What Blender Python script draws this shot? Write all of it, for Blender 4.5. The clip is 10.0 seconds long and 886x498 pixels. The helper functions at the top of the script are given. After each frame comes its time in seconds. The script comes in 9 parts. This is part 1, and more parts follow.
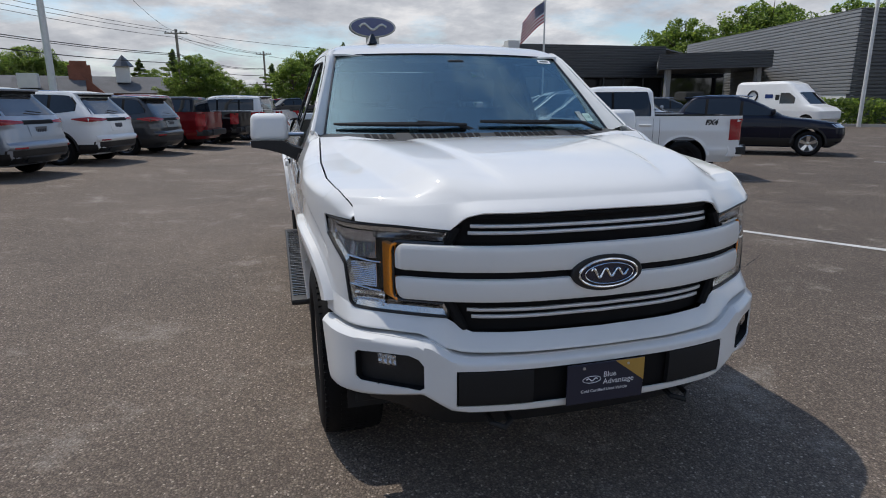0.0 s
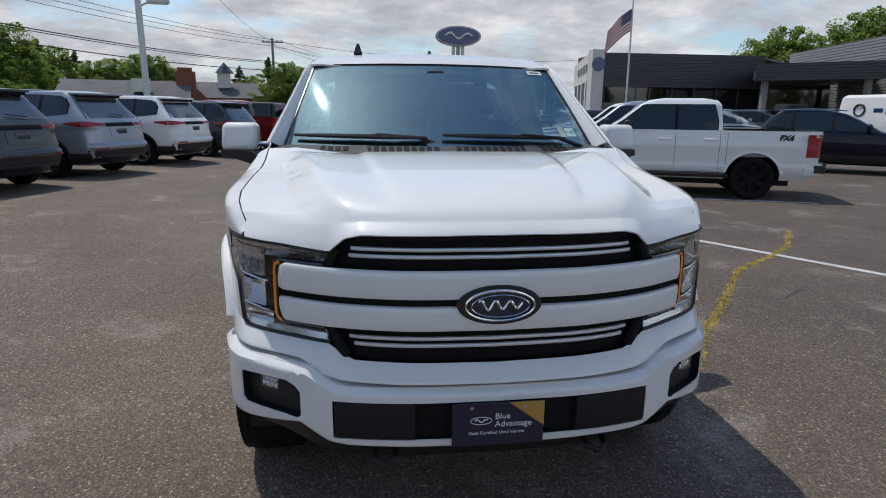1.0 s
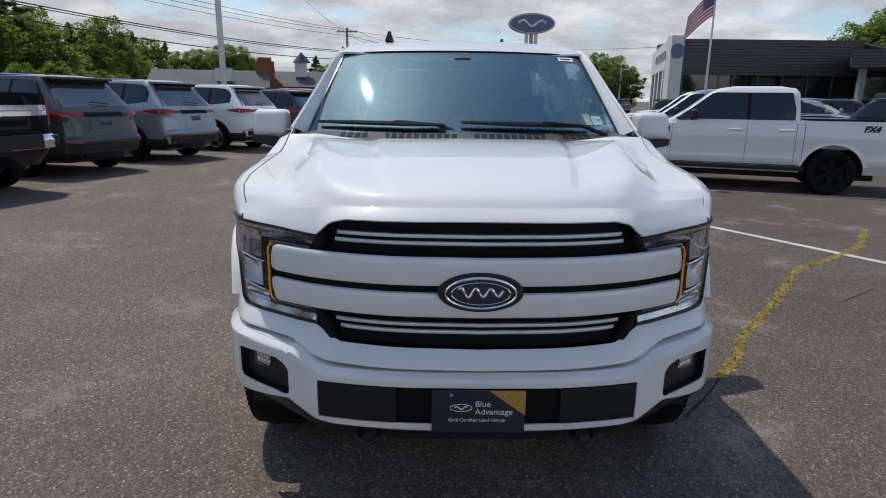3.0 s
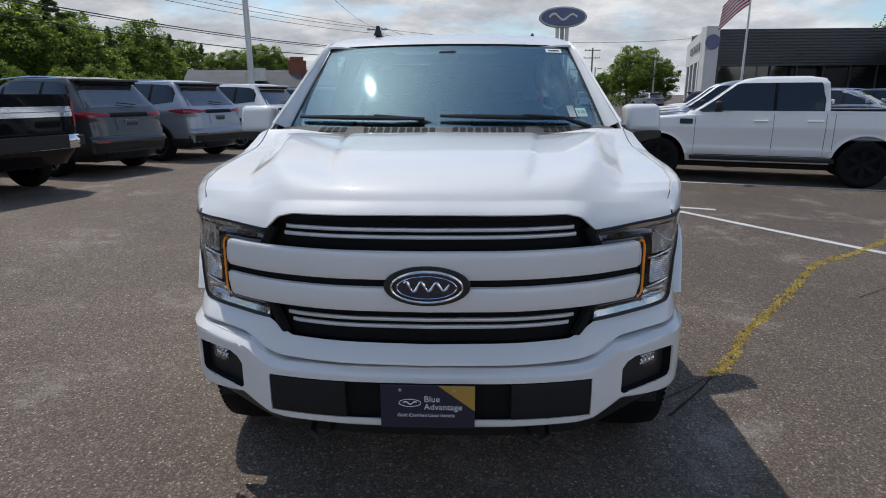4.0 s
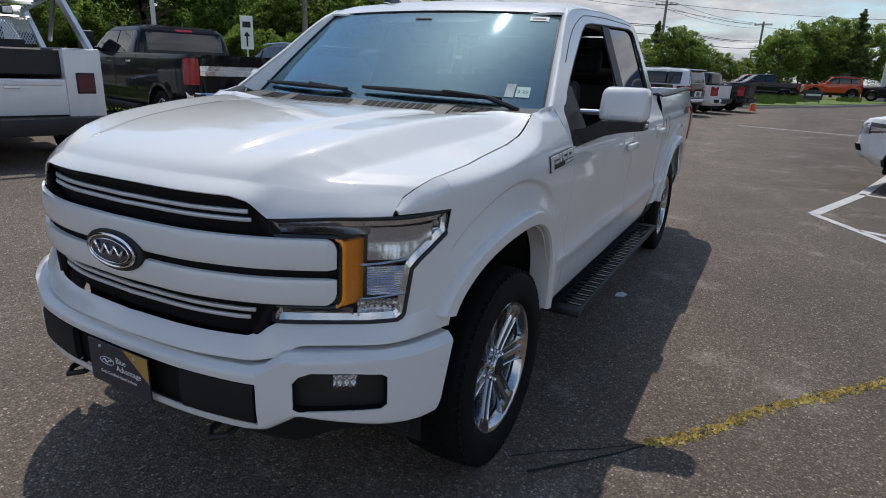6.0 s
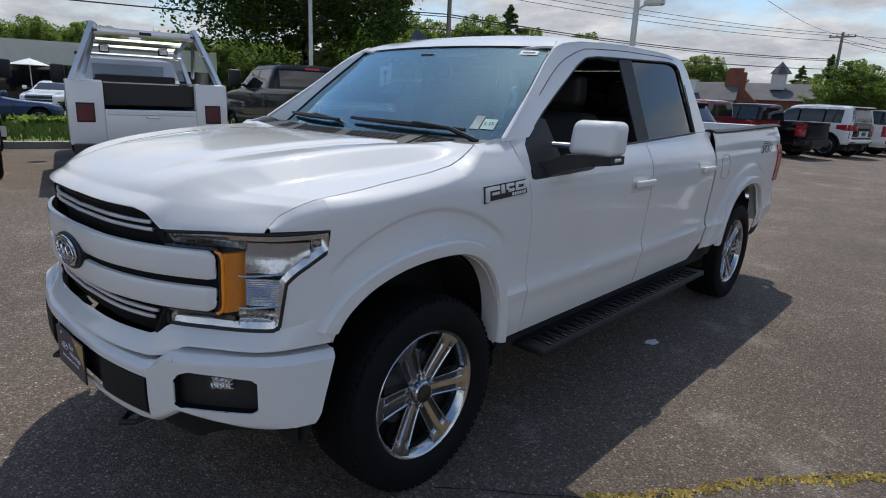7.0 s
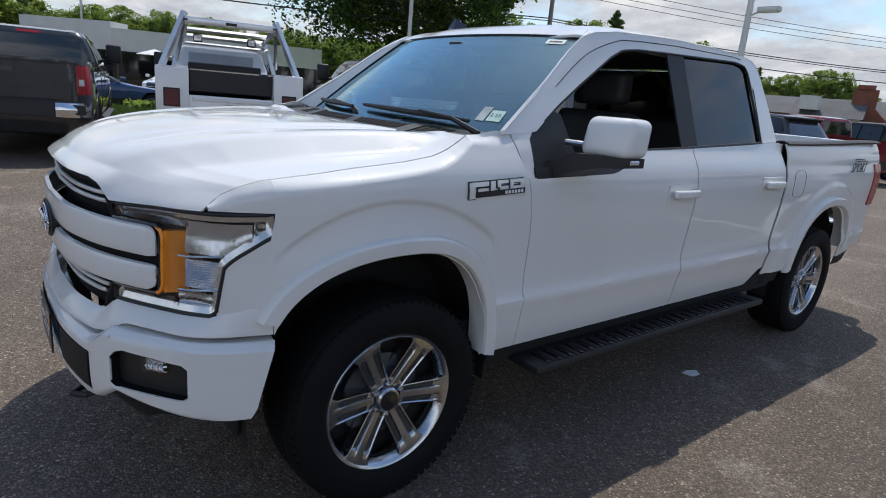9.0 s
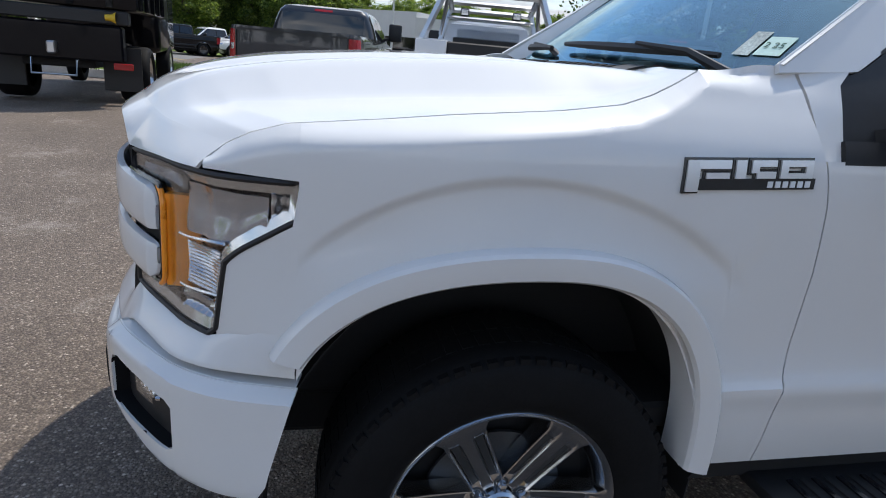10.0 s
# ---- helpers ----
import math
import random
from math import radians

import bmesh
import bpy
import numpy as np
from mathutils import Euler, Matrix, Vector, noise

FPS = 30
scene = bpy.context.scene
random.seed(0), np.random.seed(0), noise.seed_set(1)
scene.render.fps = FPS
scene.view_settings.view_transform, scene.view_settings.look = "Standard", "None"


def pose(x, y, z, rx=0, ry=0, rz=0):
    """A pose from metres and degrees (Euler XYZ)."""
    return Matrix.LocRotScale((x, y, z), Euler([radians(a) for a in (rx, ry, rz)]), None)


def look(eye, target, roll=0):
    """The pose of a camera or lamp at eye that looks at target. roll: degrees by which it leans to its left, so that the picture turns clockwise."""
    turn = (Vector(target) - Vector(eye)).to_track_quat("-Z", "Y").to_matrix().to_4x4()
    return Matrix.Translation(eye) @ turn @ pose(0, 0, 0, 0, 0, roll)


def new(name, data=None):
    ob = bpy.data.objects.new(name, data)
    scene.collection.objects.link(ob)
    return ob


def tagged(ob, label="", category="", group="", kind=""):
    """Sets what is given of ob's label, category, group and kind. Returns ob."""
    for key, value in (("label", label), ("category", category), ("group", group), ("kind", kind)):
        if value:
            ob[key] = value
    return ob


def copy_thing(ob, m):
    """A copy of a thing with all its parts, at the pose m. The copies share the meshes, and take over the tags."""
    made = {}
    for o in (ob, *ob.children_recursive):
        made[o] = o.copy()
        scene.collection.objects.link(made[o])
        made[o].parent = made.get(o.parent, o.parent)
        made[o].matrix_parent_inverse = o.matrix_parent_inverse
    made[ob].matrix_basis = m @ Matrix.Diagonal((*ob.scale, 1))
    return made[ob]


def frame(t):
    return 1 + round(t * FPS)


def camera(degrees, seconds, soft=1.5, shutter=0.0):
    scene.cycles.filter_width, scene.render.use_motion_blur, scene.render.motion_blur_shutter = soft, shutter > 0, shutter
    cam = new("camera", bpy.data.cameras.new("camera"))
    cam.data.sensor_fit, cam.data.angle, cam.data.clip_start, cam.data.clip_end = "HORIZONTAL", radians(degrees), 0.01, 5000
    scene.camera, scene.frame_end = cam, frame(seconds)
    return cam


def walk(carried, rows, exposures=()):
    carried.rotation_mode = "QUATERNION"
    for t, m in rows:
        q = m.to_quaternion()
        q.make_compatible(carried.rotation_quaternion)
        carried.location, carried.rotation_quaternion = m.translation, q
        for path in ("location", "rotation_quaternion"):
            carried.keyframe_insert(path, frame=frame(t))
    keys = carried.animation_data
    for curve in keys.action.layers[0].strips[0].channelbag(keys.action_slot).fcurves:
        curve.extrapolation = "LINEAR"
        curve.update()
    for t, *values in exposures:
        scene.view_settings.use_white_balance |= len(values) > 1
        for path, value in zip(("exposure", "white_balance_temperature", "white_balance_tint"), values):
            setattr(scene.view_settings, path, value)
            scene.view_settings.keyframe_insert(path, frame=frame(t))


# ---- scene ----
cam = camera(73.4, 10.0, soft=1.0)
PATH = [
    (0, (-1.094, -2.727, 1.535), (-0.579, -0.854, 1.057), -0.4),
    (0.5, (-0.709, -2.724, 1.528), (-0.349, -0.808, 1.08), 1.2),
    (1, (-0.417, -2.722, 1.558), (-0.167, -0.79, 1.105), 0.5),
    (1.5, (-0.206, -2.79, 1.572), (-0.085, -0.848, 1.108), 1.3),
    (2, (-0.172, -2.753, 1.556), (-0.066, -0.815, 1.073), 1.2),
    (2.5, (-0.158, -2.753, 1.556), (-0.091, -0.815, 1.068), 1.1),
    (4, (0.134, -2.723, 1.536), (0.045, -0.789, 1.036), -0.3),
    (4.5, (0.534, -2.682, 1.543), (0.351, -0.776, 0.965), -0.1),
    (5, (0.92, -2.443, 1.541), (0.521, -0.571, 0.96), 0.2),
    (5.5, (1.387, -2.251, 1.535), (0.681, -0.473, 0.95), 1.0),
    (5.7, (1.527, -2.153, 1.531), (0.758, -0.405, 0.936), 1.6),
    (6.8, (2.339, -1.658, 1.568), (1.062, -0.203, 1.066), 2.7),
    (7, (2.441, -1.574, 1.553), (1.14, -0.138, 1.06), 2.5),
    (7.5, (2.688, -1.431, 1.562), (1.316, -0.054, 1.09), 3.7),
    (8, (2.775, -1.363, 1.557), (1.38, -0.011, 1.083), 2.4),
    (8.5, (2.791, -1.328, 1.555), (1.387, 0.016, 1.082), 1.9),
    (9, (2.587, -1.14, 1.511), (1.084, 0.081, 1.011), 5.0),
    (9.1, (2.455, -1.066, 1.479), (0.972, 0.165, 0.945), 5.4),
    (9.5, (2.304, -0.768, 1.444), (0.662, 0.182, 0.81), 2.5),
    (10, (1.968, -0.43, 1.354), (0.115, 0.011, 0.743), 5.4),
]
walk(cam, [(t, look(eye, target, roll)) for t, eye, target, roll in PATH], [(0, 0.07), (2.5, 0.10), (5.5, 0.10), (7.2, 0.12), (8.0, 0.32), (8.6, 0.36), (9.0, 0.30), (9.5, 0.52), (10, 0.58)])

# ---- light: high sun from behind the truck, broken cloud ----
SUN_DIR = Vector((-0.33, 0.39, 1.0)).normalized()
sun_data = bpy.data.lights.new("sun", "SUN")
sun_data.energy, sun_data.angle, sun_data.color = 2.70, radians(0.55), (1.0, 0.945, 0.865)
sun = new("sun", sun_data)
sun.matrix_world = look(SUN_DIR * 60, (0, 0, 0))

world = bpy.data.worlds.new("sky")
scene.world = world
world.use_nodes = True
wn, wl = world.node_tree.nodes, world.node_tree.links
wn.clear()
w_out = wn.new("ShaderNodeOutputWorld")
w_bg = wn.new("ShaderNodeBackground")
w_bg.inputs["Strength"].default_value = 0.106
w_sky = wn.new("ShaderNodeTexSky")
w_sky.sky_type, w_sky.sun_disc = "NISHITA", False
w_sky.sun_elevation, w_sky.sun_rotation = radians(62.9), radians(-40.2)
w_geo = wn.new("ShaderNodeTexCoord")
w_sep = wn.new("ShaderNodeSeparateXYZ")
wl.new(w_geo.outputs["Generated"], w_sep.inputs[0])


def w_math(op, a, b=None, clamp=False):
    n = wn.new("ShaderNodeMath")
    n.operation, n.use_clamp = op, clamp
    for i, v in enumerate((a, b)):
        if v is None:
            continue
        if isinstance(v, (int, float)):
            n.inputs[i].default_value = v
        else:
            wl.new(v, n.inputs[i])
    return n.outputs[0]


# the clouds lie on a plane overhead
w_up = w_math("ADD", w_math("MAXIMUM", w_sep.outputs[2], 0.0), 0.24)
w_com = wn.new("ShaderNodeCombineXYZ")
wl.new(w_math("DIVIDE", w_sep.outputs[0], w_up), w_com.inputs[0])
wl.new(w_math("DIVIDE", w_sep.outputs[1], w_up), w_com.inputs[1])


def w_noise(scale, detail, rough, offset):
    m = wn.new("ShaderNodeMapping")
    m.inputs["Location"].default_value = offset
    wl.new(w_com.outputs[0], m.inputs["Vector"])
    n = wn.new("ShaderNodeTexNoise")
    n.inputs["Scale"].default_value, n.inputs["Detail"].default_value = scale, detail
    n.inputs["Roughness"].default_value = rough
    wl.new(m.outputs[0], n.inputs["Vector"])
    return n.outputs["Fac"]


def w_ramp(v, stops):
    r = wn.new("ShaderNodeValToRGB")
    while len(r.color_ramp.elements) < len(stops):
        r.color_ramp.elements.new(0.5)
    for e, (p, c) in zip(r.color_ramp.elements, stops):
        e.position, e.color = p, (*c, 1)
    wl.new(v, r.inputs[0])
    return r.outputs[0]


w_low = w_math("SUBTRACT", 1.0, w_math("DIVIDE", w_math("MAXIMUM", w_math("SUBTRACT", w_sep.outputs[2], 0.10), 0.0), 0.55, True))
w_dense = w_math("ADD", w_noise(1.35, 8, 0.60, (3.1, 1.7, 0)), w_math("MULTIPLY", w_math("SUBTRACT", w_low, 0.62), 0.26))
w_cover = w_ramp(w_dense, [(0.43, (0, 0, 0)), (0.60, (1, 1, 1))])
w_white = w_ramp(w_noise(2.6, 7, 0.62, (7.4, 2.2, 0)), [(0.36, (4.2, 4.4, 4.9)), (0.50, (5.5, 5.7, 6.15)), (0.64, (7.8, 7.8, 8.0))])
w_dot = wn.new("ShaderNodeVectorMath")
w_dot.operation = "DOT_PRODUCT"
w_dot.inputs[1].default_value = SUN_DIR
wl.new(w_geo.outputs["Generated"], w_dot.inputs[0])
w_halo_fill = w_math("ADD", 1.0, w_math("MULTIPLY", 1.5, w_math("POWER", w_math("MAXIMUM", w_dot.outputs["Value"], 0.0), 9.0)))
# cloud opposite the sun, out of view, brightened to fill the shaded flanks
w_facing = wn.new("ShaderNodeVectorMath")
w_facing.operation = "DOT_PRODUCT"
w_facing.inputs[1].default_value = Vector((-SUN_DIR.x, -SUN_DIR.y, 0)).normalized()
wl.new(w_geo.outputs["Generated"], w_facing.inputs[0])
w_halo_fill = w_math("ADD", w_halo_fill, w_math("MULTIPLY", 0.68, w_math("MAXIMUM", w_facing.outputs["Value"], 0.0)))
w_halo_fill = w_math("ADD", w_halo_fill, w_math("MULTIPLY", 0.16, w_math("MINIMUM", w_facing.outputs["Value"], 0.0)))
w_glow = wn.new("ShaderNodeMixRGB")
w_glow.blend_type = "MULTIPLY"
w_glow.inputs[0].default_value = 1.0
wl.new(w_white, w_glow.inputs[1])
wl.new(w_halo_fill, w_glow.inputs[2])
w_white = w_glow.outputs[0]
w_mix = wn.new("ShaderNodeMixRGB")
wl.new(w_cover, w_mix.inputs[0])
w_blue = wn.new("ShaderNodeMixRGB")
w_blue.blend_type = "MULTIPLY"
w_blue.inputs[0].default_value = 1.0
w_blue.inputs[2].default_value = (1.03, 1.15, 1.22, 1)
wl.new(w_sky.outputs[0], w_blue.inputs[1])
wl.new(w_blue.outputs[0], w_mix.inputs[1])
wl.new(w_white, w_mix.inputs[2])
wl.new(w_mix.outputs[0], w_bg.inputs[0])
wl.new(w_bg.outputs[0], w_out.inputs[0])

# ---- materials ----
def principled(name, color, rough=0.5, metal=0.0, coat=0.0, coat_rough=0.03, spec=0.5):
    m = bpy.data.materials.new(name)
    m.use_nodes = True
    b = m.node_tree.nodes["Principled BSDF"]
    b.inputs["Base Color"].default_value = (*color, 1)
    b.inputs["Roughness"].default_value, b.inputs["Metallic"].default_value = rough, metal
    b.inputs["Coat Weight"].default_value, b.inputs["Coat Roughness"].default_value = coat, coat_rough
    b.inputs["Specular IOR Level"].default_value = spec
    return m


def node(m, kind, **values):
    n = m.node_tree.nodes.new(kind)
    for k, v in values.items():
        n.inputs[k].default_value = v
    return n


def bsdf(m):
    return m.node_tree.nodes["Principled BSDF"]


def place(m):
    return m.node_tree.nodes.new("ShaderNodeTexCoord").outputs["Object"]


def noise_of(m, scale, detail=4, rough=0.55, vec=None):
    n = node(m, "ShaderNodeTexNoise", Scale=scale, Detail=detail, Roughness=rough)
    m.node_tree.links.new(vec or place(m), n.inputs["Vector"])
    return n.outputs["Fac"]


def ramp_of(m, value, stops):
    r = m.node_tree.nodes.new("ShaderNodeValToRGB")
    while len(r.color_ramp.elements) < len(stops):
        r.color_ramp.elements.new(0.5)
    for e, (p, c) in zip(r.color_ramp.elements, stops):
        e.position, e.color = p, (*c, 1) if len(c) == 3 else c
    m.node_tree.links.new(value, r.inputs[0])
    return r.outputs[0]


def mix_of(m, fac, a, b, blend="MIX"):
    n = m.node_tree.nodes.new("ShaderNodeMixRGB")
    n.blend_type = blend
    for i, v in enumerate((fac, a, b)):
        if isinstance(v, (int, float)):
            n.inputs[i].default_value = v
        elif isinstance(v, tuple):
            n.inputs[i].default_value = (*v, 1)
        else:
            m.node_tree.links.new(v, n.inputs[i])
    return n.outputs[0]


def set_color(m, socket):
    m.node_tree.links.new(socket, bsdf(m).inputs["Base Color"])


def set_bump(m, socket, strength=0.3, distance=0.01):
    b = node(m, "ShaderNodeBump", Strength=strength, Distance=distance)
    m.node_tree.links.new(socket, b.inputs["Height"])
    m.node_tree.links.new(b.outputs[0], bsdf(m).inputs["Normal"])


def paint(name, color, rough=0.35, flake=0.0):
    """Car paint under a clear coat, with road dust that dulls it a little."""
    dark = max(color) < 0.03
    m = principled(name, color, rough, flake, 0.6 if dark else 1.0, 0.03, 0.05)
    dust = noise_of(m, 2.2, 5, 0.6)
    most = 0.06 if max(color) > 0.05 else 0.012
    set_color(m, mix_of(m, ramp_of(m, dust, [(0.45, (0, 0, 0)), (0.8, (most, most, most))]), color, (0.25, 0.24, 0.22)))
    r = node(m, "ShaderNodeMapRange")
    m.node_tree.links.new(dust, r.inputs[0])
    r.inputs[3].default_value, r.inputs[4].default_value = 0.015, 0.05
    m.node_tree.links.new(r.outputs[0], bsdf(m).inputs["Coat Roughness"])
    return m


def speckled(name, color, rough, amount=0.35, scale=60, bump=0.2, dist=0.003, metal=0.0):
    """A plain material with fine grain and broad uneven wear."""
    m = principled(name, color, rough, metal)
    fine, broad = noise_of(m, scale, 3), noise_of(m, scale * 0.06, 4)
    lo = tuple(c * (1 - amount) for c in color)
    hi = tuple(min(1, c * (1 + amount)) for c in color)
    c1 = ramp_of(m, fine, [(0.3, lo), (0.7, hi)])
    c2 = ramp_of(m, broad, [(0.3, lo), (0.7, hi)])
    set_color(m, mix_of(m, 0.5, c1, c2))
    if bump:
        set_bump(m, fine, bump, dist)
    return m


def glass_mat(name, tint, gloss=(1, 1, 1), ior=1.6, rough=0.015):
    """A pane: clear and tinted, with a mirror's gloss that rises at grazing angles."""
    m = bpy.data.materials.new(name)
    m.use_nodes = True
    t = m.node_tree
    t.nodes.clear()
    out = t.nodes.new("ShaderNodeOutputMaterial")
    mix = t.nodes.new("ShaderNodeMixShader")
    clear = t.nodes.new("ShaderNodeBsdfTransparent")
    clear.inputs[0].default_value = (*tint, 1)
    shine = t.nodes.new("ShaderNodeBsdfGlossy")
    shine.inputs["Roughness"].default_value = rough
    shine.inputs["Color"].default_value = (*gloss, 1)
    face_on = ((ior - 1) / (ior + 1)) ** 2
    layer = t.nodes.new("ShaderNodeLayerWeight")
    layer.inputs[0].default_value = 0.5
    steep = t.nodes.new("ShaderNodeMath")
    steep.operation = "POWER"
    steep.inputs[1].default_value = 4.5
    t.links.new(layer.outputs["Facing"], steep.inputs[0])
    fres = t.nodes.new("ShaderNodeMapRange")
    fres.inputs[3].default_value, fres.inputs[4].default_value = face_on, 0.9
    t.links.new(steep.outputs[0], fres.inputs[0])
    t.links.new(fres.outputs[0], mix.inputs[0])
    t.links.new(clear.outputs[0], mix.inputs[1])
    t.links.new(shine.outputs[0], mix.inputs[2])
    t.links.new(mix.outputs[0], out.inputs[0])
    return m


M_WHITE = paint("white_pearl_paint", (0.74, 0.74, 0.73), 0.38)
M_BLACKGLOSS = principled("gloss_black_plastic", (0.012, 0.012, 0.014), 0.18, 0, 0.6)
M_BLACK = speckled("grained_black_plastic", (0.013, 0.013, 0.014), 0.55, 0.3, 900, 0.3, 0.0008)
M_COWL = speckled("weathered_black_plastic", (0.045, 0.044, 0.043), 0.5, 0.3, 300, 0.2, 0.0008)
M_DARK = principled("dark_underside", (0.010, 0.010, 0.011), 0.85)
M_CHROME = principled("chrome", (0.78, 0.79, 0.81), 0.10, 1.0)
M_LETTER = principled("bright_lettering", (0.80, 0.81, 0.82), 0.34, 0.65)
M_SATIN = principled("satin_silver", (0.62, 0.63, 0.65), 0.28, 1.0)
M_ALLOY = speckled("machined_alloy", (0.55, 0.56, 0.575), 0.20, 0.12, 300, 0.05, 0.0005, 1.0)
M_ALLOYDARK = speckled("painted_grey_alloy", (0.07, 0.075, 0.08), 0.4, 0.2, 200, 0.05, 0.0005, 0.6)
M_RUBBER = speckled("tyre_rubber", (0.006, 0.006, 0.0065), 0.75, 0.35, 140, 0.4, 0.001)
bsdf(M_RUBBER).inputs["Specular IOR Level"].default_value = 0.18
M_AMBER = principled("amber_plastic", (0.95, 0.30, 0.012), 0.3, 0, 0.5)
M_RED = principled("red_lamp_plastic", (0.34, 0.008, 0.010), 0.25, 0, 0.4)
M_REFLECTOR = principled("lamp_reflector", (0.80, 0.81, 0.83), 0.18, 0.75)
M_BEZEL = principled("dark_lamp_bezel", (0.075, 0.075, 0.074), 0.25, 0.6, 0.5)
M_BOWL = principled("bright_reflector", (0.66, 0.66, 0.665), 0.16, 0.92)
M_MILKY = principled("ribbed_clear_plastic", (0.56, 0.57, 0.60), 0.13, 0.85, 0.8)
M_SMOKE = principled("smoked_chrome", (0.20, 0.20, 0.205), 0.22, 0.9)
M_RIM = principled("pale_lamp_rim", (0.70, 0.70, 0.69), 0.14, 0.9, 0.5)
M_TAIL = principled("dark_red_lens", (0.30, 0.010, 0.016), 0.22, 0, 0.5)
M_PAD = principled("dull_black_plastic", (0.010, 0.010, 0.011), 0.7, 0, 0, 0.03, 0.35)
M_MATTE = principled("matte_black", (0.006, 0.006, 0.007), 0.7, 0, 0, 0.03, 0.2)
M_MAROON = speckled("weathered_red_lens", (0.10, 0.014, 0.018), 0.4, 0.3, 60, 0.0)
M_SLAT = principled("bright_silver_slat", (0.66, 0.67, 0.69), 0.30, 0.35, 0.4)
M_LENS = glass_mat("lamp_lens", (0.95, 0.96, 0.97), (1, 1, 1), 1.38)
M_SCREEN = glass_mat("windscreen_glass", (0.52, 0.62, 0.64), (0.74, 1.0, 1.1), 2.6, 0.024)
M_TINT = glass_mat("tinted_glass", (0.06, 0.065, 0.07), (0.95, 0.95, 0.95), 1.75)
M_REARGLASS = principled("tinted_rear_screen", (0.17, 0.175, 0.185), 0.05, 0.75)
M_BLACKGLASS = principled("dark_car_window", (0.006, 0.007, 0.009), 0.04, 0, 0.0, 0.03, 0.85)
M_SEAT = speckled("dark_leather", (0.028, 0.028, 0.030), 0.6, 0.25, 200, 0.3, 0.002)
M_CABIN = speckled("cabin_plastic", (0.020, 0.021, 0.022), 0.65, 0.25, 300, 0.2, 0.001)
M_NAVY = principled("navy_plate_print", (0.009, 0.013, 0.034), 0.4, 0, 0.15)
M_GOLD = principled("gold_plate_print", (0.42, 0.25, 0.05), 0.4, 0, 0.3)
M_PRINT = principled("white_print", (0.75, 0.77, 0.80), 0.5)
M_EMBLEM = principled("navy_enamel", (0.007, 0.012, 0.036), 0.15, 0, 1.0)
M_PAPER = speckled("white_paper", (0.78, 0.80, 0.80), 0.7, 0.06, 80, 0.0)
M_TEALPRINT = principled("dark_green_print", (0.02, 0.10, 0.08), 0.6)
M_GREENPAPER = speckled("pale_green_paper", (0.42, 0.60, 0.56), 0.7, 0.10, 120, 0.0)
M_GREYPAPER = speckled("grey_printed_paper", (0.30, 0.36, 0.36), 0.7, 0.7, 160, 0.0)

# ---- mesh tools ----
def mk(name, verts, faces, mat, parent=None, label="", sharp=32, smooth=True):
    me = bpy.data.meshes.new(name)
    me.from_pydata([tuple(map(float, v)) for v in verts], [], [tuple(map(int, f)) for f in faces])
    me.materials.append(mat)
    if smooth:
        me.shade_smooth()
        me.set_sharp_from_angle(angle=radians(sharp))
    ob = new(name, me)
    if parent is not None:
        ob.parent = parent
    if label:
        tagged(ob, label)
    return ob


def part(name, bm, mat, parent, label="", sharp=32):
    me = bpy.data.meshes.new(name)
    bm.to_mesh(me)
    bm.free()
    me.materials.append(mat)
    me.shade_smooth()
    me.set_sharp_from_angle(angle=radians(sharp))
    ob = new(name, me)
    if parent is not None:
        ob.parent = parent
    if label:
        tagged(ob, label)
    return ob


def thing(name, label, category, group="", kind="", at=(0, 0, 0), turn=0):
    ob = new(name)
    ob.matrix_basis = pose(*at, 0, 0, turn)
    ob.empty_display_size = 0.1
    return tagged(ob, label, category, group, kind)


def merge(chunks):
    verts, faces = [], []
    for v, f in chunks:
        n = len(verts)
        verts += [tuple(p) for p in v]
        faces += [tuple(i + n for i in q) for q in f]
    return verts, faces


def smoothstep(t):
    t = min(1.0, max(0.0, t))
    return t * t * (3 - 2 * t)


def lerp_table(x, table):
    """Piecewise linear value at x in a table of (x, value)."""
    return float(np.interp(x, [p[0] for p in table], [p[1] for p in table]))


def cr(points, n):
    """n points along a smooth curve through the given points, even in chord length."""
    p = np.array(points, float)
    d = np.r_[0, np.cumsum(np.maximum(np.linalg.norm(np.diff(p, axis=0), axis=1), 1e-6) ** 0.5)]
    e = np.vstack([2 * p[0] - p[1], p, 2 * p[-1] - p[-2]])
    k = np.r_[d[0] - (d[1] - d[0]), d, d[-1] + (d[-1] - d[-2])]
    out = []
    for t in np.linspace(0, d[-1], n):
        i = min(max(int(np.searchsorted(d, t, "right")) - 1, 0), len(p) - 2)
        p0, p1, p2, p3 = e[i], e[i + 1], e[i + 2], e[i + 3]
        t0, t1, t2, t3 = k[i], k[i + 1], k[i + 2], k[i + 3]
        a1 = (t1 - t) / (t1 - t0) * p0 + (t - t0) / (t1 - t0) * p1
        a2 = (t2 - t) / (t2 - t1) * p1 + (t - t1) / (t2 - t1) * p2
        a3 = (t3 - t) / (t3 - t2) * p2 + (t - t2) / (t3 - t2) * p3
        b1 = (t2 - t) / (t2 - t0) * a1 + (t - t0) / (t2 - t0) * a2
        b2 = (t3 - t) / (t3 - t1) * a2 + (t - t1) / (t3 - t1) * a3
        out.append((t2 - t) / (t2 - t1) * b1 + (t - t1) / (t2 - t1) * b2)
    return np.array(out)


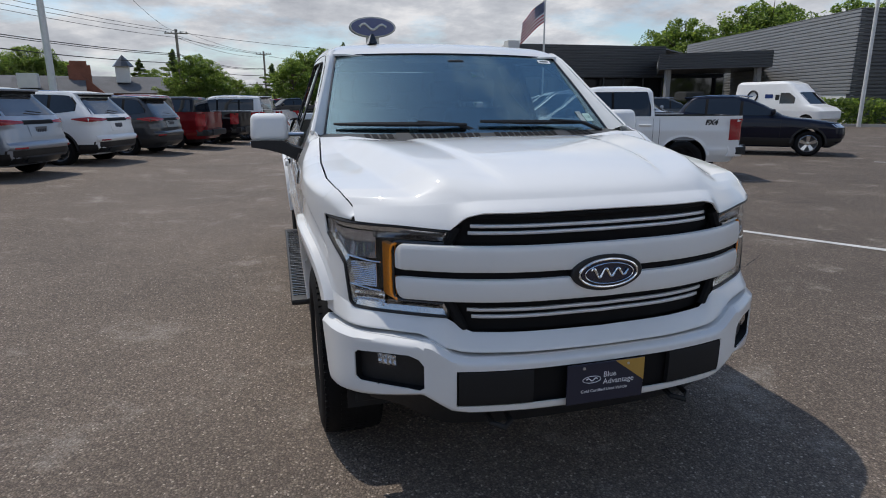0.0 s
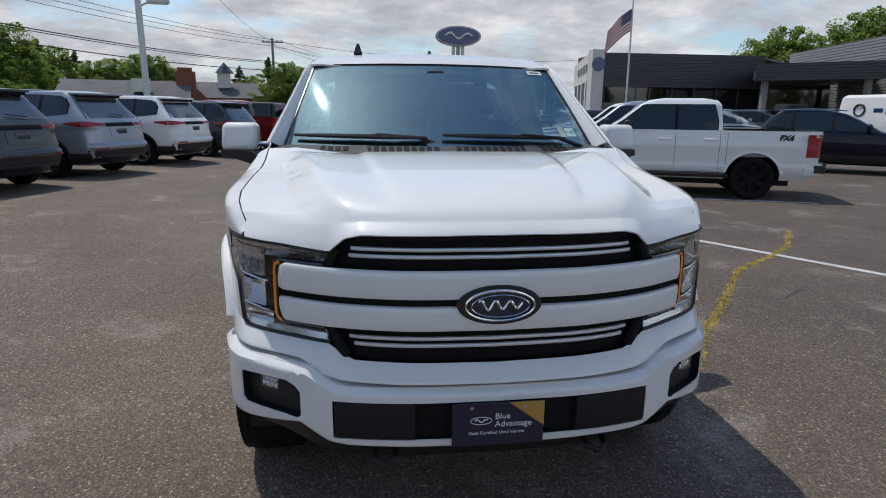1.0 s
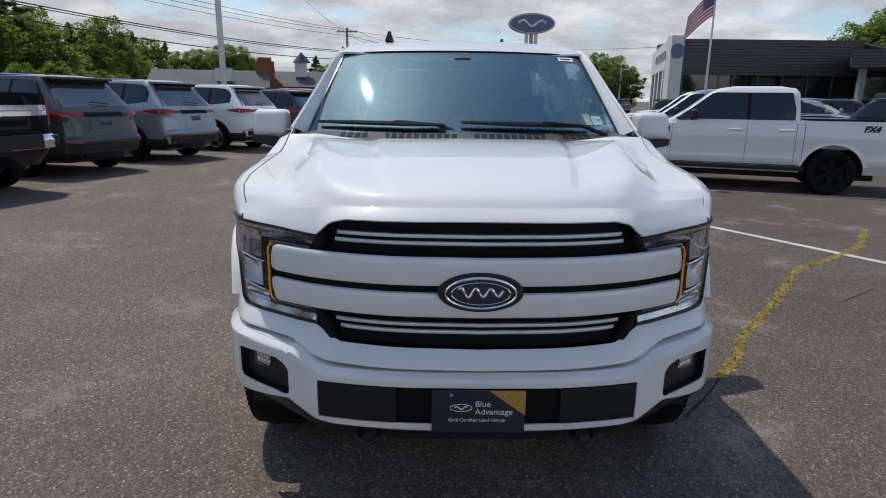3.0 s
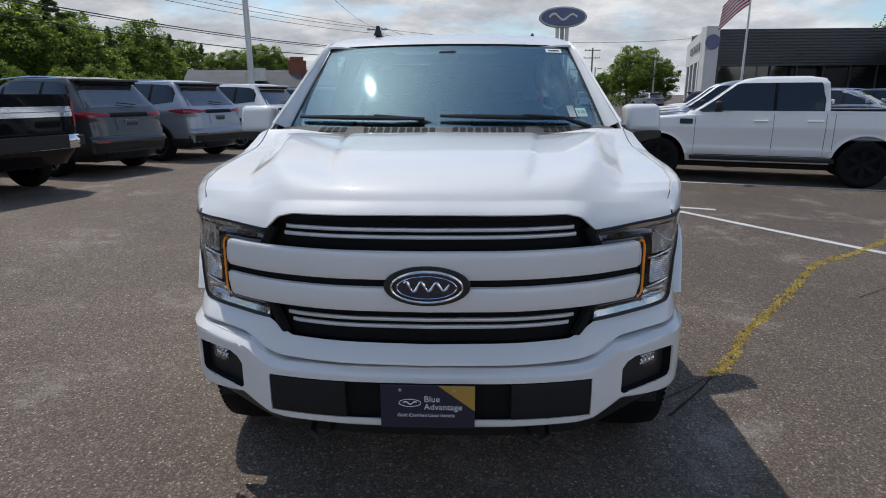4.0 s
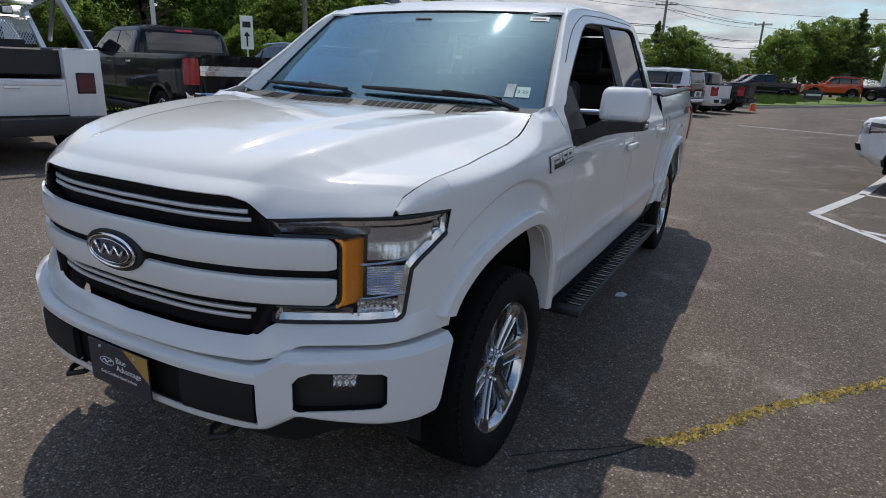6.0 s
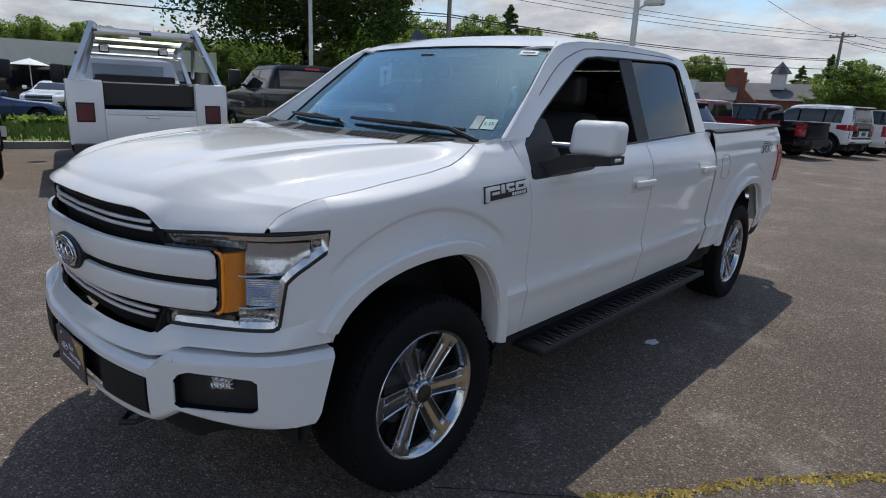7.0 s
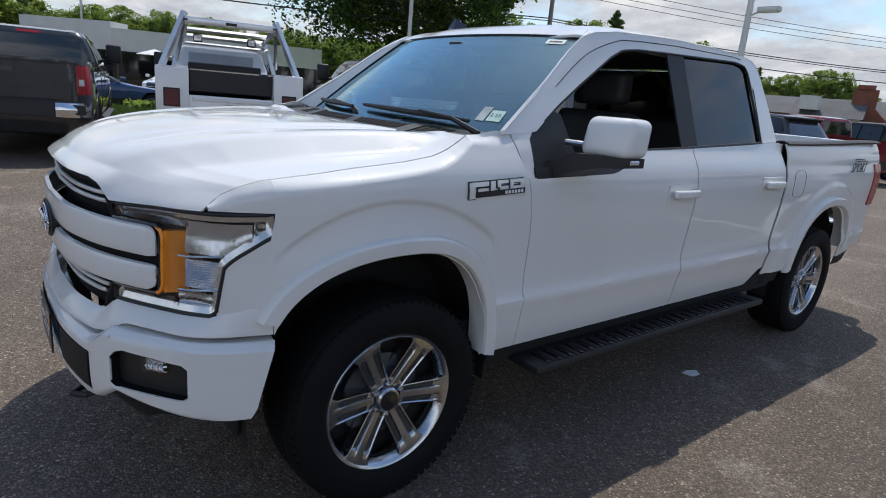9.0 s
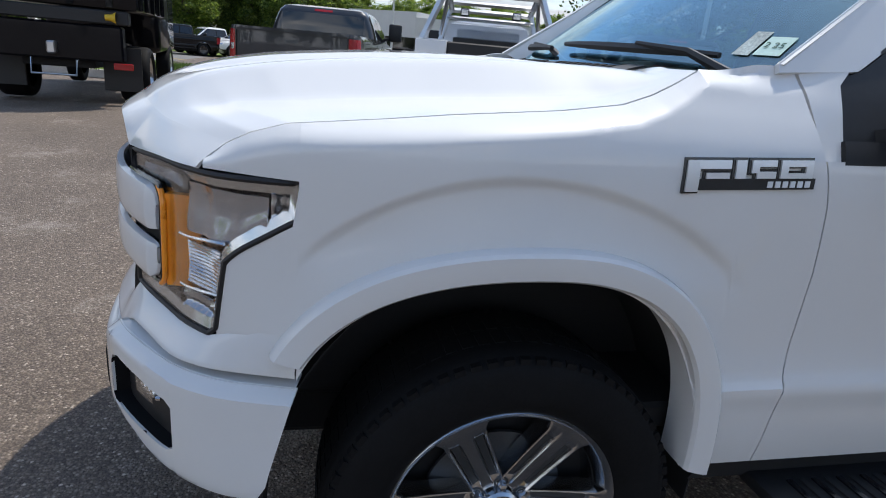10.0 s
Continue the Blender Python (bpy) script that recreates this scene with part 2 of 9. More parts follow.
def loft(sections, nu, nv):
    """A grid of points (nv along, nu across) through sections of control points."""
    rows = np.array([cr(s, nu) for s in sections])
    if nv == len(sections):
        return rows
    return np.stack([cr(rows[:, j], nv) for j in range(nu)], axis=1)


def columns(surf, stations, lo, hi, nb):
    """A grid over surf(a, b): one column for each station a, with b from lo(a) to hi(a)."""
    return np.array([[surf(a, lo(a) + (hi(a) - lo(a)) * j / nb) for j in range(nb + 1)] for a in stations])


def stations(a0, a1, n, *extra):
    s = sorted(set([round(float(v), 5) for v in np.linspace(a0, a1, n)] + [e for e in extra if a0 < e < a1]))
    return s


def shell(grid, thick=0.0, centre=(0, 1.8, 0.8)):
    """Vertices and faces of a grid of points, thickened towards the centre side."""
    g = np.array(grid, float)
    nu, nv, _ = g.shape
    du, dv = np.gradient(g, axis=0), np.gradient(g, axis=1)
    nrm = np.cross(du, dv)
    ln = np.linalg.norm(nrm, axis=2, keepdims=True)
    nrm = nrm / np.maximum(ln, 1e-9)
    flip = np.sum(nrm * (g - np.array(centre)) * ln) < 0
    if flip:
        nrm = -nrm
    idx = lambda i, j: i * nv + j
    verts = [tuple(p) for p in g.reshape(-1, 3)]
    faces = []
    for i in range(nu - 1):
        for j in range(nv - 1):
            q = (idx(i, j), idx(i + 1, j), idx(i + 1, j + 1), idx(i, j + 1))
            faces.append(q[::-1] if flip else q)
    if thick:
        n0 = len(verts)
        verts += [tuple(p) for p in (g - nrm * thick).reshape(-1, 3)]
        faces += [tuple(n0 + k for k in f[::-1]) for f in list(faces)]
        rim = [idx(i, 0) for i in range(nu)] + [idx(nu - 1, j) for j in range(1, nv)]
        rim += [idx(i, nv - 1) for i in range(nu - 2, -1, -1)] + [idx(0, j) for j in range(nv - 2, 0, -1)]
        for a, b in zip(rim, rim[1:] + rim[:1]):
            q = (a, a + n0, b + n0, b)
            faces.append(q[::-1] if flip else q)
    return verts, faces


def sheet(name, grid, mat, parent, thick=0.004, label="", sharp=32, centre=(0, 1.8, 0.8)):
    v, f = shell(grid, thick, centre)
    return mk(name, v, f, mat, parent, label, sharp)


def mirrored(grid):
    g = np.array(grid, float).copy()
    g[..., 0] *= -1
    return g


def both(name, grid, mat, parent, thick=0.004, label="", sharp=32):
    """The part on one flank and its mirror image on the other."""
    return [sheet(name, grid, mat, parent, thick, label, sharp), sheet(name, mirrored(grid), mat, parent, thick, label, sharp)]


def tube(points, radius, sides=8, closed=False):
    """Vertices and faces of a round rod along points; radius may be a list."""
    p = [Vector(q) for q in points]
    n = len(p)
    r = list(radius) if isinstance(radius, (list, tuple)) else [radius] * n
    verts, faces = [], []
    up = Vector((0, 0, 1))
    for i in range(n):
        d = (p[(i + 1) % n] - p[i - 1]) if closed else (p[min(i + 1, n - 1)] - p[max(i - 1, 0)])
        d.normalize()
        side = d.cross(up)
        if side.length < 1e-3:
            side = d.cross(Vector((0, 1, 0)))
        side.normalize()
        top = side.cross(d)
        for k in range(sides):
            a = 2 * math.pi * k / sides
            verts.append(p[i] + (side * math.cos(a) + top * math.sin(a)) * r[i])
    m = n if closed else n - 1
    for i in range(m):
        for k in range(sides):
            a, b = i * sides + k, i * sides + (k + 1) % sides
            c, d = ((i + 1) % n) * sides + (k + 1) % sides, ((i + 1) % n) * sides + k
            faces.append((a, b, c, d))
    if not closed:
        faces.append(tuple(range(sides))[::-1])
        faces.append(tuple((n - 1) * sides + k for k in range(sides)))
    return verts, faces


def rbox(x0, x1, y0, y1, z0, z1, bevel=0.01, segs=2):
    """A box with rounded edges, as a bmesh."""
    bm = bmesh.new()
    bmesh.ops.create_cube(bm, size=1)
    for v in bm.verts:
        v.co = Vector(((x0 + x1) / 2 + v.co.x * (x1 - x0), (y0 + y1) / 2 + v.co.y * (y1 - y0), (z0 + z1) / 2 + v.co.z * (z1 - z0)))
    if bevel:
        bmesh.ops.bevel(bm, geom=bm.edges[:] + bm.verts[:], offset=bevel, segments=segs, affect="EDGES", profile=0.5)
    return bm


def add_box(bm, x0, x1, y0, y1, z0, z1):
    """Adds a plain box to a bmesh."""
    v = [bm.verts.new((x, y, z)) for x in (x0, x1) for y in (y0, y1) for z in (z0, z1)]
    for q in ((0, 1, 3, 2), (4, 6, 7, 5), (0, 4, 5, 1), (2, 3, 7, 6), (0, 2, 6, 4), (1, 5, 7, 3)):
        bm.faces.new([v[i] for i in q])


def lathe(profile, n=48, axis="x", centre=(0, 0, 0), closed=False):
    """Vertices and faces of a profile of (along the axis, radius) turned round the axis."""
    verts, faces = [], []
    m = len(profile)
    for k in range(n):
        a = 2 * math.pi * k / n
        for h, r in profile:
            c, s = r * math.cos(a), r * math.sin(a)
            p = (h, c, s) if axis == "x" else (c, h, s) if axis == "y" else (c, s, h)
            verts.append((p[0] + centre[0], p[1] + centre[1], p[2] + centre[2]))
    for k in range(n):
        for i in range(m if closed else m - 1):
            a, b = k * m + i, k * m + (i + 1) % m
            c, d = ((k + 1) % n) * m + (i + 1) % m, ((k + 1) % n) * m + i
            faces.append((a, d, c, b))
    return verts, faces


def prism(outline, depth, frame_of):
    """A flat polygon of (a, b) given depth; frame_of(a, b, d) puts it into space."""
    n = len(outline)
    verts = [frame_of(a, b, 0) for a, b in outline] + [frame_of(a, b, depth) for a, b in outline]
    faces = [tuple(range(n)), tuple(range(2 * n - 1, n - 1, -1))]
    faces += [(i, i + n, (i + 1) % n + n, (i + 1) % n) for i in range(n)]
    return verts, faces


def fix(ob):
    """Turns all faces outwards."""
    bm = bmesh.new()
    bm.from_mesh(ob.data)
    bmesh.ops.recalc_face_normals(bm, faces=bm.faces[:])
    bm.to_mesh(ob.data)
    bm.free()
    return ob


def lettering(name, words, size, m, mat, parent, align="LEFT", depth=0.001, bold=0.0):
    """Words as a mesh part at the pose m (reading along its x, upright along its y)."""
    cu = bpy.data.curves.new(name, "FONT")
    cu.body, cu.size, cu.extrude, cu.align_x = words, size, depth, align
    cu.offset = bold
    cu.resolution_u = 3
    tmp = bpy.data.objects.new(name, cu)
    me = bpy.data.meshes.new_from_object(tmp)
    bpy.data.objects.remove(tmp)
    me.materials.clear()
    me.materials.append(mat)
    me.transform(m)
    ob = new(name, me)
    ob.parent = parent
    return ob

# ---- ground ----
def ground_z(x, y):
    """The lot rises a little towards the parked row."""
    return 0.17 * smoothstep((-x - 1.8) / 4.0) * smoothstep((y + 9.0) / 9.0 if y < 0 else 1.0)


M_ASPHALT = principled("worn_asphalt", (0.08, 0.077, 0.073), 0.85)
grain = noise_of(M_ASPHALT, 160, 5, 0.8)
stone = node(M_ASPHALT, "ShaderNodeTexVoronoi", Scale=95.0)
M_ASPHALT.node_tree.links.new(place(M_ASPHALT), stone.inputs["Vector"])
# crushed stone in dark binder: each chip its own tone, a few nearly white
chips = ramp_of(M_ASPHALT, stone.outputs["Color"], [(0.15, (0.034, 0.028, 0.023)), (0.45, (0.100, 0.083, 0.069)), (0.80, (0.175, 0.149, 0.125)), (0.95, (0.46, 0.42, 0.37))])
gaps = ramp_of(M_ASPHALT, stone.outputs["Distance"], [(0.30, (1, 1, 1)), (0.62, (0.42, 0.40, 0.38))])
base = mix_of(M_ASPHALT, 1.0, chips, gaps, "MULTIPLY")
base = mix_of(M_ASPHALT, 0.35, base, ramp_of(M_ASPHALT, grain, [(0.36, (0.035, 0.028, 0.023)), (0.66, (0.19, 0.16, 0.134))]))
patchy = ramp_of(M_ASPHALT, noise_of(M_ASPHALT, 0.55, 6, 0.65), [(0.35, (1.56, 1.47, 1.39)), (0.62, (2.10, 1.98, 1.87))])
base = mix_of(M_ASPHALT, 1.0, base, patchy, "MULTIPLY")
# the asphalt gets smoothly darker towards +x
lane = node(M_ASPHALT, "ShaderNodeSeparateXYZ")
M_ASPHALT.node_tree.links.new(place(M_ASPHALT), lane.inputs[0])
x_ramp = node(M_ASPHALT, "ShaderNodeMapRange")
M_ASPHALT.node_tree.links.new(lane.outputs[0], x_ramp.inputs[0])
x_ramp.inputs[1].default_value, x_ramp.inputs[2].default_value = 0.4, 3.0
base = mix_of(M_ASPHALT, x_ramp.outputs[0], base, mix_of(M_ASPHALT, 1.0, base, (0.69, 0.68, 0.67), "MULTIPLY"))
# pale scuffs, broken by the grain
worn = noise_of(M_ASPHALT, 1.1, 9, 0.78)
scuff = ramp_of(M_ASPHALT, worn, [(0.55, (0, 0, 0)), (0.67, (0.9, 0.9, 0.9))])
base = mix_of(M_ASPHALT, mix_of(M_ASPHALT, 1.0, scuff, gaps, "MULTIPLY"), base, (0.36, 0.322, 0.28))
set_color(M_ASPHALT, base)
set_bump(M_ASPHALT, mix_of(M_ASPHALT, 0.6, grain, gaps), 1.0, 0.012)

xs = sorted(set(list(np.linspace(-14, 14, 57)) + list(np.linspace(-70, 70, 36)) + [-1500, -600, -250, -120, 120, 250, 600, 1500]))
ys = sorted(set(list(np.linspace(-14, 30, 89)) + list(np.linspace(-60, 130, 50)) + [-1500, -600, -250, -120, 250, 600, 1500]))
g = np.array([[(x, y, ground_z(x, y)) for y in ys] for x in xs])
v, f = shell(g, 0.0, (0, 0, -100))
ground = tagged(mk("ground", v, f, M_ASPHALT), "worn grey-brown asphalt of a car lot with pale scuffs", "asphalt", kind="structure")

# ---- the white crew-cab pickup: front axle at y = 0, nose towards -y ----
truck = thing("pickup_truck", "white crew-cab pickup truck with chrome-lined grille standing alone on asphalt", "pickup truck")
WB, HUB = 3.683, 0.395
FLANK = cr([(0.40, 0.915), (0.46, 0.942), (0.55, 0.966), (0.66, 0.985), (0.726, 0.998), (0.742, 0.988), (0.80, 0.983), (0.90, 0.990), (1.0, 0.999),
            (1.10, 1.005), (1.18, 1.004), (1.235, 0.994), (1.285, 0.972), (1.335, 0.944), (1.40, 0.914), (1.5, 0.876)], 160)


def arch_z(d, a=0.0, b=0.585):
    """Height of a wheel opening's edge at the distance d from its hub: wider ahead of the hub than behind it."""
    a = a or (0.50 if d < 0 else 0.415)
    q = abs(d) / a
    return HUB + b * (1 - q ** 2.2) ** (1 / 3.0) if q < 1 else 0.0


# height and half width of the seam between hood and fender
SEAM = [(-0.61, 1.150), (-0.575, 1.177), (-0.534, 1.200), (-0.47, 1.222), (-0.185, 1.259), (0.026, 1.281), (0.15, 1.300), (0.21, 1.322), (0.255, 1.346), (0.30, 1.374)]
SEAM_X = [(-0.62, 0.822), (-0.575, 0.847), (-0.534, 0.866), (-0.45, 0.890), (-0.30, 0.910), (0.0, 0.908), (0.30, 0.888)]


def side_x(y, z):
    x = float(np.interp(z, FLANK[:, 0], FLANK[:, 1]))
    if y < -0.05:
        x -= 0.09 * ((-0.05 - y) / 0.45) ** 2.2 * (0.62 + 0.38 * smoothstep((z - 0.7) / 0.4))
    if y > 3.9:
        x -= 0.02 * ((y - 3.9) / 0.75) ** 2
    r = math.hypot((y - WB) * 1.02, max(0.0, z - HUB))
    x += 0.015 * (1 - smoothstep((r - 0.715) / 0.05))
    if y < 0.60 and z > 0.90:
        # a sharp brow over the wheel: the panel tucks in under it and swells out again to the flare
        dy = y + 0.055
        big = 0.72 if dy > 0 else 0.53
        d = big - math.hypot(dy, z - (1.172 - big))
        x -= 0.015 * smoothstep(d / 0.024) * (1 - smoothstep((d - 0.024) / 0.12)) * smoothstep((z - 0.93) / 0.12) * smoothstep((y + 0.52) / 0.12)
    if y < 0.60:
        # the fender rolls over to the hood seam
        zs = lerp_table(y, SEAM)
        roll = min(0.048, max(0.016, zs - 1.137))
        t = min(1.0, max(0.0, (z - zs + roll) / roll))
        x0 = x if t == 0 else x - float(np.interp(z, FLANK[:, 0], FLANK[:, 1])) + float(np.interp(zs - roll, FLANK[:, 0], FLANK[:, 1]))
        rolled = x0 - (x0 - lerp_table(y, SEAM_X)) * t ** 2.3
        x += (min(x, rolled) - x) * (1 - smoothstep((y - 0.28) / 0.32))
    return x


def side(y, z):
    return (side_x(y, z), y, z)


def cab_side(y, z, inset=0.0):
    x = 0.95 - (z - 1.31) * 0.38 - inset
    x -= 0.02 * smoothstep((y - 2.5) / 0.4)
    return (x, y, z)


# front faces: plan curves from the middle of the nose round to the flank
FACE = cr([(0, -0.905), (0.30, -0.886), (0.50, -0.832), (0.60, -0.785), (0.714, -0.716), (0.80, -0.662), (0.868, -0.598), (0.902, -0.53), (0.928, -0.445)], 120)
BUMP = cr([(0, -0.957), (0.30, -0.946), (0.53, -0.905), (0.655, -0.858), (0.78, -0.775), (0.868, -0.697), (0.928, -0.60), (0.964, -0.475), (0.974, -0.425)], 120)
FACE_S = np.r_[0, np.cumsum(np.linalg.norm(np.diff(FACE, axis=0), axis=1))]
BUMP_S = np.r_[0, np.cumsum(np.linalg.norm(np.diff(BUMP, axis=0), axis=1))]


def on_curve(curve, lengths, s, out=0.0):
    x, y = np.interp(s, lengths, curve[:, 0]), np.interp(s, lengths, curve[:, 1])
    e = 0.01
    dx = np.interp(s + e, lengths, curve[:, 0]) - np.interp(s - e, lengths, curve[:, 0])
    dy = np.interp(s + e, lengths, curve[:, 1]) - np.interp(s - e, lengths, curve[:, 1])
    n = math.hypot(dx, dy)
    return x + out * dy / n, y - out * dx / n


def face(s, z, out=0.0):
    x, y = on_curve(FACE, FACE_S, s, out)
    return (x, y + 0.05 * (z - 0.95) ** 2 + 0.02 * (z - 0.95), z)


def bump(s, z, out=0.0):
    x, y = on_curve(BUMP, BUMP_S, s, out)
    return (x, y + 0.9 * max(0.0, 0.56 - z) ** 2, z)


def s_of(curve, lengths, x):
    return float(np.interp(x, curve[:, 0], lengths))


def face_s(x):
    return s_of(FACE, FACE_S, x)


def bump_s(x):
    return s_of(BUMP, BUMP_S, x)


def across(grid):
    """A grid from the middle outwards, continued as its mirror image: one piece across the nose."""
    g = np.array(grid)
    return np.concatenate([mirrored(g[::-1]), g[1:]], axis=0)


# hood: a broad raised middle between two creases, shoulders that roll down to the fender seam
def seam_x(y):
    return lerp_table(y, SEAM_X) - 0.0035


# height of the hood along its middle, from the nose back
CROWN = cr([(0, 1.213), (0.02, 1.234), (0.04, 1.249), (0.07, 1.265), (0.117, 1.285), (0.20, 1.309), (0.30, 1.329), (0.49, 1.353), (0.70, 1.368), (0.88, 1.369), (1.0, 1.358)], 160)
# half widths of the hood's lines from nose to cowl: centre panel, ridge over the headlamp, foot of the ridge
PANEL_X = [(0.0, 0.285), (0.20, 0.335), (0.60, 0.395), (1.0, 0.435)]
RIDGE_X = [(0.0, 0.475), (0.06, 0.525), (0.22, 0.595), (0.5, 0.645), (0.8, 0.715), (1.0, 0.785)]
FOOT_X = [(0.0, 0.60), (0.06, 0.645), (0.22, 0.705), (0.5, 0.750), (0.8, 0.805), (1.0, 0.850)]


def hood_row(v):
    """One line across half the hood: flat centre panel, broad flank, ridge, facet and shoulder."""
    yc, ye = -0.865 + 1.155 * v, -0.575 + 0.875 * v
    ze, xe = lerp_table(ye, SEAM), seam_x(ye)
    zc = float(np.interp(v, CROWN[:, 0], CROWN[:, 1]))
    xp, xr, xf = lerp_table(v, PANEL_X), lerp_table(v, RIDGE_X), lerp_table(v, FOOT_X)
    gap = max(0.0, zc - ze)
    step = 0.013 * smoothstep((v - 0.02) / 0.14)
    nose = smoothstep(v / 0.10)
    zf = ze + gap * (0.30 - 0.16 * nose)
    zr = ze + gap * (0.68 + 0.20 * nose)
    stops = [(0.0, zc, 0), (xp, zc - 0.003, 12), (xp + 0.034, zc - 0.003 - step, 5), (xr - 0.03, max(zr + 0.004, (zc - step) * 0.35 + zr * 0.65), 9), (xr, zr, 3), (xf, zf, 9), (xf + 0.03, zf - (zf - ze) * 0.22, 3), (xe, ze, 7)]
    xs, zs = [0.0], [zc]
    for (xa, za, _), (xb, zb, n) in zip(stops, stops[1:]):
        xs += [xa + (xb - xa) * k / n for k in range(1, n + 1)]
        zs += [za + (zb - za) * k / n for k in range(1, n + 1)]
    zs = [zs[0]] + [(zs[k - 1] + 2 * zs[k] + zs[k + 1]) / 4 for k in range(1, len(zs) - 1)] + [zs[-1]]
    return [(x, yc + (ye - yc) * (x / xe) ** 2.4, z) for x, z in zip(xs, zs)]


def hood_lip(x):
    return lerp_table(x, [(0, 1.176), (0.44, 1.172), (0.495, 1.158), (0.545, 1.112), (0.70, 1.122), (0.90, 1.130)])


rows = []
first = hood_row(0.0)
for k in range(7):
    row = []
    for top in first:
        fx, fy = on_curve(FACE, FACE_S, face_s(top[0]))
        low = (top[0], min(fy - 0.006, top[1] - 0.004), hood_lip(top[0]))
        q = k / 7
        row.append((top[0], low[1] + (top[1] - low[1]) * q ** 1.12, low[2] + (top[2] - low[2]) * q ** 0.92))
    rows.append(row)
for v in np.linspace(0, 1, 90) ** 1.5:
    rows.append(hood_row(v))
hood_half = np.array(rows).transpose(1, 0, 2)
sheet("hood", across(hood_half), M_WHITE, truck, 0.006, sharp=60)

# fenders
LAMP_REAR = [(-0.635, 0.800), (-0.605, 0.812), (-0.585, 0.95), (-0.56, 0.985), (-0.455, 1.055), (-0.450, 1.125)]


def door_y(z):
    """Where the seam between fender and front door runs."""
    return lerp_table(z, [(0.50, 0.618), (0.75, 0.606), (1.0, 0.591), (1.14, 0.572), (1.22, 0.553), (1.30, 0.527), (1.39, 0.500)])


def fender_hi(y):
    return lerp_table(y, SEAM) - 0.001


def fender_lo(y):
    return max(arch_z(y), 0.735 if y < 0 else 0.50)


for sgn in (1, -1):
    chunks = []
    main = columns(side, stations(-0.448, 0.6085, 130, 0.2, 0.255, 0.30), fender_lo, lambda y: fender_hi(min(y, 0.30)) if y < 0.3 else 1.377 + 0.02 * smoothstep((y - 0.3) / 0.25), 64)
    def low_side(y, z):
        fx = float(np.interp(y, FACE[:, 1], FACE[:, 0])) + 0.003
        return (fx + (side_x(y, z) - fx) * smoothstep((y + 0.60) / 0.15), y, z)
    low = columns(low_side, stations(-0.60, -0.448, 16), lambda y: lerp_table(y, [(-0.60, 0.796), (-0.52, 0.832), (-0.448, 0.834)]), lambda y: lerp_table(y, LAMP_REAR) - 0.006, 12)
    strip = columns(side, stations(-0.617, -0.448, 14), lambda y: 1.130, lambda y: max(fender_hi(y), 1.138), 6)
    # the rear edge leans with the door seam
    for row in main:
        for p in row:
            lean = (door_y(p[2]) - 0.612) * smoothstep((p[1] - 0.30) / 0.30)
            p[1] += lean
            if lean:
                p[0] = side_x(p[1], p[2])
    for g in (main, low, strip):
        chunks.append(shell(g if sgn > 0 else mirrored(g), 0.005))
    v, f = merge(chunks)
    mk("fender", v, f, M_WHITE, truck)

# cowl between hood and windscreen, with its vents
def cowl_at(x, q):
    """Cowl: x across, q from the hood's rear edge up to the foot of the windscreen."""
    w = (x / 0.83) ** 2
    return (x, 0.262 + 0.03 * w + (0.118 + 0.16 * w) * q, 1.338 + 0.046 * q - 0.004 * w + 0.012 * w * (1 - q))


cowl = np.array([[cowl_at(x, j / 6) for j in range(7)] for x in np.linspace(-0.885, 0.885, 43)])
cowl_ob = sheet("cowl_panel", cowl, M_COWL, truck, 0.01)
for k in range(34):
    x = -0.635 + k * 0.0385
    if abs(x) < 0.03 or abs(abs(x) - 0.45) < 0.035:
        continue
    g = np.array([[np.array(cowl_at(x + e * 0.0135, q)) + np.array((0, 0, 0.0035)) for q in (0.38, 0.58, 0.80)] for e in (-1, 0, 1)])
    sheet("cowl_vent", g, M_MATTE, cowl_ob, 0.002, centre=(0, 0.3, 0.9))
for x in (-0.45, 0.45):
    g = np.array([[np.array(cowl_at(x + e * (0.05 - 0.02 * q), q)) + np.array((0, 0, 0.006)) for q in (0.05, 0.5, 0.85)] for e in (-1, -0.3, 0.3, 1)])
    sheet("cowl_cap", g, M_COWL, cowl_ob, 0.004, centre=(0, 0.3, 0.9))

# doors, with a groove of shade between them
BELT = [(0.58, 1.228), (1.10, 1.243), (1.20, 1.275), (1.26, 1.333), (1.70, 1.349), (2.30, 1.375), (2.62, 1.392), (2.85, 1.400)]


def rear_door_lo(y):
    return max(0.50, arch_z(y - WB, 0.53, 0.62)) if y > 3.0 else 0.50 + 0.10 * smoothstep((y - 2.66) / 0.16)


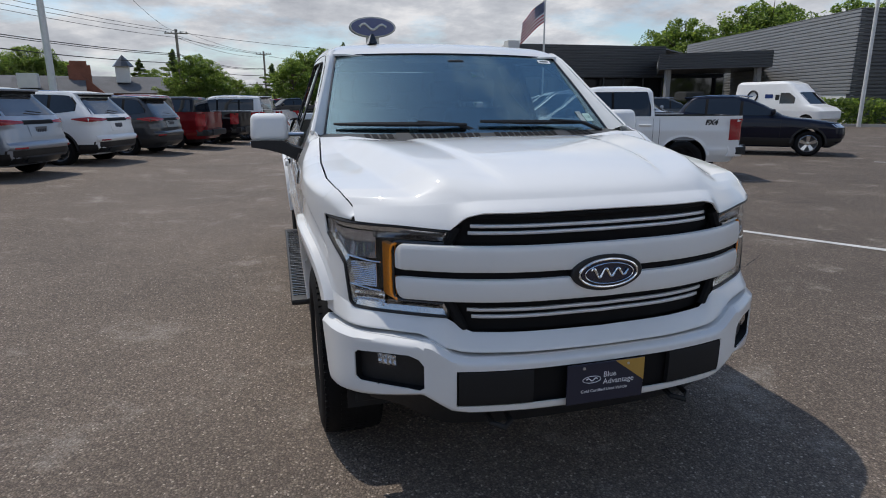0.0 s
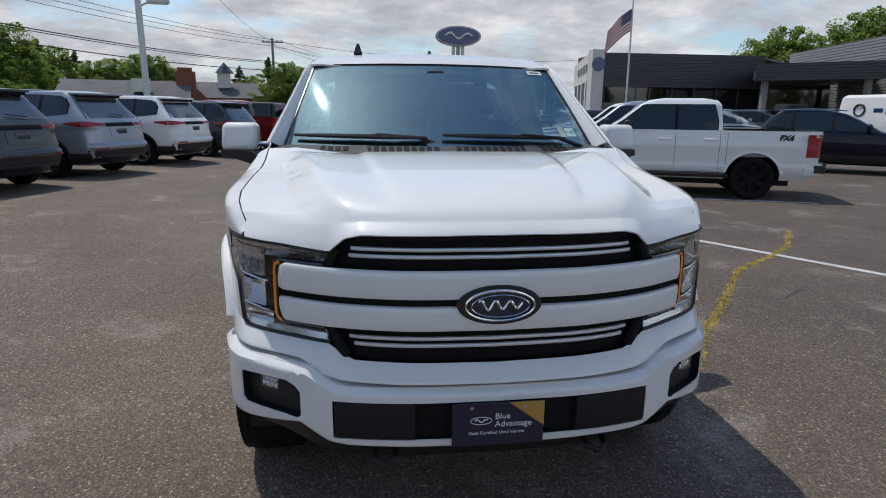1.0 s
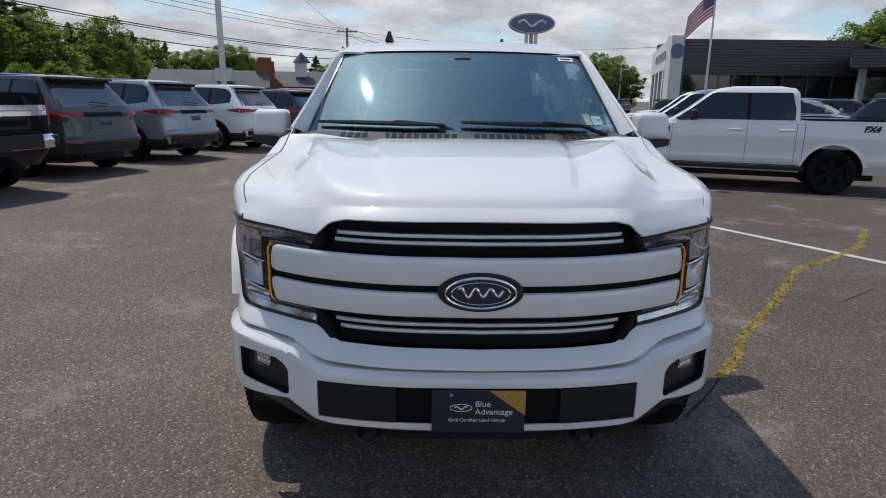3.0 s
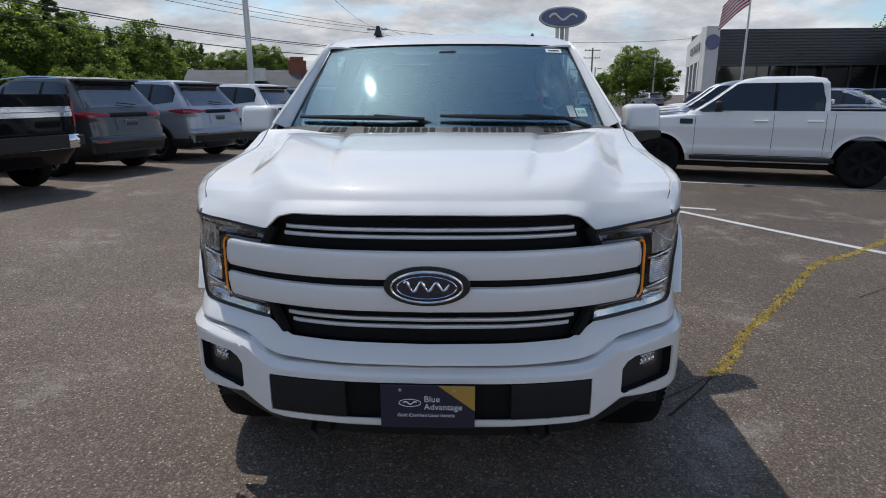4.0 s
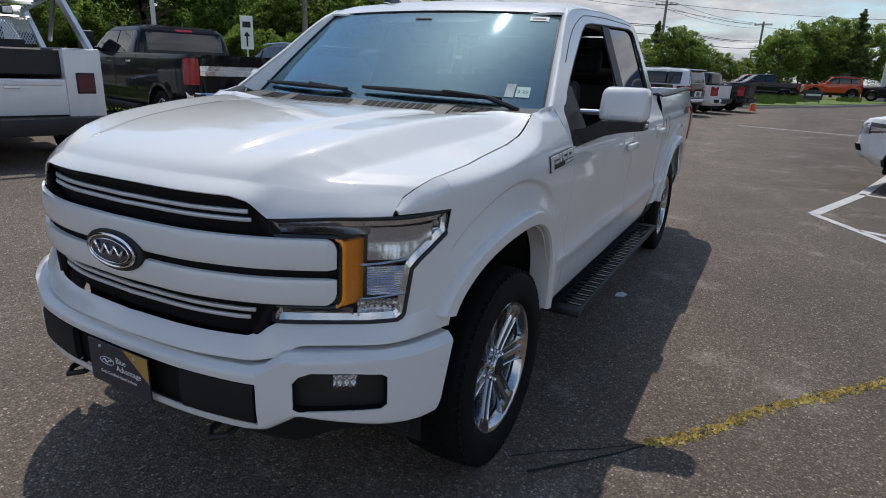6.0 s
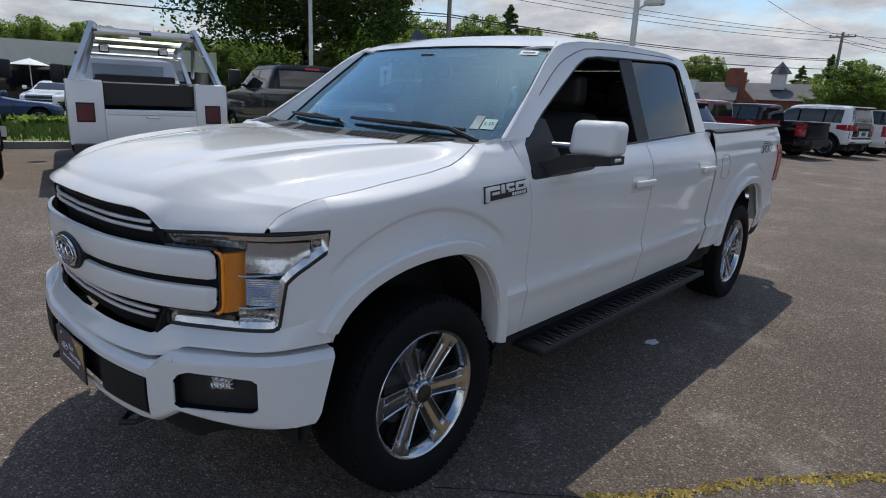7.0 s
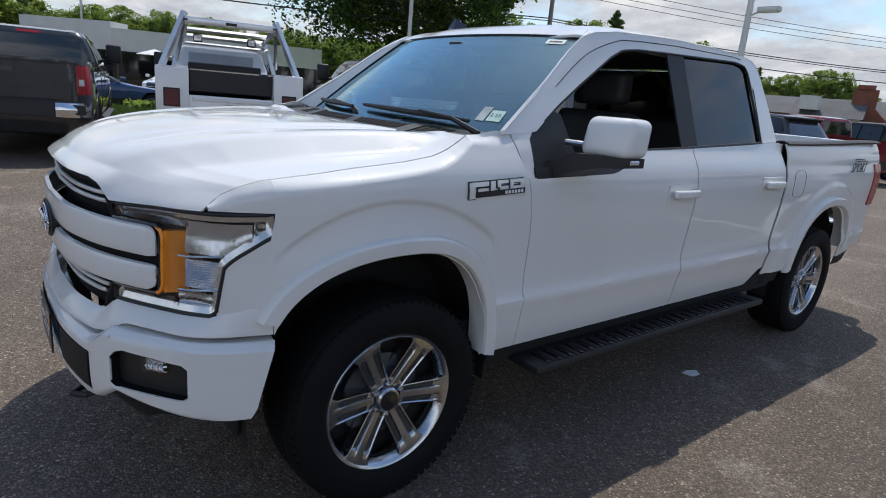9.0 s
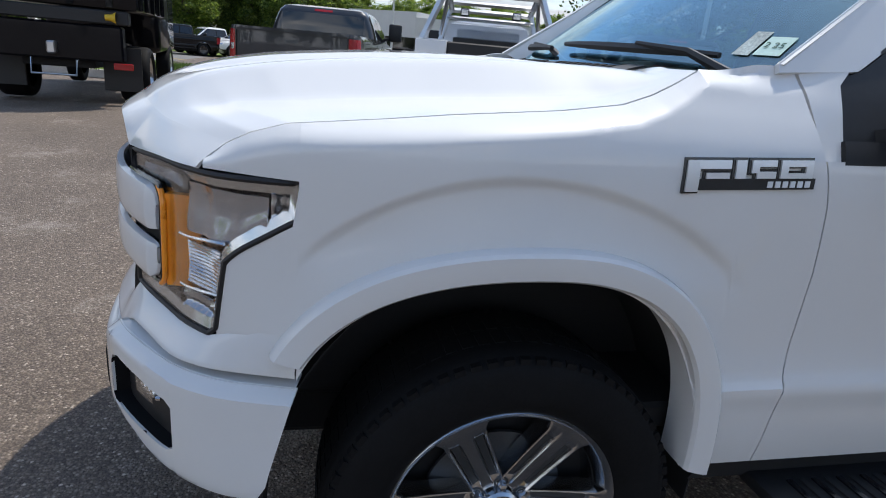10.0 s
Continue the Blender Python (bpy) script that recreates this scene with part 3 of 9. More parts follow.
for sgn in (1, -1):
    for name, y0, y1, lo in (("front_door", 0.612, 1.797, lambda y: 0.50), ("rear_door", 1.805, 2.838, rear_door_lo)):
        g = columns(side, stations(y0, y1, 48, 1.10, 1.20, 1.26), lo, lambda y: lerp_table(y, BELT), 44)
        if name == "front_door":
            for row in g:
                for p in row:
                    p[1] += (door_y(p[2]) - 0.612) * (1 - smoothstep((p[1] - 0.612) / 0.5))
                    p[0] = side_x(p[1], p[2])
        door = sheet(name, g if sgn > 0 else mirrored(g), M_WHITE, truck, 0.006)
        yh = 1.665 if name == "front_door" else 2.655
        zh = 1.132 if name == "front_door" else 1.156
        xh = side_x(yh, zh)
        a, b = sorted((sgn * (xh - 0.002), sgn * (xh + 0.004)))
        part("handle_recess", rbox(a, b, yh - 0.135, yh + 0.125, zh - 0.045, zh + 0.045, 0.002, 1), M_WHITE, door)
        a, b = sorted((sgn * (xh + 0.016), sgn * (xh + 0.042)))
        part("door_handle", rbox(a, b, yh - 0.115, yh + 0.105, zh - 0.018, zh + 0.022, 0.011, 3), M_WHITE, door)
        a, b = sorted((sgn * (xh - 0.001), sgn * (xh + 0.022)))
        part("handle_mount", rbox(a, b, yh + 0.06, yh + 0.105, zh - 0.016, zh + 0.02, 0.004, 1), M_BLACKGLOSS if name == "front_door" else M_WHITE, door)

# the foot of the front door's frame, between fender seam and mirror sail
g = []
for z in np.linspace(1.226, 1.404, 12):
    y0, y1 = door_y(z) + 0.0035, 0.597 + 0.9 * max(0.0, z - 1.372)
    g.append([(min(side_x(y, z), cab_side(y, z)[0] + 0.004) + 0.001, y, z) for y in np.linspace(y0, y1, 6)])
both("door_frame_foot", np.array(g), M_WHITE, truck, 0.010)

# rockers, and a dark sheet added behind the seams so gaps read as shade
for sgn in (1, -1):
    g = columns(lambda y, z: (side_x(1.5, z) - 0.02, y, z), stations(0.50, 3.15, 20), lambda y: 0.415, lambda y: 0.497, 6)
    sheet("rocker_panel", g if sgn > 0 else mirrored(g), M_DARK, truck, 0.01)
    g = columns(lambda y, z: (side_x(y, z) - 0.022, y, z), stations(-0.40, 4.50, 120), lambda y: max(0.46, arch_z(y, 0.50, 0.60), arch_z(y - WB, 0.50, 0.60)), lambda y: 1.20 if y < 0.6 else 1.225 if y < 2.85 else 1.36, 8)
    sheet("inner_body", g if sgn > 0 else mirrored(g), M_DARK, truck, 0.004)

# cab upper: pillars and roof rail as one stamping, glass set in behind it
RAIL_HI = [(0.455, 1.402), (0.754, 1.612), (0.93, 1.748), (1.03, 1.812), (1.12, 1.842), (1.30, 1.868), (1.80, 1.893), (2.40, 1.890), (2.66, 1.870), (2.73, 1.82), (2.80, 1.62), (2.845, 1.41)]
WIN_TOP = [(0.455, 1.385), (0.64, 1.400), (0.794, 1.502), (0.948, 1.592), (1.22, 1.742), (1.32, 1.784), (1.45, 1.800), (1.72, 1.812), (2.42, 1.838), (2.53, 1.828), (2.575, 1.79), (2.60, 1.68), (2.607, 1.50), (2.60, 1.45)]
for sgn in (1, -1):
    def rail_lo(y):
        return lerp_table(y, WIN_TOP) if y <= 2.60 else lerp_table(y, [(2.601, 1.43), (2.61, 1.394), (2.85, 1.400)])
    g = columns(cab_side, stations(0.455, 2.843, 90, 2.595, 2.605, 2.575, 2.53, 1.03, 1.12), rail_lo, lambda y: max(lerp_table(y, RAIL_HI), rail_lo(y) + 0.004), 8)
    sheet("cab_side_frame", g if sgn > 0 else mirrored(g), M_WHITE, truck, 0.012)
    low = [(0.64, 1.225), (1.12, 1.24), (1.25, 1.325), (1.70, 1.342), (2.60, 1.385)]
    for name, y0, y1, mat in (("rear_door_glass", 1.80, 2.602, M_TINT),):
        g = columns(lambda y, z: cab_side(y, z, 0.016), stations(y0, y1, 24), lambda y: lerp_table(y, low) - 0.01, lambda y: lerp_table(y, WIN_TOP) + 0.004, 6)
        pane = sheet(name, g if sgn > 0 else mirrored(g), mat, truck, 0.003)
        pane.visible_shadow = False
    g = columns(lambda y, z: cab_side(y, z, 0.004), stations(1.705, 1.865, 6), lambda y: lerp_table(y, BELT) - 0.002, lambda y: lerp_table(y, WIN_TOP) - 0.001, 6)
    sheet("pillar_cover", g if sgn > 0 else mirrored(g), M_BLACK, truck, 0.01)
    g = columns(lambda y, z: (min(cab_side(y, z)[0], side_x(y, z)) - 0.001, y, z), stations(0.592, 0.88, 9), lambda y: 1.234, lambda y: lerp_table(y, WIN_TOP) - 0.006 if y < 0.80 else lerp_table(y, [(0.80, 1.50), (0.88, 1.27)]), 8)
    sheet("mirror_sail", g if sgn > 0 else mirrored(g), M_BLACK, truck, 0.012)
    g = columns(lambda y, z: (side_x(y, z) + 0.001, y, z), stations(0.592, 1.24, 17), lambda y: lerp_table(y, BELT) - 0.004, lambda y: max(lerp_table(y, BELT) + 0.004, lerp_table(y, [(0.63, 1.27), (1.0, 1.28), (1.24, 1.325)])), 3)
    sheet("belt_moulding", g if sgn > 0 else mirrored(g), M_BLACK, truck, 0.012)
    for pts, rad in (([cab_side(y, lerp_table(y, WIN_TOP), 0.006) for y in stations(0.70, 2.60, 60)], 0.007), ([cab_side(y, lerp_table(y, low) + 0.008, 0.004) for y in stations(1.25, 2.60, 20)], 0.008),
                     ([cab_side(2.604, z, 0.006) for z in np.linspace(1.385, 1.70, 8)], 0.009)):
        v, f = tube([(sgn * p[0], p[1], p[2]) for p in pts], rad, 6)
        mk("window_seal", v, f, M_BLACK, truck)

for sgn in (1, -1):
    # the line between door frames and roof rail
    pts = [cab_side(y, lerp_table(y, WIN_TOP) * 0.45 + lerp_table(y, RAIL_HI) * 0.55, -0.0005) for y in stations(0.80, 2.50, 50)]
    v, f = tube([(sgn * p[0], p[1], p[2]) for p in pts], 0.0022, 5)
    mk("door_frame_seam", v, f, M_DARK, truck)

roof_secs = []
for y, z, e in ((0.985, 1.828, 0.70), (1.06, 1.868, 0.715), (1.20, 1.903, 0.72), (1.5, 1.926, 0.722), (2.0, 1.932, 0.722), (2.45, 1.922, 0.72), (2.68, 1.893, 0.715), (2.745, 1.845, 0.70)):
    yb = 0.075 * (1 - smoothstep((y - 0.98) / 0.3))
    ze = lerp_table(y + yb, RAIL_HI) - 0.001
    e = cab_side(y + yb, ze)[0] - 0.018
    roof_secs.append([(0, y, z), (0.30, y + yb * 0.18, z - 0.004), (0.52, y + yb * 0.55, z - 0.016), (e - 0.06, y + yb * 0.85, z - (z - ze) * 0.5), (e + 0.02, y + yb, ze)])
sheet("roof", across(loft(roof_secs, 16, 40).transpose(1, 0, 2)), M_WHITE, truck, 0.012, sharp=60)


def screen(u, v):
    """Windscreen: u from the middle to the pillar, v from cowl to roof."""
    xb, xt = 0.845, 0.712
    x = u * (xb + (xt - xb) * v)
    yb, yt = 0.362 + 0.192 * u ** 2.2, 0.990 + 0.085 * u ** 2.2
    zb, zt = 1.378 - 0.006 * u ** 2, 1.826 - 0.012 * u ** 2
    bow = 0.005 * math.sin(math.pi * max(0.0, min(1.0, v)))
    return (x, yb + (yt - yb) * v - bow, zb + (zt - zb) * v + bow)


g = np.array([[screen(u, v) for v in np.linspace(-0.02, 1.0, 24)] for u in np.linspace(0, 1.0, 24)])
pane = sheet("windscreen", across(g), M_SCREEN, truck, 0.004)
pane.visible_shadow = False
edge = [screen(1, v) for v in np.linspace(0, 1, 20)] + [(x, y, z) for x, y, z in [screen(u, 1) for u in np.linspace(0.96, 0, 14)]]
edge += [(-x, y, z) for x, y, z in edge[::-1][1:]]
v, f = tube([(x, y - 0.001, z + 0.001) for x, y, z in edge], 0.006, 6)
mk("windscreen_seal", v, f, M_BLACKGLOSS, truck)
# pillars beside the screen
rows = []
for v in np.linspace(-0.03, 1.08, 27):
    p = np.array(screen(1.0, v)) + np.array((0.004, 0.0, 0.0))
    y1 = 0.458 + (1.04 - 0.458) * max(0.0, v)
    q = np.array(cab_side(y1, lerp_table(y1, RAIL_HI) - 0.003))
    mid = (p + q) / 2 + np.array((0.006, -0.006, 0.008))
    rows.append(cr([p, p * 0.5 + mid * 0.5 + np.array((0, -0.002, 0.003)), mid, q * 0.6 + mid * 0.4 + np.array((0.003, -0.002, 0.002)), q], 9))
both("windscreen_pillar", np.array(rows), M_WHITE, truck, 0.006)
# shaded band and sensor box at the head of the screen
g = np.array([[np.array(screen(u, v)) + np.array((0, 0.012, -0.012)) for v in np.linspace(0.90 + 0.045 * (u > 0.45), 1.0, 4)] for u in np.linspace(0, 0.97, 20)])
sheet("screen_frit", across(g), M_BLACK, truck, 0.002)
part("sensor_box", rbox(-0.055, 0.055, 0.915, 1.0, 1.735, 1.79, 0.015, 2), M_BLACK, truck)


def on_screen(u, v, out=0.006):
    p, q, r = Vector(screen(abs(u), v)), Vector(screen(abs(u) + 0.01, v)), Vector(screen(abs(u), v + 0.01))
    n = (q - p).cross(r - p).normalized()
    if n.y > 0:
        n = -n
    p = p + n * out
    return (p.x if u >= 0 else -p.x, p.y, p.z)


def decal(name, u0, u1, v0, v1, mat, out, label=""):
    g = np.array([[on_screen(u, v, out) for v in np.linspace(v0, v1, 3)] for u in np.linspace(u0, u1, 4)])
    return sheet(name, g, mat, truck, 0.0006, label)


permit = decal("dealer_sticker", 0.80, 0.93, 0.905, 0.955, M_PAPER, 0.003, "white paper sticker with a printed line")
g = np.array([[on_screen(u, v, 0.0045) for v in (0.922, 0.938)] for u in np.linspace(0.82, 0.91, 4)])
sheet("printed_line", g, M_BLACK, permit, 0.0003)
permit = decal("inspection_sticker", 0.850, 0.920, 0.105, 0.200, M_GREENPAPER, 0.003, "pale green inspection sticker")
a, b, c = (Vector(on_screen(*q, 0.0046)) for q in ((0.858, 0.142), (0.918, 0.142), (0.858, 0.197)))
ax = (b - a).normalized()
az = ax.cross((c - a)).normalized()
m = Matrix((ax, az.cross(ax), az)).transposed().to_4x4()
m.translation = a
lettering("sticker_digits", "2 25", 0.027, m, M_TEALPRINT, permit, depth=0.0003)
decal("registration_sticker", 0.795, 0.842, 0.10, 0.225, M_GREYPAPER, 0.003, "grey printed sticker")

# wipers
for x0, x1, xk in ((-0.78, -0.10, -0.36), (-0.02, 0.66, 0.40)):
    pts = [on_screen(x / 0.83, 0.055 + 0.03 * (x1 - x) / 0.7, 0.022) for x in np.linspace(x0, x1, 12)]
    v, f = tube(pts, [0.008 + 0.006 * math.sin(math.pi * k / 11) for k in range(12)], 6)
    blade = mk("wiper_blade", v, f, M_BLACK, truck)
    pivot = (x1 + 0.10, 0.40 + 0.09 * ((x1 + 0.1) / 0.83) ** 2, 1.372)
    mid = on_screen(xk / 0.83, 0.075, 0.034)
    v, f = tube([pivot, tuple((np.array(pivot) * 0.6 + np.array(mid) * 0.4) + np.array((0, -0.01, 0.022))), mid], [0.013, 0.010, 0.007], 6)
    mk("wiper_arm", v, f, M_BLACK, truck)

# cab rear wall with its window, and the aerial fin
for nm, x0, x1, z0, z1, mat in (("cab_back", -0.90, 0.90, 0.55, 1.40, M_WHITE), ("cab_back", -0.74, -0.60, 1.40, 1.86, M_WHITE), ("cab_back", 0.60, 0.74, 1.40, 1.86, M_WHITE), ("rear_window", -0.60, 0.60, 1.40, 1.80, M_TINT)):
    g = np.array([[(x * (1 - 0.10 * smoothstep((z - 1.4) / 0.46)), 2.825 - 0.11 * smoothstep((z - 1.38) / 0.5), z) for z in np.linspace(z0, z1, 6)] for x in np.linspace(x0, x1, 5)])
    ob = sheet(nm, g, mat, truck, 0.01)
    if mat is M_TINT:
        ob.visible_shadow = False
v, f = prism([(0, 0), (0.12, 0), (0.105, 0.035), (0.045, 0.062), (0.03, 0.062)], 1.0, lambda a, b, d: (-0.455 + (d - 0.5) * (0.055 - 0.65 * b), 1.24 + a, 1.905 + b))
fix(mk("aerial_fin", v, f, M_BLACKGLOSS, truck))

# cabin
part("dashboard", rbox(-0.74, 0.74, 0.58, 0.98, 1.02, 1.335, 0.07, 3), M_CABIN, truck)
part("cabin_floor", rbox(-0.88, 0.88, 0.3, 2.79, 0.55, 0.62, 0.01, 1), M_DARK, truck)
part("firewall", rbox(-0.86, 0.86, 0.50, 0.60, 0.5, 1.33, 0.01, 1), M_DARK, truck)
part("headliner", rbox(-0.60, 0.60, 1.22, 2.60, 1.80, 1.815, 0.004, 1), M_SEAT, truck)
for x in (-0.40, 0.40):
    for yb, nm in ((1.55, "front_seat"), (2.42, "rear_seat")):
        bm = rbox(x - 0.27, x + 0.27, yb - 0.50, yb + 0.05, 0.82, 1.0, 0.05, 2)
        seat = part(nm, bm, M_SEAT, truck)
        bm = rbox(x - 0.26, x + 0.26, yb - 0.02, yb + 0.13, 0.95, 1.52, 0.06, 3)
        bmesh.ops.rotate(bm, verts=bm.verts[:], cent=(x, yb, 0.95), matrix=Matrix.Rotation(radians(-12), 3, "X"))
        part("seat_back", bm, M_SEAT, seat)
        part("headrest", rbox(x - 0.14, x + 0.14, yb + 0.12, yb + 0.24, 1.54, 1.72, 0.04, 3), M_SEAT, seat)
ring = [Vector((0.40 + 0.185 * math.cos(a), 1.06 - 0.06 * math.sin(a), 1.24 + 0.175 * math.sin(a))) for a in np.linspace(0, 2 * math.pi, 28)[:-1]]
v, f = tube(ring, 0.016, 8, True)
mk("steering_wheel", v, f, M_CABIN, truck)
part("steering_hub", rbox(0.30, 0.50, 1.02, 1.07, 1.18, 1.29, 0.02, 2), M_CABIN, truck)
part("inner_mirror", rbox(-0.12, 0.12, 0.98, 1.01, 1.66, 1.73, 0.015, 2), M_CABIN, truck)

# door mirrors
for sgn in (1, -1):
    bm = rbox(1.022, 1.236, 0.775, 0.925, 1.328, 1.484, 0.036, 4)
    for v in bm.verts:
        t = (v.co.z - 1.328) / 0.156
        v.co.x = 1.022 + (v.co.x - 1.022) * (1 - 0.07 * t) + 0.006 * t
        v.co.y += 0.035 * ((v.co.x - 1.022) / 0.214) ** 2 + 0.03 * t
        v.co.x *= sgn
    if sgn < 0:
        bmesh.ops.reverse_faces(bm, faces=bm.faces[:])
    mirror = part("door_mirror", bm, M_WHITE, truck)
    pts = [(0.955, 0.78, 1.262), (1.00, 0.79, 1.268), (1.06, 0.80, 1.30), (1.14, 0.835, 1.312), (1.232, 0.875, 1.316)]
    secs = [[(sgn * (x), y + dy * w, z + dz * h) for dy, dz in ((-1, -1), (1, -1), (1, 1), (-1, 1), (-1, -1))] for (x, y, z), w, h in zip(pts, (0.10, 0.095, 0.085, 0.078, 0.062), (0.030, 0.036, 0.036, 0.026, 0.018))]
    n = len(secs)
    vv = [p for s in secs for p in s[:4]]
    ff = [(i * 4 + k, i * 4 + (k + 1) % 4, (i + 1) * 4 + (k + 1) % 4, (i + 1) * 4 + k) for i in range(n - 1) for k in range(4)] + [(0, 1, 2, 3), tuple((n - 1) * 4 + k for k in (3, 2, 1, 0))]
    fix(mk("mirror_arm", vv, ff, M_BLACK, mirror))
    vv, ff = tube([(sgn * 0.94, 0.80, 1.367), (sgn * 1.03, 0.82, 1.367)], 0.012, 8)
    mk("mirror_strut", vv, ff, M_SATIN, mirror)
    a, b = sorted((sgn * 1.165, sgn * 1.238))
    part("mirror_signal", rbox(a, b, 0.842, 0.90, 1.309, 1.327, 0.004, 1), M_REFLECTOR, mirror)
    a, b = sorted((sgn * 1.035, sgn * 1.215))
    part("mirror_glass", rbox(a, b, 0.945, 0.955, 1.335, 1.47, 0.01, 1), M_CHROME, mirror)

# grille: black shell, slats, two broad painted bars
g = columns(lambda s, z: face(s, z, -0.045), stations(0, face_s(0.60), 20), lambda s: 0.73, lambda s: 1.165, 8)
sheet("grille_back", across(g), M_MATTE, truck, 0.01)


def bar(name, z0, z1, s1, out, mat, bulge=0.012, parent=None, s0=0.0, n=30, mid=True, round_top=0.0, round_low=0.0):
    """A rail across the nose with a rounded section."""
    secs = []
    for s in list(np.linspace(s0, s1 - 0.04, n)) + list(s1 - 0.04 * np.cos(np.linspace(0, math.pi / 2, 12)[1:])) if round_top or round_low else np.linspace(s0, s1, n):
        end = smoothstep((s1 - s) / 0.03)
        turn = 1 - math.sqrt(max(0.0, 1 - max(0.0, (s - s1 + 0.038) / 0.038) ** 2))
        za, zb = z0 + round_low * turn, z1 - round_top * turn
        sec = []
        for k in range(11):
            a = math.pi * k / 10
            zz = (za + zb) / 2 - (zb - za) / 2 * math.cos(a)
            o = out + bulge * math.sin(a) ** 0.30 * (0.35 + 0.65 * end)
            sec.append(face(s, zz, o))
        secs.append(sec)
    g = np.array(secs)
    return sheet(name, across(g) if mid else g, mat, parent or truck, 0.012, sharp=40)


bar("grille_bar", 0.966, 1.060, face_s(0.712), 0.012, M_WHITE, 0.019, round_top=0.036, round_low=0.006)
bar("grille_bar", 0.860, 0.942, face_s(0.712), 0.012, M_WHITE, 0.019, round_top=0.006, round_low=0.036)
bar("grille_groove", 0.938, 0.970, face_s(0.727), 0.002, M_MATTE, 0.002)
for z, xe in ((1.122, 0.478), (1.098, 0.486), (0.822, 0.49), (0.797, 0.474)):
    bar("grille_slat", z - 0.0065, z + 0.0065, face_s(xe), -0.018, M_SLAT, 0.010)
# dark rim round the upper and lower openings
for z0, z1, xa, xb in ((1.060, 1.170, 0.515, 0.49), (0.742, 0.862, 0.48, 0.525)):
    g = columns(lambda s, z: face(s, z, -0.034), stations(0, face_s(0.54), 20), lambda s: z0, lambda s: z1, 6)
    sheet("grille_panel", across(g), M_MATTE, truck, 0.006)
for sgn in (1, -1):
    for z0, z1, x0, x1 in ((1.058, 1.122, 0.555, 0.522), (0.862, 0.748, 0.555, 0.500)):
        pts = [face(face_s(x0 + (x1 - x0) * t), z0 + (z1 - z0) * t, -0.012) for t in np.linspace(0, 1, 8)]
        v, f = tube([(sgn * p[0], p[1], p[2]) for p in pts], 0.020, 8)
        mk("grille_corner", v, f, M_MATTE, truck)
v, f = tube([face(s, 1.158, -0.012) for s in np.linspace(0, face_s(0.46), 16)][::-1] + [(-p[0], p[1], p[2]) for p in [face(s, 1.158, -0.012) for s in np.linspace(0.02, face_s(0.46), 16)]], 0.010, 8)
mk("grille_brow", v, f, M_MATTE, truck)

# oval badge on the nose
def oval(name, a, b, y0, y1, mat, parent, cz=0.951, n=48, dome=0.0):
    rings = [(1.0, y0), (1.0, y1 + 0.003), (0.97, y1), (0.5, y1 - dome), (0.0, y1 - dome * 1.3)]
    verts, faces = [], []
    for k in range(n):
        t = 2 * math.pi * k / n
        for r, y in rings:
            verts.append((a * r * math.cos(t), y, cz + b * r * math.sin(t)))
    m = len(rings)
    for k in range(n):
        for i in range(m - 1):
            faces.append((k * m + i, k * m + i + 1, ((k + 1) % n) * m + i + 1, ((k + 1) % n) * m + i))
    return fix(mk(name, verts, faces, mat, parent))


badge = oval("nose_badge", 0.138, 0.066, -0.8930, -0.9400, M_BLACK, truck)
ring = [(0.113 * math.cos(t), -0.9450, 0.951 + 0.050 * math.sin(t)) for t in np.linspace(0, 2 * math.pi, 49)[:-1]]
v, f = tube(ring, 0.0048, 8, True)
mk("badge_ring", v, f, M_CHROME, badge)
oval("badge_field", 0.108, 0.046, -0.9380, -0.9450, M_EMBLEM, badge, dome=0.003)
ring = [(0.094 * math.cos(t), -0.9500, 0.951 + 0.037 * math.sin(t)) for t in np.linspace(0, 2 * math.pi, 49)[:-1]]
v, f = tube(ring, 0.0018, 6, True)
mk("badge_line", v, f, M_CHROME, badge)
wave = [(-0.072 + 0.144 * t, -0.9525, 0.951 + 0.017 * math.sin(19 * t + 0.6) * (1 - 0.35 * t) + 0.004) for t in np.linspace(0, 1, 60)]
v, f = tube(wave, [0.0030 + 0.0022 * abs(math.sin(9.5 * k / 59 * 2)) for k in range(60)], 6)
mk("badge_flourish", v, f, M_CHROME, badge)

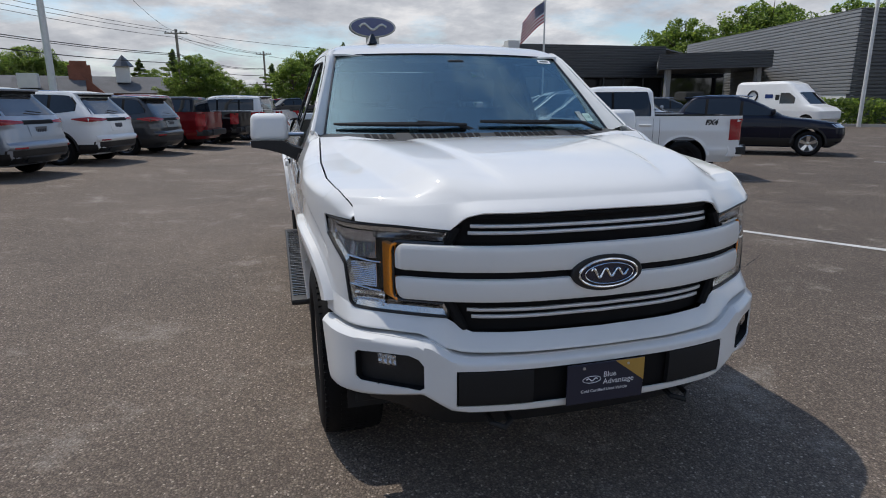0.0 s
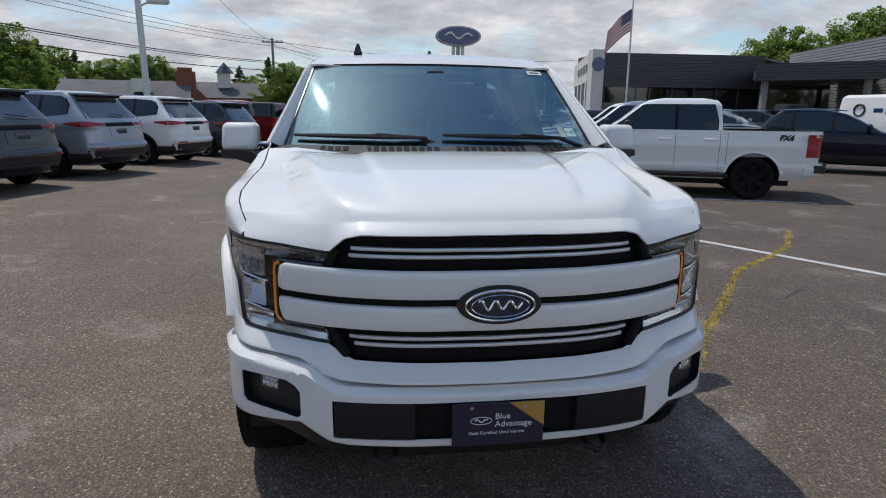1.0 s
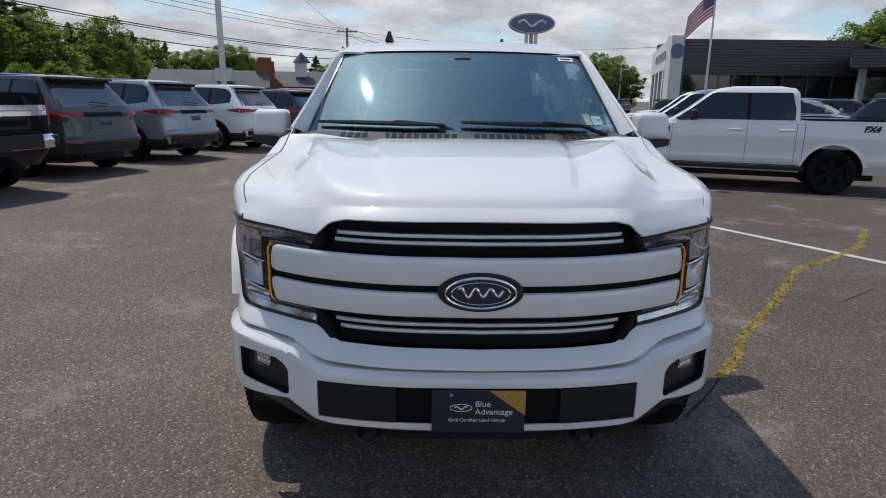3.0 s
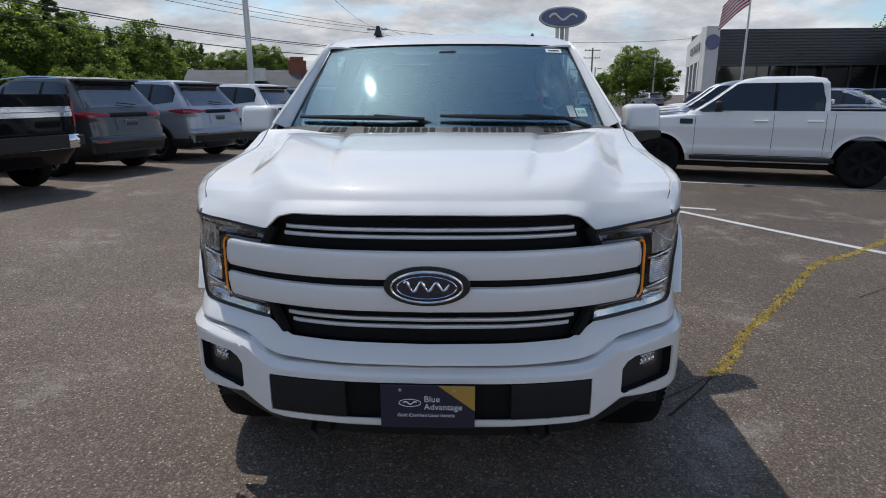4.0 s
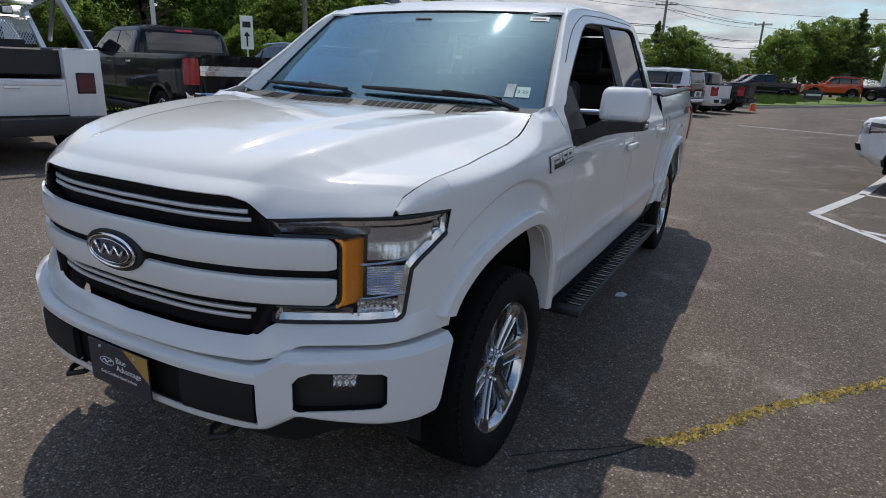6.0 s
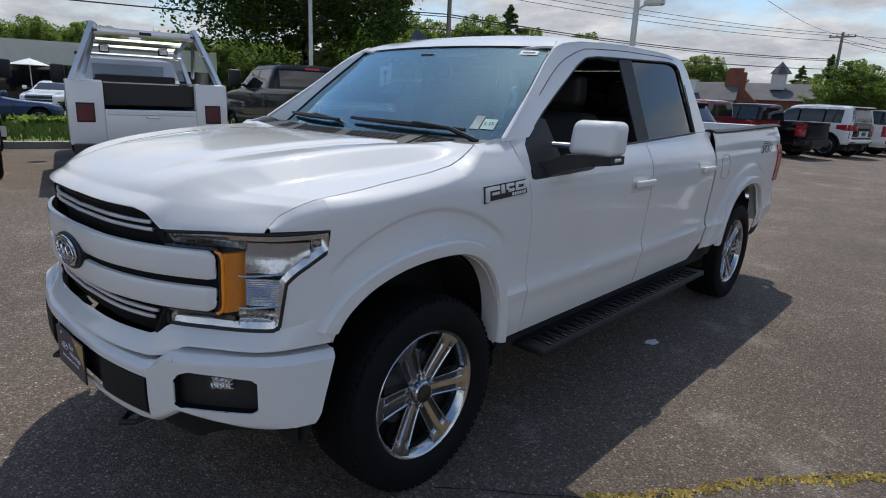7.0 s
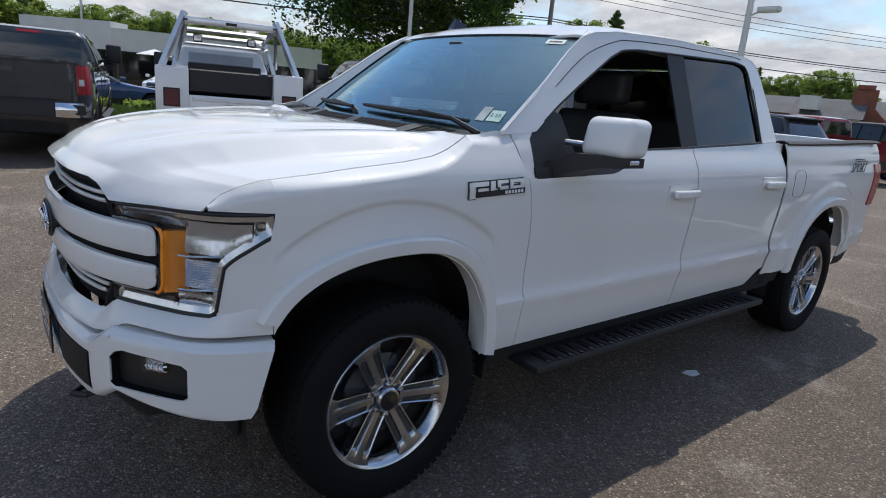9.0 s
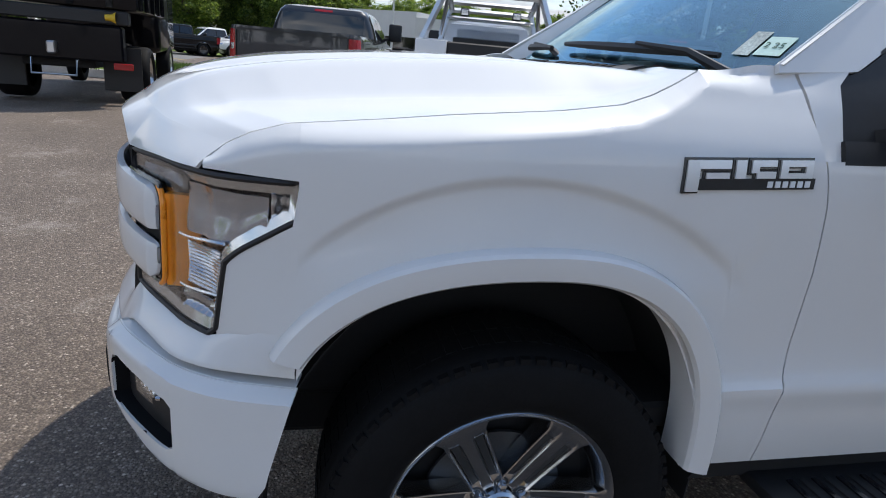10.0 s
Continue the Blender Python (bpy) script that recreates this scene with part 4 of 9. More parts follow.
# headlamps
S_IN, S_D, S_C, S_END = face_s(0.548), face_s(0.868), face_s(0.880), FACE_S[-1] - 0.004
LAMP_HI = [(S_IN, 1.104), (face_s(0.70), 1.116), (S_END, 1.124)]
LAMP_LO = [(S_IN, 0.798), (face_s(0.72), 0.800), (S_D - 0.02, 0.806), (S_D, 0.822), (S_C, 0.962), (S_C + 0.03, 0.99), (S_END, 1.060)]
for sgn in (1, -1):
    lamp = None
    ss = stations(S_IN, S_END, 34, S_D, S_C, S_D - 0.02)
    def put(g):
        return g if sgn > 0 else mirrored(g)
    lo, hi = (lambda s: lerp_table(s, LAMP_LO)), (lambda s: lerp_table(s, LAMP_HI))
    lamp = sheet("headlamp", put(columns(lambda s, z: face(s, z, -0.050), ss, lo, hi, 14)), M_BEZEL, truck, 0.02, "clear headlamp with chrome reflectors and amber marker")
    # rim: walls of the pod
    border = [(s, lo(s)) for s in ss] + [(s, hi(s)) for s in ss[::-1]]
    vv = [face(s, z, o) for s, z in border for o in (0.002, -0.052)]
    nb = len(border)
    ff = [(2 * i, 2 * i + 1, 2 * ((i + 1) % nb) + 1, 2 * ((i + 1) % nb)) for i in range(nb)]
    vv = [(sgn * p[0], p[1], p[2]) for p in vv]
    mk("lamp_surround", vv, ff, M_BEZEL, lamp, sharp=50)
    v, f = tube([(sgn * p[0], p[1], p[2]) for p in [face(s, z, 0.001) for s, z in border]], 0.0062, 6, True)
    mk("lamp_gasket", v, f, M_BLACK, lamp)
    ring = []
    for i, (s, z) in enumerate(border):
        cs, cz = face_s(0.74), 0.96
        a, b = border[i - 1], border[(i + 1) % nb]
        tx, tz = b[0] - a[0], b[1] - a[1]
        ln = math.hypot(tx, tz) or 1
        ring.append([face(s - tz / ln * w, z + tx / ln * w, -0.003 - 0.4 * w) for w in (0.0, 0.008, 0.024)])
    ring.append(ring[0])
    v, f = shell(put(np.array(ring)), 0.0)
    mk("bezel_ring", v, f, M_RIM, lamp, sharp=60)
    lens = sheet("lens", put(columns(lambda s, z: face(s, z, 0.0015), ss, lo, hi, 14)), M_LENS, lamp, 0.002)
    lens.visible_shadow = False
    # amber marker strip beside the grille bars
    s0 = face_s(0.729)
    sheet("amber_marker", put(columns(lambda s, z: face(s, z, 0.007 - 0.97 * (s - s0)), stations(s0, s0 + 0.052, 6), lambda s: 0.856 + 0.1 * max(0.0, s - s0 - 0.04), lambda s: 1.050, 6)), M_AMBER, lamp, 0.02)
    pts = [(0.709, 1.060), (0.722, 1.050), (0.7285, 1.034)] + [(0.7295, 1.034 - 0.0175 * k) for k in range(1, 9)] + [(0.7285, 0.876), (0.722, 0.862), (0.709, 0.853)]
    v, f = tube([(sgn * p[0], p[1], p[2]) for p in [face(face_s(x), z, 0.010) for x, z in pts]], 0.0062, 8)
    mk("marker_edge", v, f, M_AMBER, lamp)
    # upper reflector bowl, ribbed
    sA, sB = face_s(0.785), S_END - 0.012
    def bowl(name, sa, sb, za, zb, depth, ribs, amp, across_ribs=0, mat=None):
        ns, nz = max(16, ribs * 4), max(10, across_ribs * 4)
        pts = []
        for i in range(ns + 1):
            row = []
            for j in range(nz + 1):
                p, q = i / ns, j / nz
                d = -0.010 - depth * math.sin(math.pi * min(1, 0.12 + 0.88 * p)) * math.sin(math.pi * (0.1 + 0.8 * q)) + amp * math.sin(2 * math.pi * ribs * p)
                d += amp * math.sin(2 * math.pi * across_ribs * q)
                s = sa + (sb - sa) * p
                z_lo, z_hi = max(za, lo(s) + 0.01), min(zb, hi(s) - 0.008)
                row.append(face(s, z_lo + (max(z_hi, z_lo + 0.004) - z_lo) * q, d))
            pts.append(row)
        return sheet(name, put(np.array(pts)), mat or M_BOWL, lamp, 0.002, sharp=60)
    bowl("upper_reflector", sA, S_END - 0.062, 0.992, 1.090, 0.014, 3, 0.0022, 1, M_MILKY)
    bowl("corner_reflector", S_END - 0.058, sB, 0.995, 1.098, 0.016, 2, 0.0026, 2)
    bowl("middle_reflector", sA, face_s(0.868), 0.884, 0.972, 0.012, 1, 0.0011, 12, M_MILKY)
    bowl("lower_reflector", face_s(0.76), face_s(0.868), 0.815, 0.868, 0.018, 7, 0.0040, 2)
    bowl("upper_blade", face_s(0.57), face_s(0.79), 1.070, 1.110, 0.018, 10, 0.0035, 0, M_SMOKE)
    bowl("lower_blade", face_s(0.57), face_s(0.75), 0.802, 0.842, 0.015, 5, 0.002, 0, M_SMOKE)
    for z, sa, sb in ((0.980, sA - 0.02, face_s(0.876)), (0.874, sA - 0.02, face_s(0.870))):
        pts = [face(s, z + 0.012 * smoothstep((s - sa) / (sb - sa)), -0.006) for s in np.linspace(sa, sb, 10)]
        v, f = tube([(sgn * p[0], p[1], p[2]) for p in pts], 0.0038, 6)
        mk("chrome_divider", v, f, M_RIM, lamp)
    pts = [face(s, z, 0.010) for s, z in [(face_s(0.56 + 0.02 * k), 1.065) for k in range(8)] + [(face_s(0.713), 1.062), (face_s(0.719), 1.052)] + [(face_s(0.7205), 1.03 - 0.034 * k) for k in range(5)] + [(face_s(0.719), 0.868), (face_s(0.713), 0.857)] + [(face_s(0.70 - 0.02 * k), 0.853) for k in range(8)]]
    v, f = tube([(sgn * p[0], p[1], p[2]) for p in pts], 0.0055, 6)
    mk("grille_bar_trim", v, f, M_BLACKGLOSS, truck)

# painted valance under grille and headlamps
V_LO = [(0, 0.678), (0.50, 0.678), (0.555, 0.690), (0.625, 0.738), (0.80, 0.742), (1.0, 0.738)]
rows = []
ss = stations(0, FACE_S[-1] + 0.0, 50, face_s(0.5), face_s(0.555))
for s in ss:
    x = float(np.interp(s, FACE_S, FACE[:, 0]))
    z1 = lerp_table(x, [(0, 0.742), (0.47, 0.744), (0.515, 0.765), (0.550, 0.792), (0.72, 0.795), (0.86, 0.803), (0.93, 0.85)])
    z0 = lerp_table(x, V_LO)
    row = []
    for k in range(13):
        q = k / 12
        o = 0.002 + 0.046 * (1 - q) ** 0.8 * (1 - 0.66 * smoothstep((x - 0.80) / 0.12)) - 0.030 * smoothstep((0.10 - q) / 0.10)
        row.append(face(s, z0 + (z1 - z0) * q, o))
    rows.append(row)
sheet("front_valance", across(np.array(rows)), M_WHITE, truck, 0.005, sharp=50)

# front bumper with its openings, as strips round them
B_TOP = [(0, 0.668), (0.505, 0.668), (0.56, 0.680), (0.63, 0.728), (0.80, 0.732), (1.0, 0.728)]
B_BOT = [(0, 0.447), (0.50, 0.450), (0.56, 0.460), (0.66, 0.522), (0.80, 0.492), (0.93, 0.468), (1.0, 0.466)]


def bx(s):
    return float(np.interp(s, BUMP_S, BUMP[:, 0]))


def bump_top(s):
    return lerp_table(bx(s), B_TOP)


def bump_bot(s):
    return lerp_table(bx(s), B_BOT)


def skin(s, z):
    """Bumper skin, its top and bottom edges rolled in."""
    t, b = bump_top(s), bump_bot(s)
    o = -0.030 * smoothstep((z - (t - 0.028)) / 0.028) ** 2 - 0.02 * smoothstep(((b + 0.02) - z) / 0.02) ** 2
    return bump(s, z, o)


def bstrip(x0, x1, lo, hi, n=18, nb=14):
    return columns(skin, stations(bump_s(x0) if x0 < 0.96 else BUMP_S[-1], bump_s(x1) if x1 < 0.96 else BUMP_S[-1], n), lo, hi, nb)


def corner(q, r):
    """The end of the bumper beyond the lamp pocket: q back to its sloping rear edge, r up."""
    s0 = bump_s(0.874)
    z = 0.50 + 0.23 * r
    s1 = BUMP_S[-1] - 0.026 - 0.30 * max(0.0, 0.73 - z) - 0.5 * max(0.0, 0.54 - z)
    s = s0 + (s1 - s0) * q
    return skin(s, bump_bot(s) + (bump_top(s) - bump_bot(s)) * r)


FOG_LO = [(0.652, 0.556), (0.668, 0.548), (0.80, 0.548), (0.866, 0.546), (0.874, 0.556)]
FOG_HI = [(0.652, 0.640), (0.668, 0.662), (0.70, 0.676), (0.80, 0.672), (0.862, 0.664), (0.874, 0.650)]
INS_LO, INS_HI = 0.488, 0.624
strips = [
    bstrip(0, 0.545, lambda s: INS_HI, bump_top, 24, 8),
    bstrip(0, 0.545, bump_bot, lambda s: INS_LO, 24, 5),
    bstrip(0.545, 0.652, bump_bot, bump_top, 8, 22),
    bstrip(0.652, 0.874, lambda s: lerp_table(bx(s), FOG_HI), bump_top, 16, 7),
    bstrip(0.652, 0.874, bump_bot, lambda s: lerp_table(bx(s), FOG_LO), 16, 7),
    np.array([[corner(q, j / 22) for j in range(23)] for q in np.linspace(0, 1, 14)]),
]
chunks = []
for i, g in enumerate(strips):
    if i < 2:
        chunks.append(shell(across(g), 0.006))
    else:
        chunks += [shell(g, 0.006), shell(mirrored(g), 0.006)]
v, f = merge(chunks)
bumper = mk("front_bumper", v, f, M_WHITE, truck, sharp=40)
bm = bmesh.new()
bm.from_mesh(bumper.data)
bmesh.ops.remove_doubles(bm, verts=bm.verts[:], dist=0.0045)
bm.to_mesh(bumper.data)
bm.free()
g = np.array([[bump(s, bump_top(s) - 0.004, -0.026 - 0.012 * k) for k in range(6)] for s in stations(0, BUMP_S[-1] - 0.03, 50)])
sheet("bumper_ledge", across(g), M_WHITE, bumper, 0.003)
g = columns(lambda s, z: bump(s, z, -0.035), stations(0, bump_s(0.90), 30), lambda s: bump_bot(s) + 0.015, lambda s: bump_top(s) - 0.012, 4)
sheet("bumper_back", across(g), M_BLACK, bumper, 0.01)
g = columns(lambda s, z: bump(s, z, -0.022), stations(0, bump_s(0.30), 14), lambda s: INS_LO - 0.004, lambda s: INS_HI + 0.004, 4)
sheet("plate_recess", across(g), M_MATTE, bumper, 0.008)
for sgn in (1, -1):
    g = columns(lambda s, z: bump(s, z, 0.004 - 0.02 * max(0, abs((z - 0.556) / 0.066) - 0.8)), stations(bump_s(0.275), bump_s(0.538), 10), lambda s: 0.492, lambda s: 0.620, 8)
    sheet("bumper_pad", g if sgn > 0 else mirrored(g), M_PAD, bumper, 0.02)
    vv = [bump(bump_s(x), z, o) for x, z in [(q[0], q[1]) for q in FOG_LO] + [(q[0], q[1]) for q in FOG_HI[::-1]] for o in (0.0, -0.075)]
    nb = len(vv) // 2
    ff = [(2 * i, 2 * i + 1, 2 * ((i + 1) % nb) + 1, 2 * ((i + 1) % nb)) for i in range(nb)] + [tuple(2 * i + 1 for i in range(nb))]
    pocket = fix(mk("fog_lamp_pocket", [(sgn * p[0], p[1], p[2]) for p in vv], ff, M_MATTE, bumper))
    g = columns(lambda s, z: bump(s, z, -0.022 - 0.010 * math.sin((s - bump_s(0.745)) * 160) ** 2 * math.sin(z * 210) ** 2), stations(bump_s(0.752), bump_s(0.806), 22), lambda s: 0.618, lambda s: 0.658, 9)
    lampf = sheet("fog_lamp", g if sgn > 0 else mirrored(g), M_BOWL, bumper, 0.01)
    g = columns(lambda s, z: bump(s, z, -0.014), stations(bump_s(0.749), bump_s(0.809), 8), lambda s: 0.615, lambda s: 0.661, 3)
    sheet("fog_lens", g if sgn > 0 else mirrored(g), M_LENS, lampf, 0.002).visible_shadow = False
    # tow hook
    v, f = tube([(sgn * x, y, z) for x, y, z in ((0.34, -0.80, 0.42), (0.34, -0.90, 0.405), (0.375, -0.935, 0.402), (0.41, -0.90, 0.405), (0.41, -0.80, 0.42))], 0.011, 8)
    mk("tow_hook", v, f, M_BLACK, bumper)
g = columns(lambda s, z: bump(s, z, -0.05 - 0.5 * (0.47 - z)), stations(0, bump_s(0.86), 24), lambda s: 0.335 + 0.11 * smoothstep((bx(s) - 0.55) / 0.25), lambda s: bump_bot(s) + 0.01, 6)
sheet("air_dam", across(g), M_BLACK, bumper, 0.012)

# dealer plate
plate = part("dealer_plate", rbox(-0.155, 0.155, -0.970, -0.964, 0.470, 0.624, 0.002, 1), M_NAVY, truck, "navy dealer plate with a gold corner")
v, f = prism([(0.0, 0.624), (0.155, 0.624), (0.155, 0.535)], 0.001, lambda a, b, d: (a + 0.035 if a < 0.1 else a, -0.9705 - d, b))
fix(mk("gold_corner", v, f, M_GOLD, plate))
FLAT = Matrix(((1, 0, 0), (0, 0, -1), (0, 1, 0))).to_4x4()


def on_plate(x, z, y=-0.9708):
    m = FLAT.copy()
    m.translation = (x, y, z)
    return m


lettering("plate_words", "Blue", 0.030, on_plate(-0.012, 0.566), M_PRINT, plate, depth=0.0004)
lettering("plate_words", "Advantage", 0.030, on_plate(-0.012, 0.538), M_PRINT, plate, depth=0.0004)
lettering("plate_words", "Gold Certified Used Vehicle", 0.0165, on_plate(-0.100, 0.512), M_PRINT, plate, depth=0.0004)
ring = [(-0.058 + 0.036 * math.cos(t), -0.9715, 0.562 + 0.013 * math.sin(t)) for t in np.linspace(0, 2 * math.pi, 33)[:-1]]
v, f = tube(ring, 0.0013, 5, True)
mk("plate_oval", v, f, M_PRINT, plate)
v, f = tube([(-0.08 + 0.044 * t, -0.9715, 0.562 + 0.005 * math.sin(9 * t)) for t in np.linspace(0, 1, 16)], 0.0022, 5)
mk("plate_flourish", v, f, M_PRINT, plate)
for x in (-0.090, 0.088):
    v, f = lathe([(0, 0), (0, 0.006), (-0.003, 0.005), (-0.003, 0)], 12, "y", (x, -0.970, 0.608))
    fix(mk("plate_screw", v, f, M_SATIN, plate))

# wheel flares, liners and wheels
def flare(hub, a0, a1, sgn):
    """A raised lip round a wheel opening, from the angle a0 over the top to a1."""
    front = hub == 0
    secs = []
    for t in np.linspace(a0, a1, 64):
        def at(k, out):
            wide = (0.50 if front else 0.455) if math.cos(t) < 0 else (0.412 if front else 0.455)
            a, b = wide + 0.068 * k, 0.585 + 0.060 * k
            c, s = math.cos(t), max(0.0, math.sin(t))
            y = hub + a * math.copysign(abs(c) ** 0.84, c)
            z = HUB + b * s ** (0.64 + 0.10 * k)
            return (side_x(y, max(z, 0.79)) - 0.07 * max(0.0, 0.79 - z) + out, y, z)
        secs.append([at(-0.05, -0.07), at(-0.03, 0.000), at(0.0, 0.020), at(0.10, 0.029), at(0.5, 0.032), at(0.86, 0.031), at(0.97, 0.024), at(1.02, 0.012), at(1.04, -0.004)])
    g = np.array(secs)
    return g if sgn > 0 else mirrored(g)


def build_wheel(name, r_tyre, r_rim, width, parent, spokes="truck", dark=False):
    """A wheel round the x axis at the origin, its outer face towards +x."""
    w = width / 2
    hub = thing(name, "", "") if parent is None else new(name)
    if parent is not None:
        hub.parent = parent
    prof = [(-w * 0.80, r_rim), (-w * 0.97, r_rim + 0.03), (-w, (r_rim + r_tyre) / 2), (-w * 0.93, r_tyre - 0.025), (-w * 0.76, r_tyre - 0.004), (-w * 0.3, r_tyre), (w * 0.3, r_tyre), (w * 0.76, r_tyre - 0.004),
            (w * 0.93, r_tyre - 0.025), (w, (r_rim + r_tyre) / 2), (w * 0.97, r_rim + 0.03), (w * 0.80, r_rim)]
    prof = [tuple(p) for p in cr(prof, 34)]
    chunks = [lathe(prof, 72, "x")]
    tv, tf = chunks[0]
    m = len(prof)
    tyre = mk("tyre", tv, tf, M_RUBBER, hub)
    bm = bmesh.new()
    for k in range(72):
        a = 2 * math.pi * k / 72
        for x0, x1 in ((w * 0.55, w * 0.90), (-w * 0.90, -w * 0.55), (-w * 0.4, -w * 0.05), (w * 0.08, w * 0.42)):
            n0 = len(bm.verts)
            r = r_tyre - (0.010 if abs(x0 + x1) / 2 > w * 0.6 else 0.002)
            add_box(bm, x0, x1, -0.011, 0.011, r - 0.01, r + 0.004)
            bm.verts.ensure_lookup_table()
            vs = bm.verts[n0:]
            bmesh.ops.rotate(bm, verts=vs, cent=(0, 0, 0), matrix=Matrix.Rotation(a, 3, "X"))
    part("tread", bm, M_RUBBER, tyre)
    return hub, w


def truck_wheel(sgn, hub_y):
    hub, w = build_wheel("wheel", 0.402, 0.262, 0.275, truck)
    xf = w * 0.80
    rim = [(-w * 0.8, 0.262), (-w * 0.7, 0.235), (xf - 0.05, 0.232), (xf - 0.004, 0.250), (xf + 0.004, 0.258), (xf + 0.008, 0.266), (xf + 0.002, 0.272), (xf - 0.015, 0.268)]
    v, f = lathe(rim, 72, "x")
    r = mk("rim", v, f, M_ALLOY, hub)
    # dark dish put inside the rim for the shade behind the spokes
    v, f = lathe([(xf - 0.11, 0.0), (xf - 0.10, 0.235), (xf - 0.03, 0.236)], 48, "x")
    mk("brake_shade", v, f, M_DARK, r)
    v, f = lathe([(xf - 0.085, 0.05), (xf - 0.085, 0.165), (xf - 0.075, 0.165), (xf - 0.075, 0.05)], 40, "x")
    mk("brake_disc", v, f, M_ALLOYDARK, r)
    for k in range(6):
        # broad spokes, each with two grooves that end short of the rim
        a = 2 * math.pi * (k + 0.45) / 6
        rot = np.array(Matrix.Rotation(a, 3, "X"))
        pts = []
        for q in np.concatenate([np.linspace(0, 0.74, 9), np.linspace(0.78, 0.92, 3), np.linspace(0.95, 1.0, 3)]):
            rad = 0.060 + 0.196 * q
            half = 0.040 + 0.012 * q + 0.016 * smoothstep((q - 0.84) / 0.16)
            x = xf - 0.030 + 0.032 * q ** 1.3
            d = 0.013 * smoothstep((0.80 - q) / 0.05)
            pts.append([(x - dx, e * half, rad) for e, dx in ((-1.0, 0.050), (-1.0, 0.006), (-0.97, 0.001), (-0.90, 0.0), (-0.82, d * 0.3), (-0.76, d), (-0.38, d), (-0.32, d * 0.3), (-0.26, 0.0), (0.26, 0.0), (0.32, d * 0.3), (0.38, d), (0.76, d), (0.82, d * 0.3), (0.90, 0.0), (0.97, 0.001), (1.0, 0.006), (1.0, 0.050))])
        spoke = sheet("spoke", np.array(pts) @ rot.T, M_ALLOY, r, 0.0, sharp=22, centre=(-0.3, 0, 0))
        for e in (-1, 1):
            g = np.array([[(xf - 0.0415 + 0.032 * q ** 1.3, e * (0.040 + 0.012 * q) * w0, 0.060 + 0.196 * q) for w0 in (0.40, 0.57, 0.74)] for q in np.linspace(0.04, 0.755, 8)])
            sheet("spoke_groove", g @ rot.T, M_ALLOYDARK, spoke, 0.0, centre=(-0.3, 0, 0))
        n = a + math.pi / 6
        v, f = lathe([(xf - 0.06, 0.017), (xf - 0.034, 0.017), (xf - 0.034, 0.012), (xf - 0.055, 0.011)], 12, "x", (0, -0.060 * math.sin(n), 0.060 * math.cos(n)))
        mk("nut_seat", v, f, M_ALLOYDARK, r)
        v, f = lathe([(xf - 0.05, 0.0105), (xf - 0.022, 0.010), (xf - 0.015, 0.007), (xf - 0.013, 0)], 8, "x", (0, -0.060 * math.sin(n), 0.060 * math.cos(n)))
        mk("wheel_nut", v, f, M_CHROME, r)
    v, f = lathe([(xf - 0.05, 0.085), (xf - 0.038, 0.082), (xf - 0.036, 0.072), (xf - 0.036, 0.052), (xf - 0.016, 0.048), (xf - 0.010, 0.042), (xf - 0.008, 0)], 36, "x")
    cap = mk("hub", v, f, M_ALLOY, r)
    v, f = lathe([(xf - 0.0085, 0.037), (xf - 0.005, 0.036), (xf - 0.004, 0.0)], 28, "x")
    mk("hub_cap", v, f, M_BLACKGLOSS, cap)
    hub.matrix_basis = pose(sgn * 0.847, hub_y, HUB + 0.005, 0, 0, 0 if sgn > 0 else 180)
    return hub


for sgn in (1, -1):
    for hub_y in (0.0, WB):
        truck_wheel(sgn, hub_y)
        front = hub_y == 0
        sheet("wheel_flare", flare(hub_y, math.pi * (0.825 if front else 0.96), 0.085 if front else 0.24, sgn), M_WHITE, truck, 0.004, sharp=26)
        g = np.array([[(x, hub_y + 0.52 * math.cos(t), HUB + 0.59 * math.sin(t)) for x in np.linspace(0.45, side_x(hub_y, 0.9) - 0.10, 4)] for t in np.linspace(-0.1, math.pi + 0.1, 30)])
        sheet("wheel_liner", g if sgn > 0 else mirrored(g), M_DARK, truck, 0.004)
        # dark flap added ahead of each wheel in place of the shade there
        a, b = sorted((sgn * 0.45, sgn * 0.86))
        part("splash_guard", rbox(a, b, hub_y - 0.545, hub_y - 0.525, 0.37, 0.72, 0.006, 1), M_DARK, truck)

# underside
part("chassis", rbox(-0.55, 0.55, -0.72, 4.45, 0.34, 0.56, 0.03, 1), M_DARK, truck)
# unseen floor, added to block light and deepen the shade under the truck
part("floor_pan", rbox(-0.88, 0.88, 0.62, 3.05, 0.455, 0.52, 0.02, 1), M_DARK, truck)
part("engine_bay", rbox(-0.62, 0.62, -0.68, 0.5, 0.5, 1.08, 0.03, 1), M_DARK, truck)
for y in (0.0, WB):
    v, f = tube([(-0.75, y, HUB), (0.75, y, HUB)], 0.06, 10)
    mk("axle", v, f, M_DARK, truck)

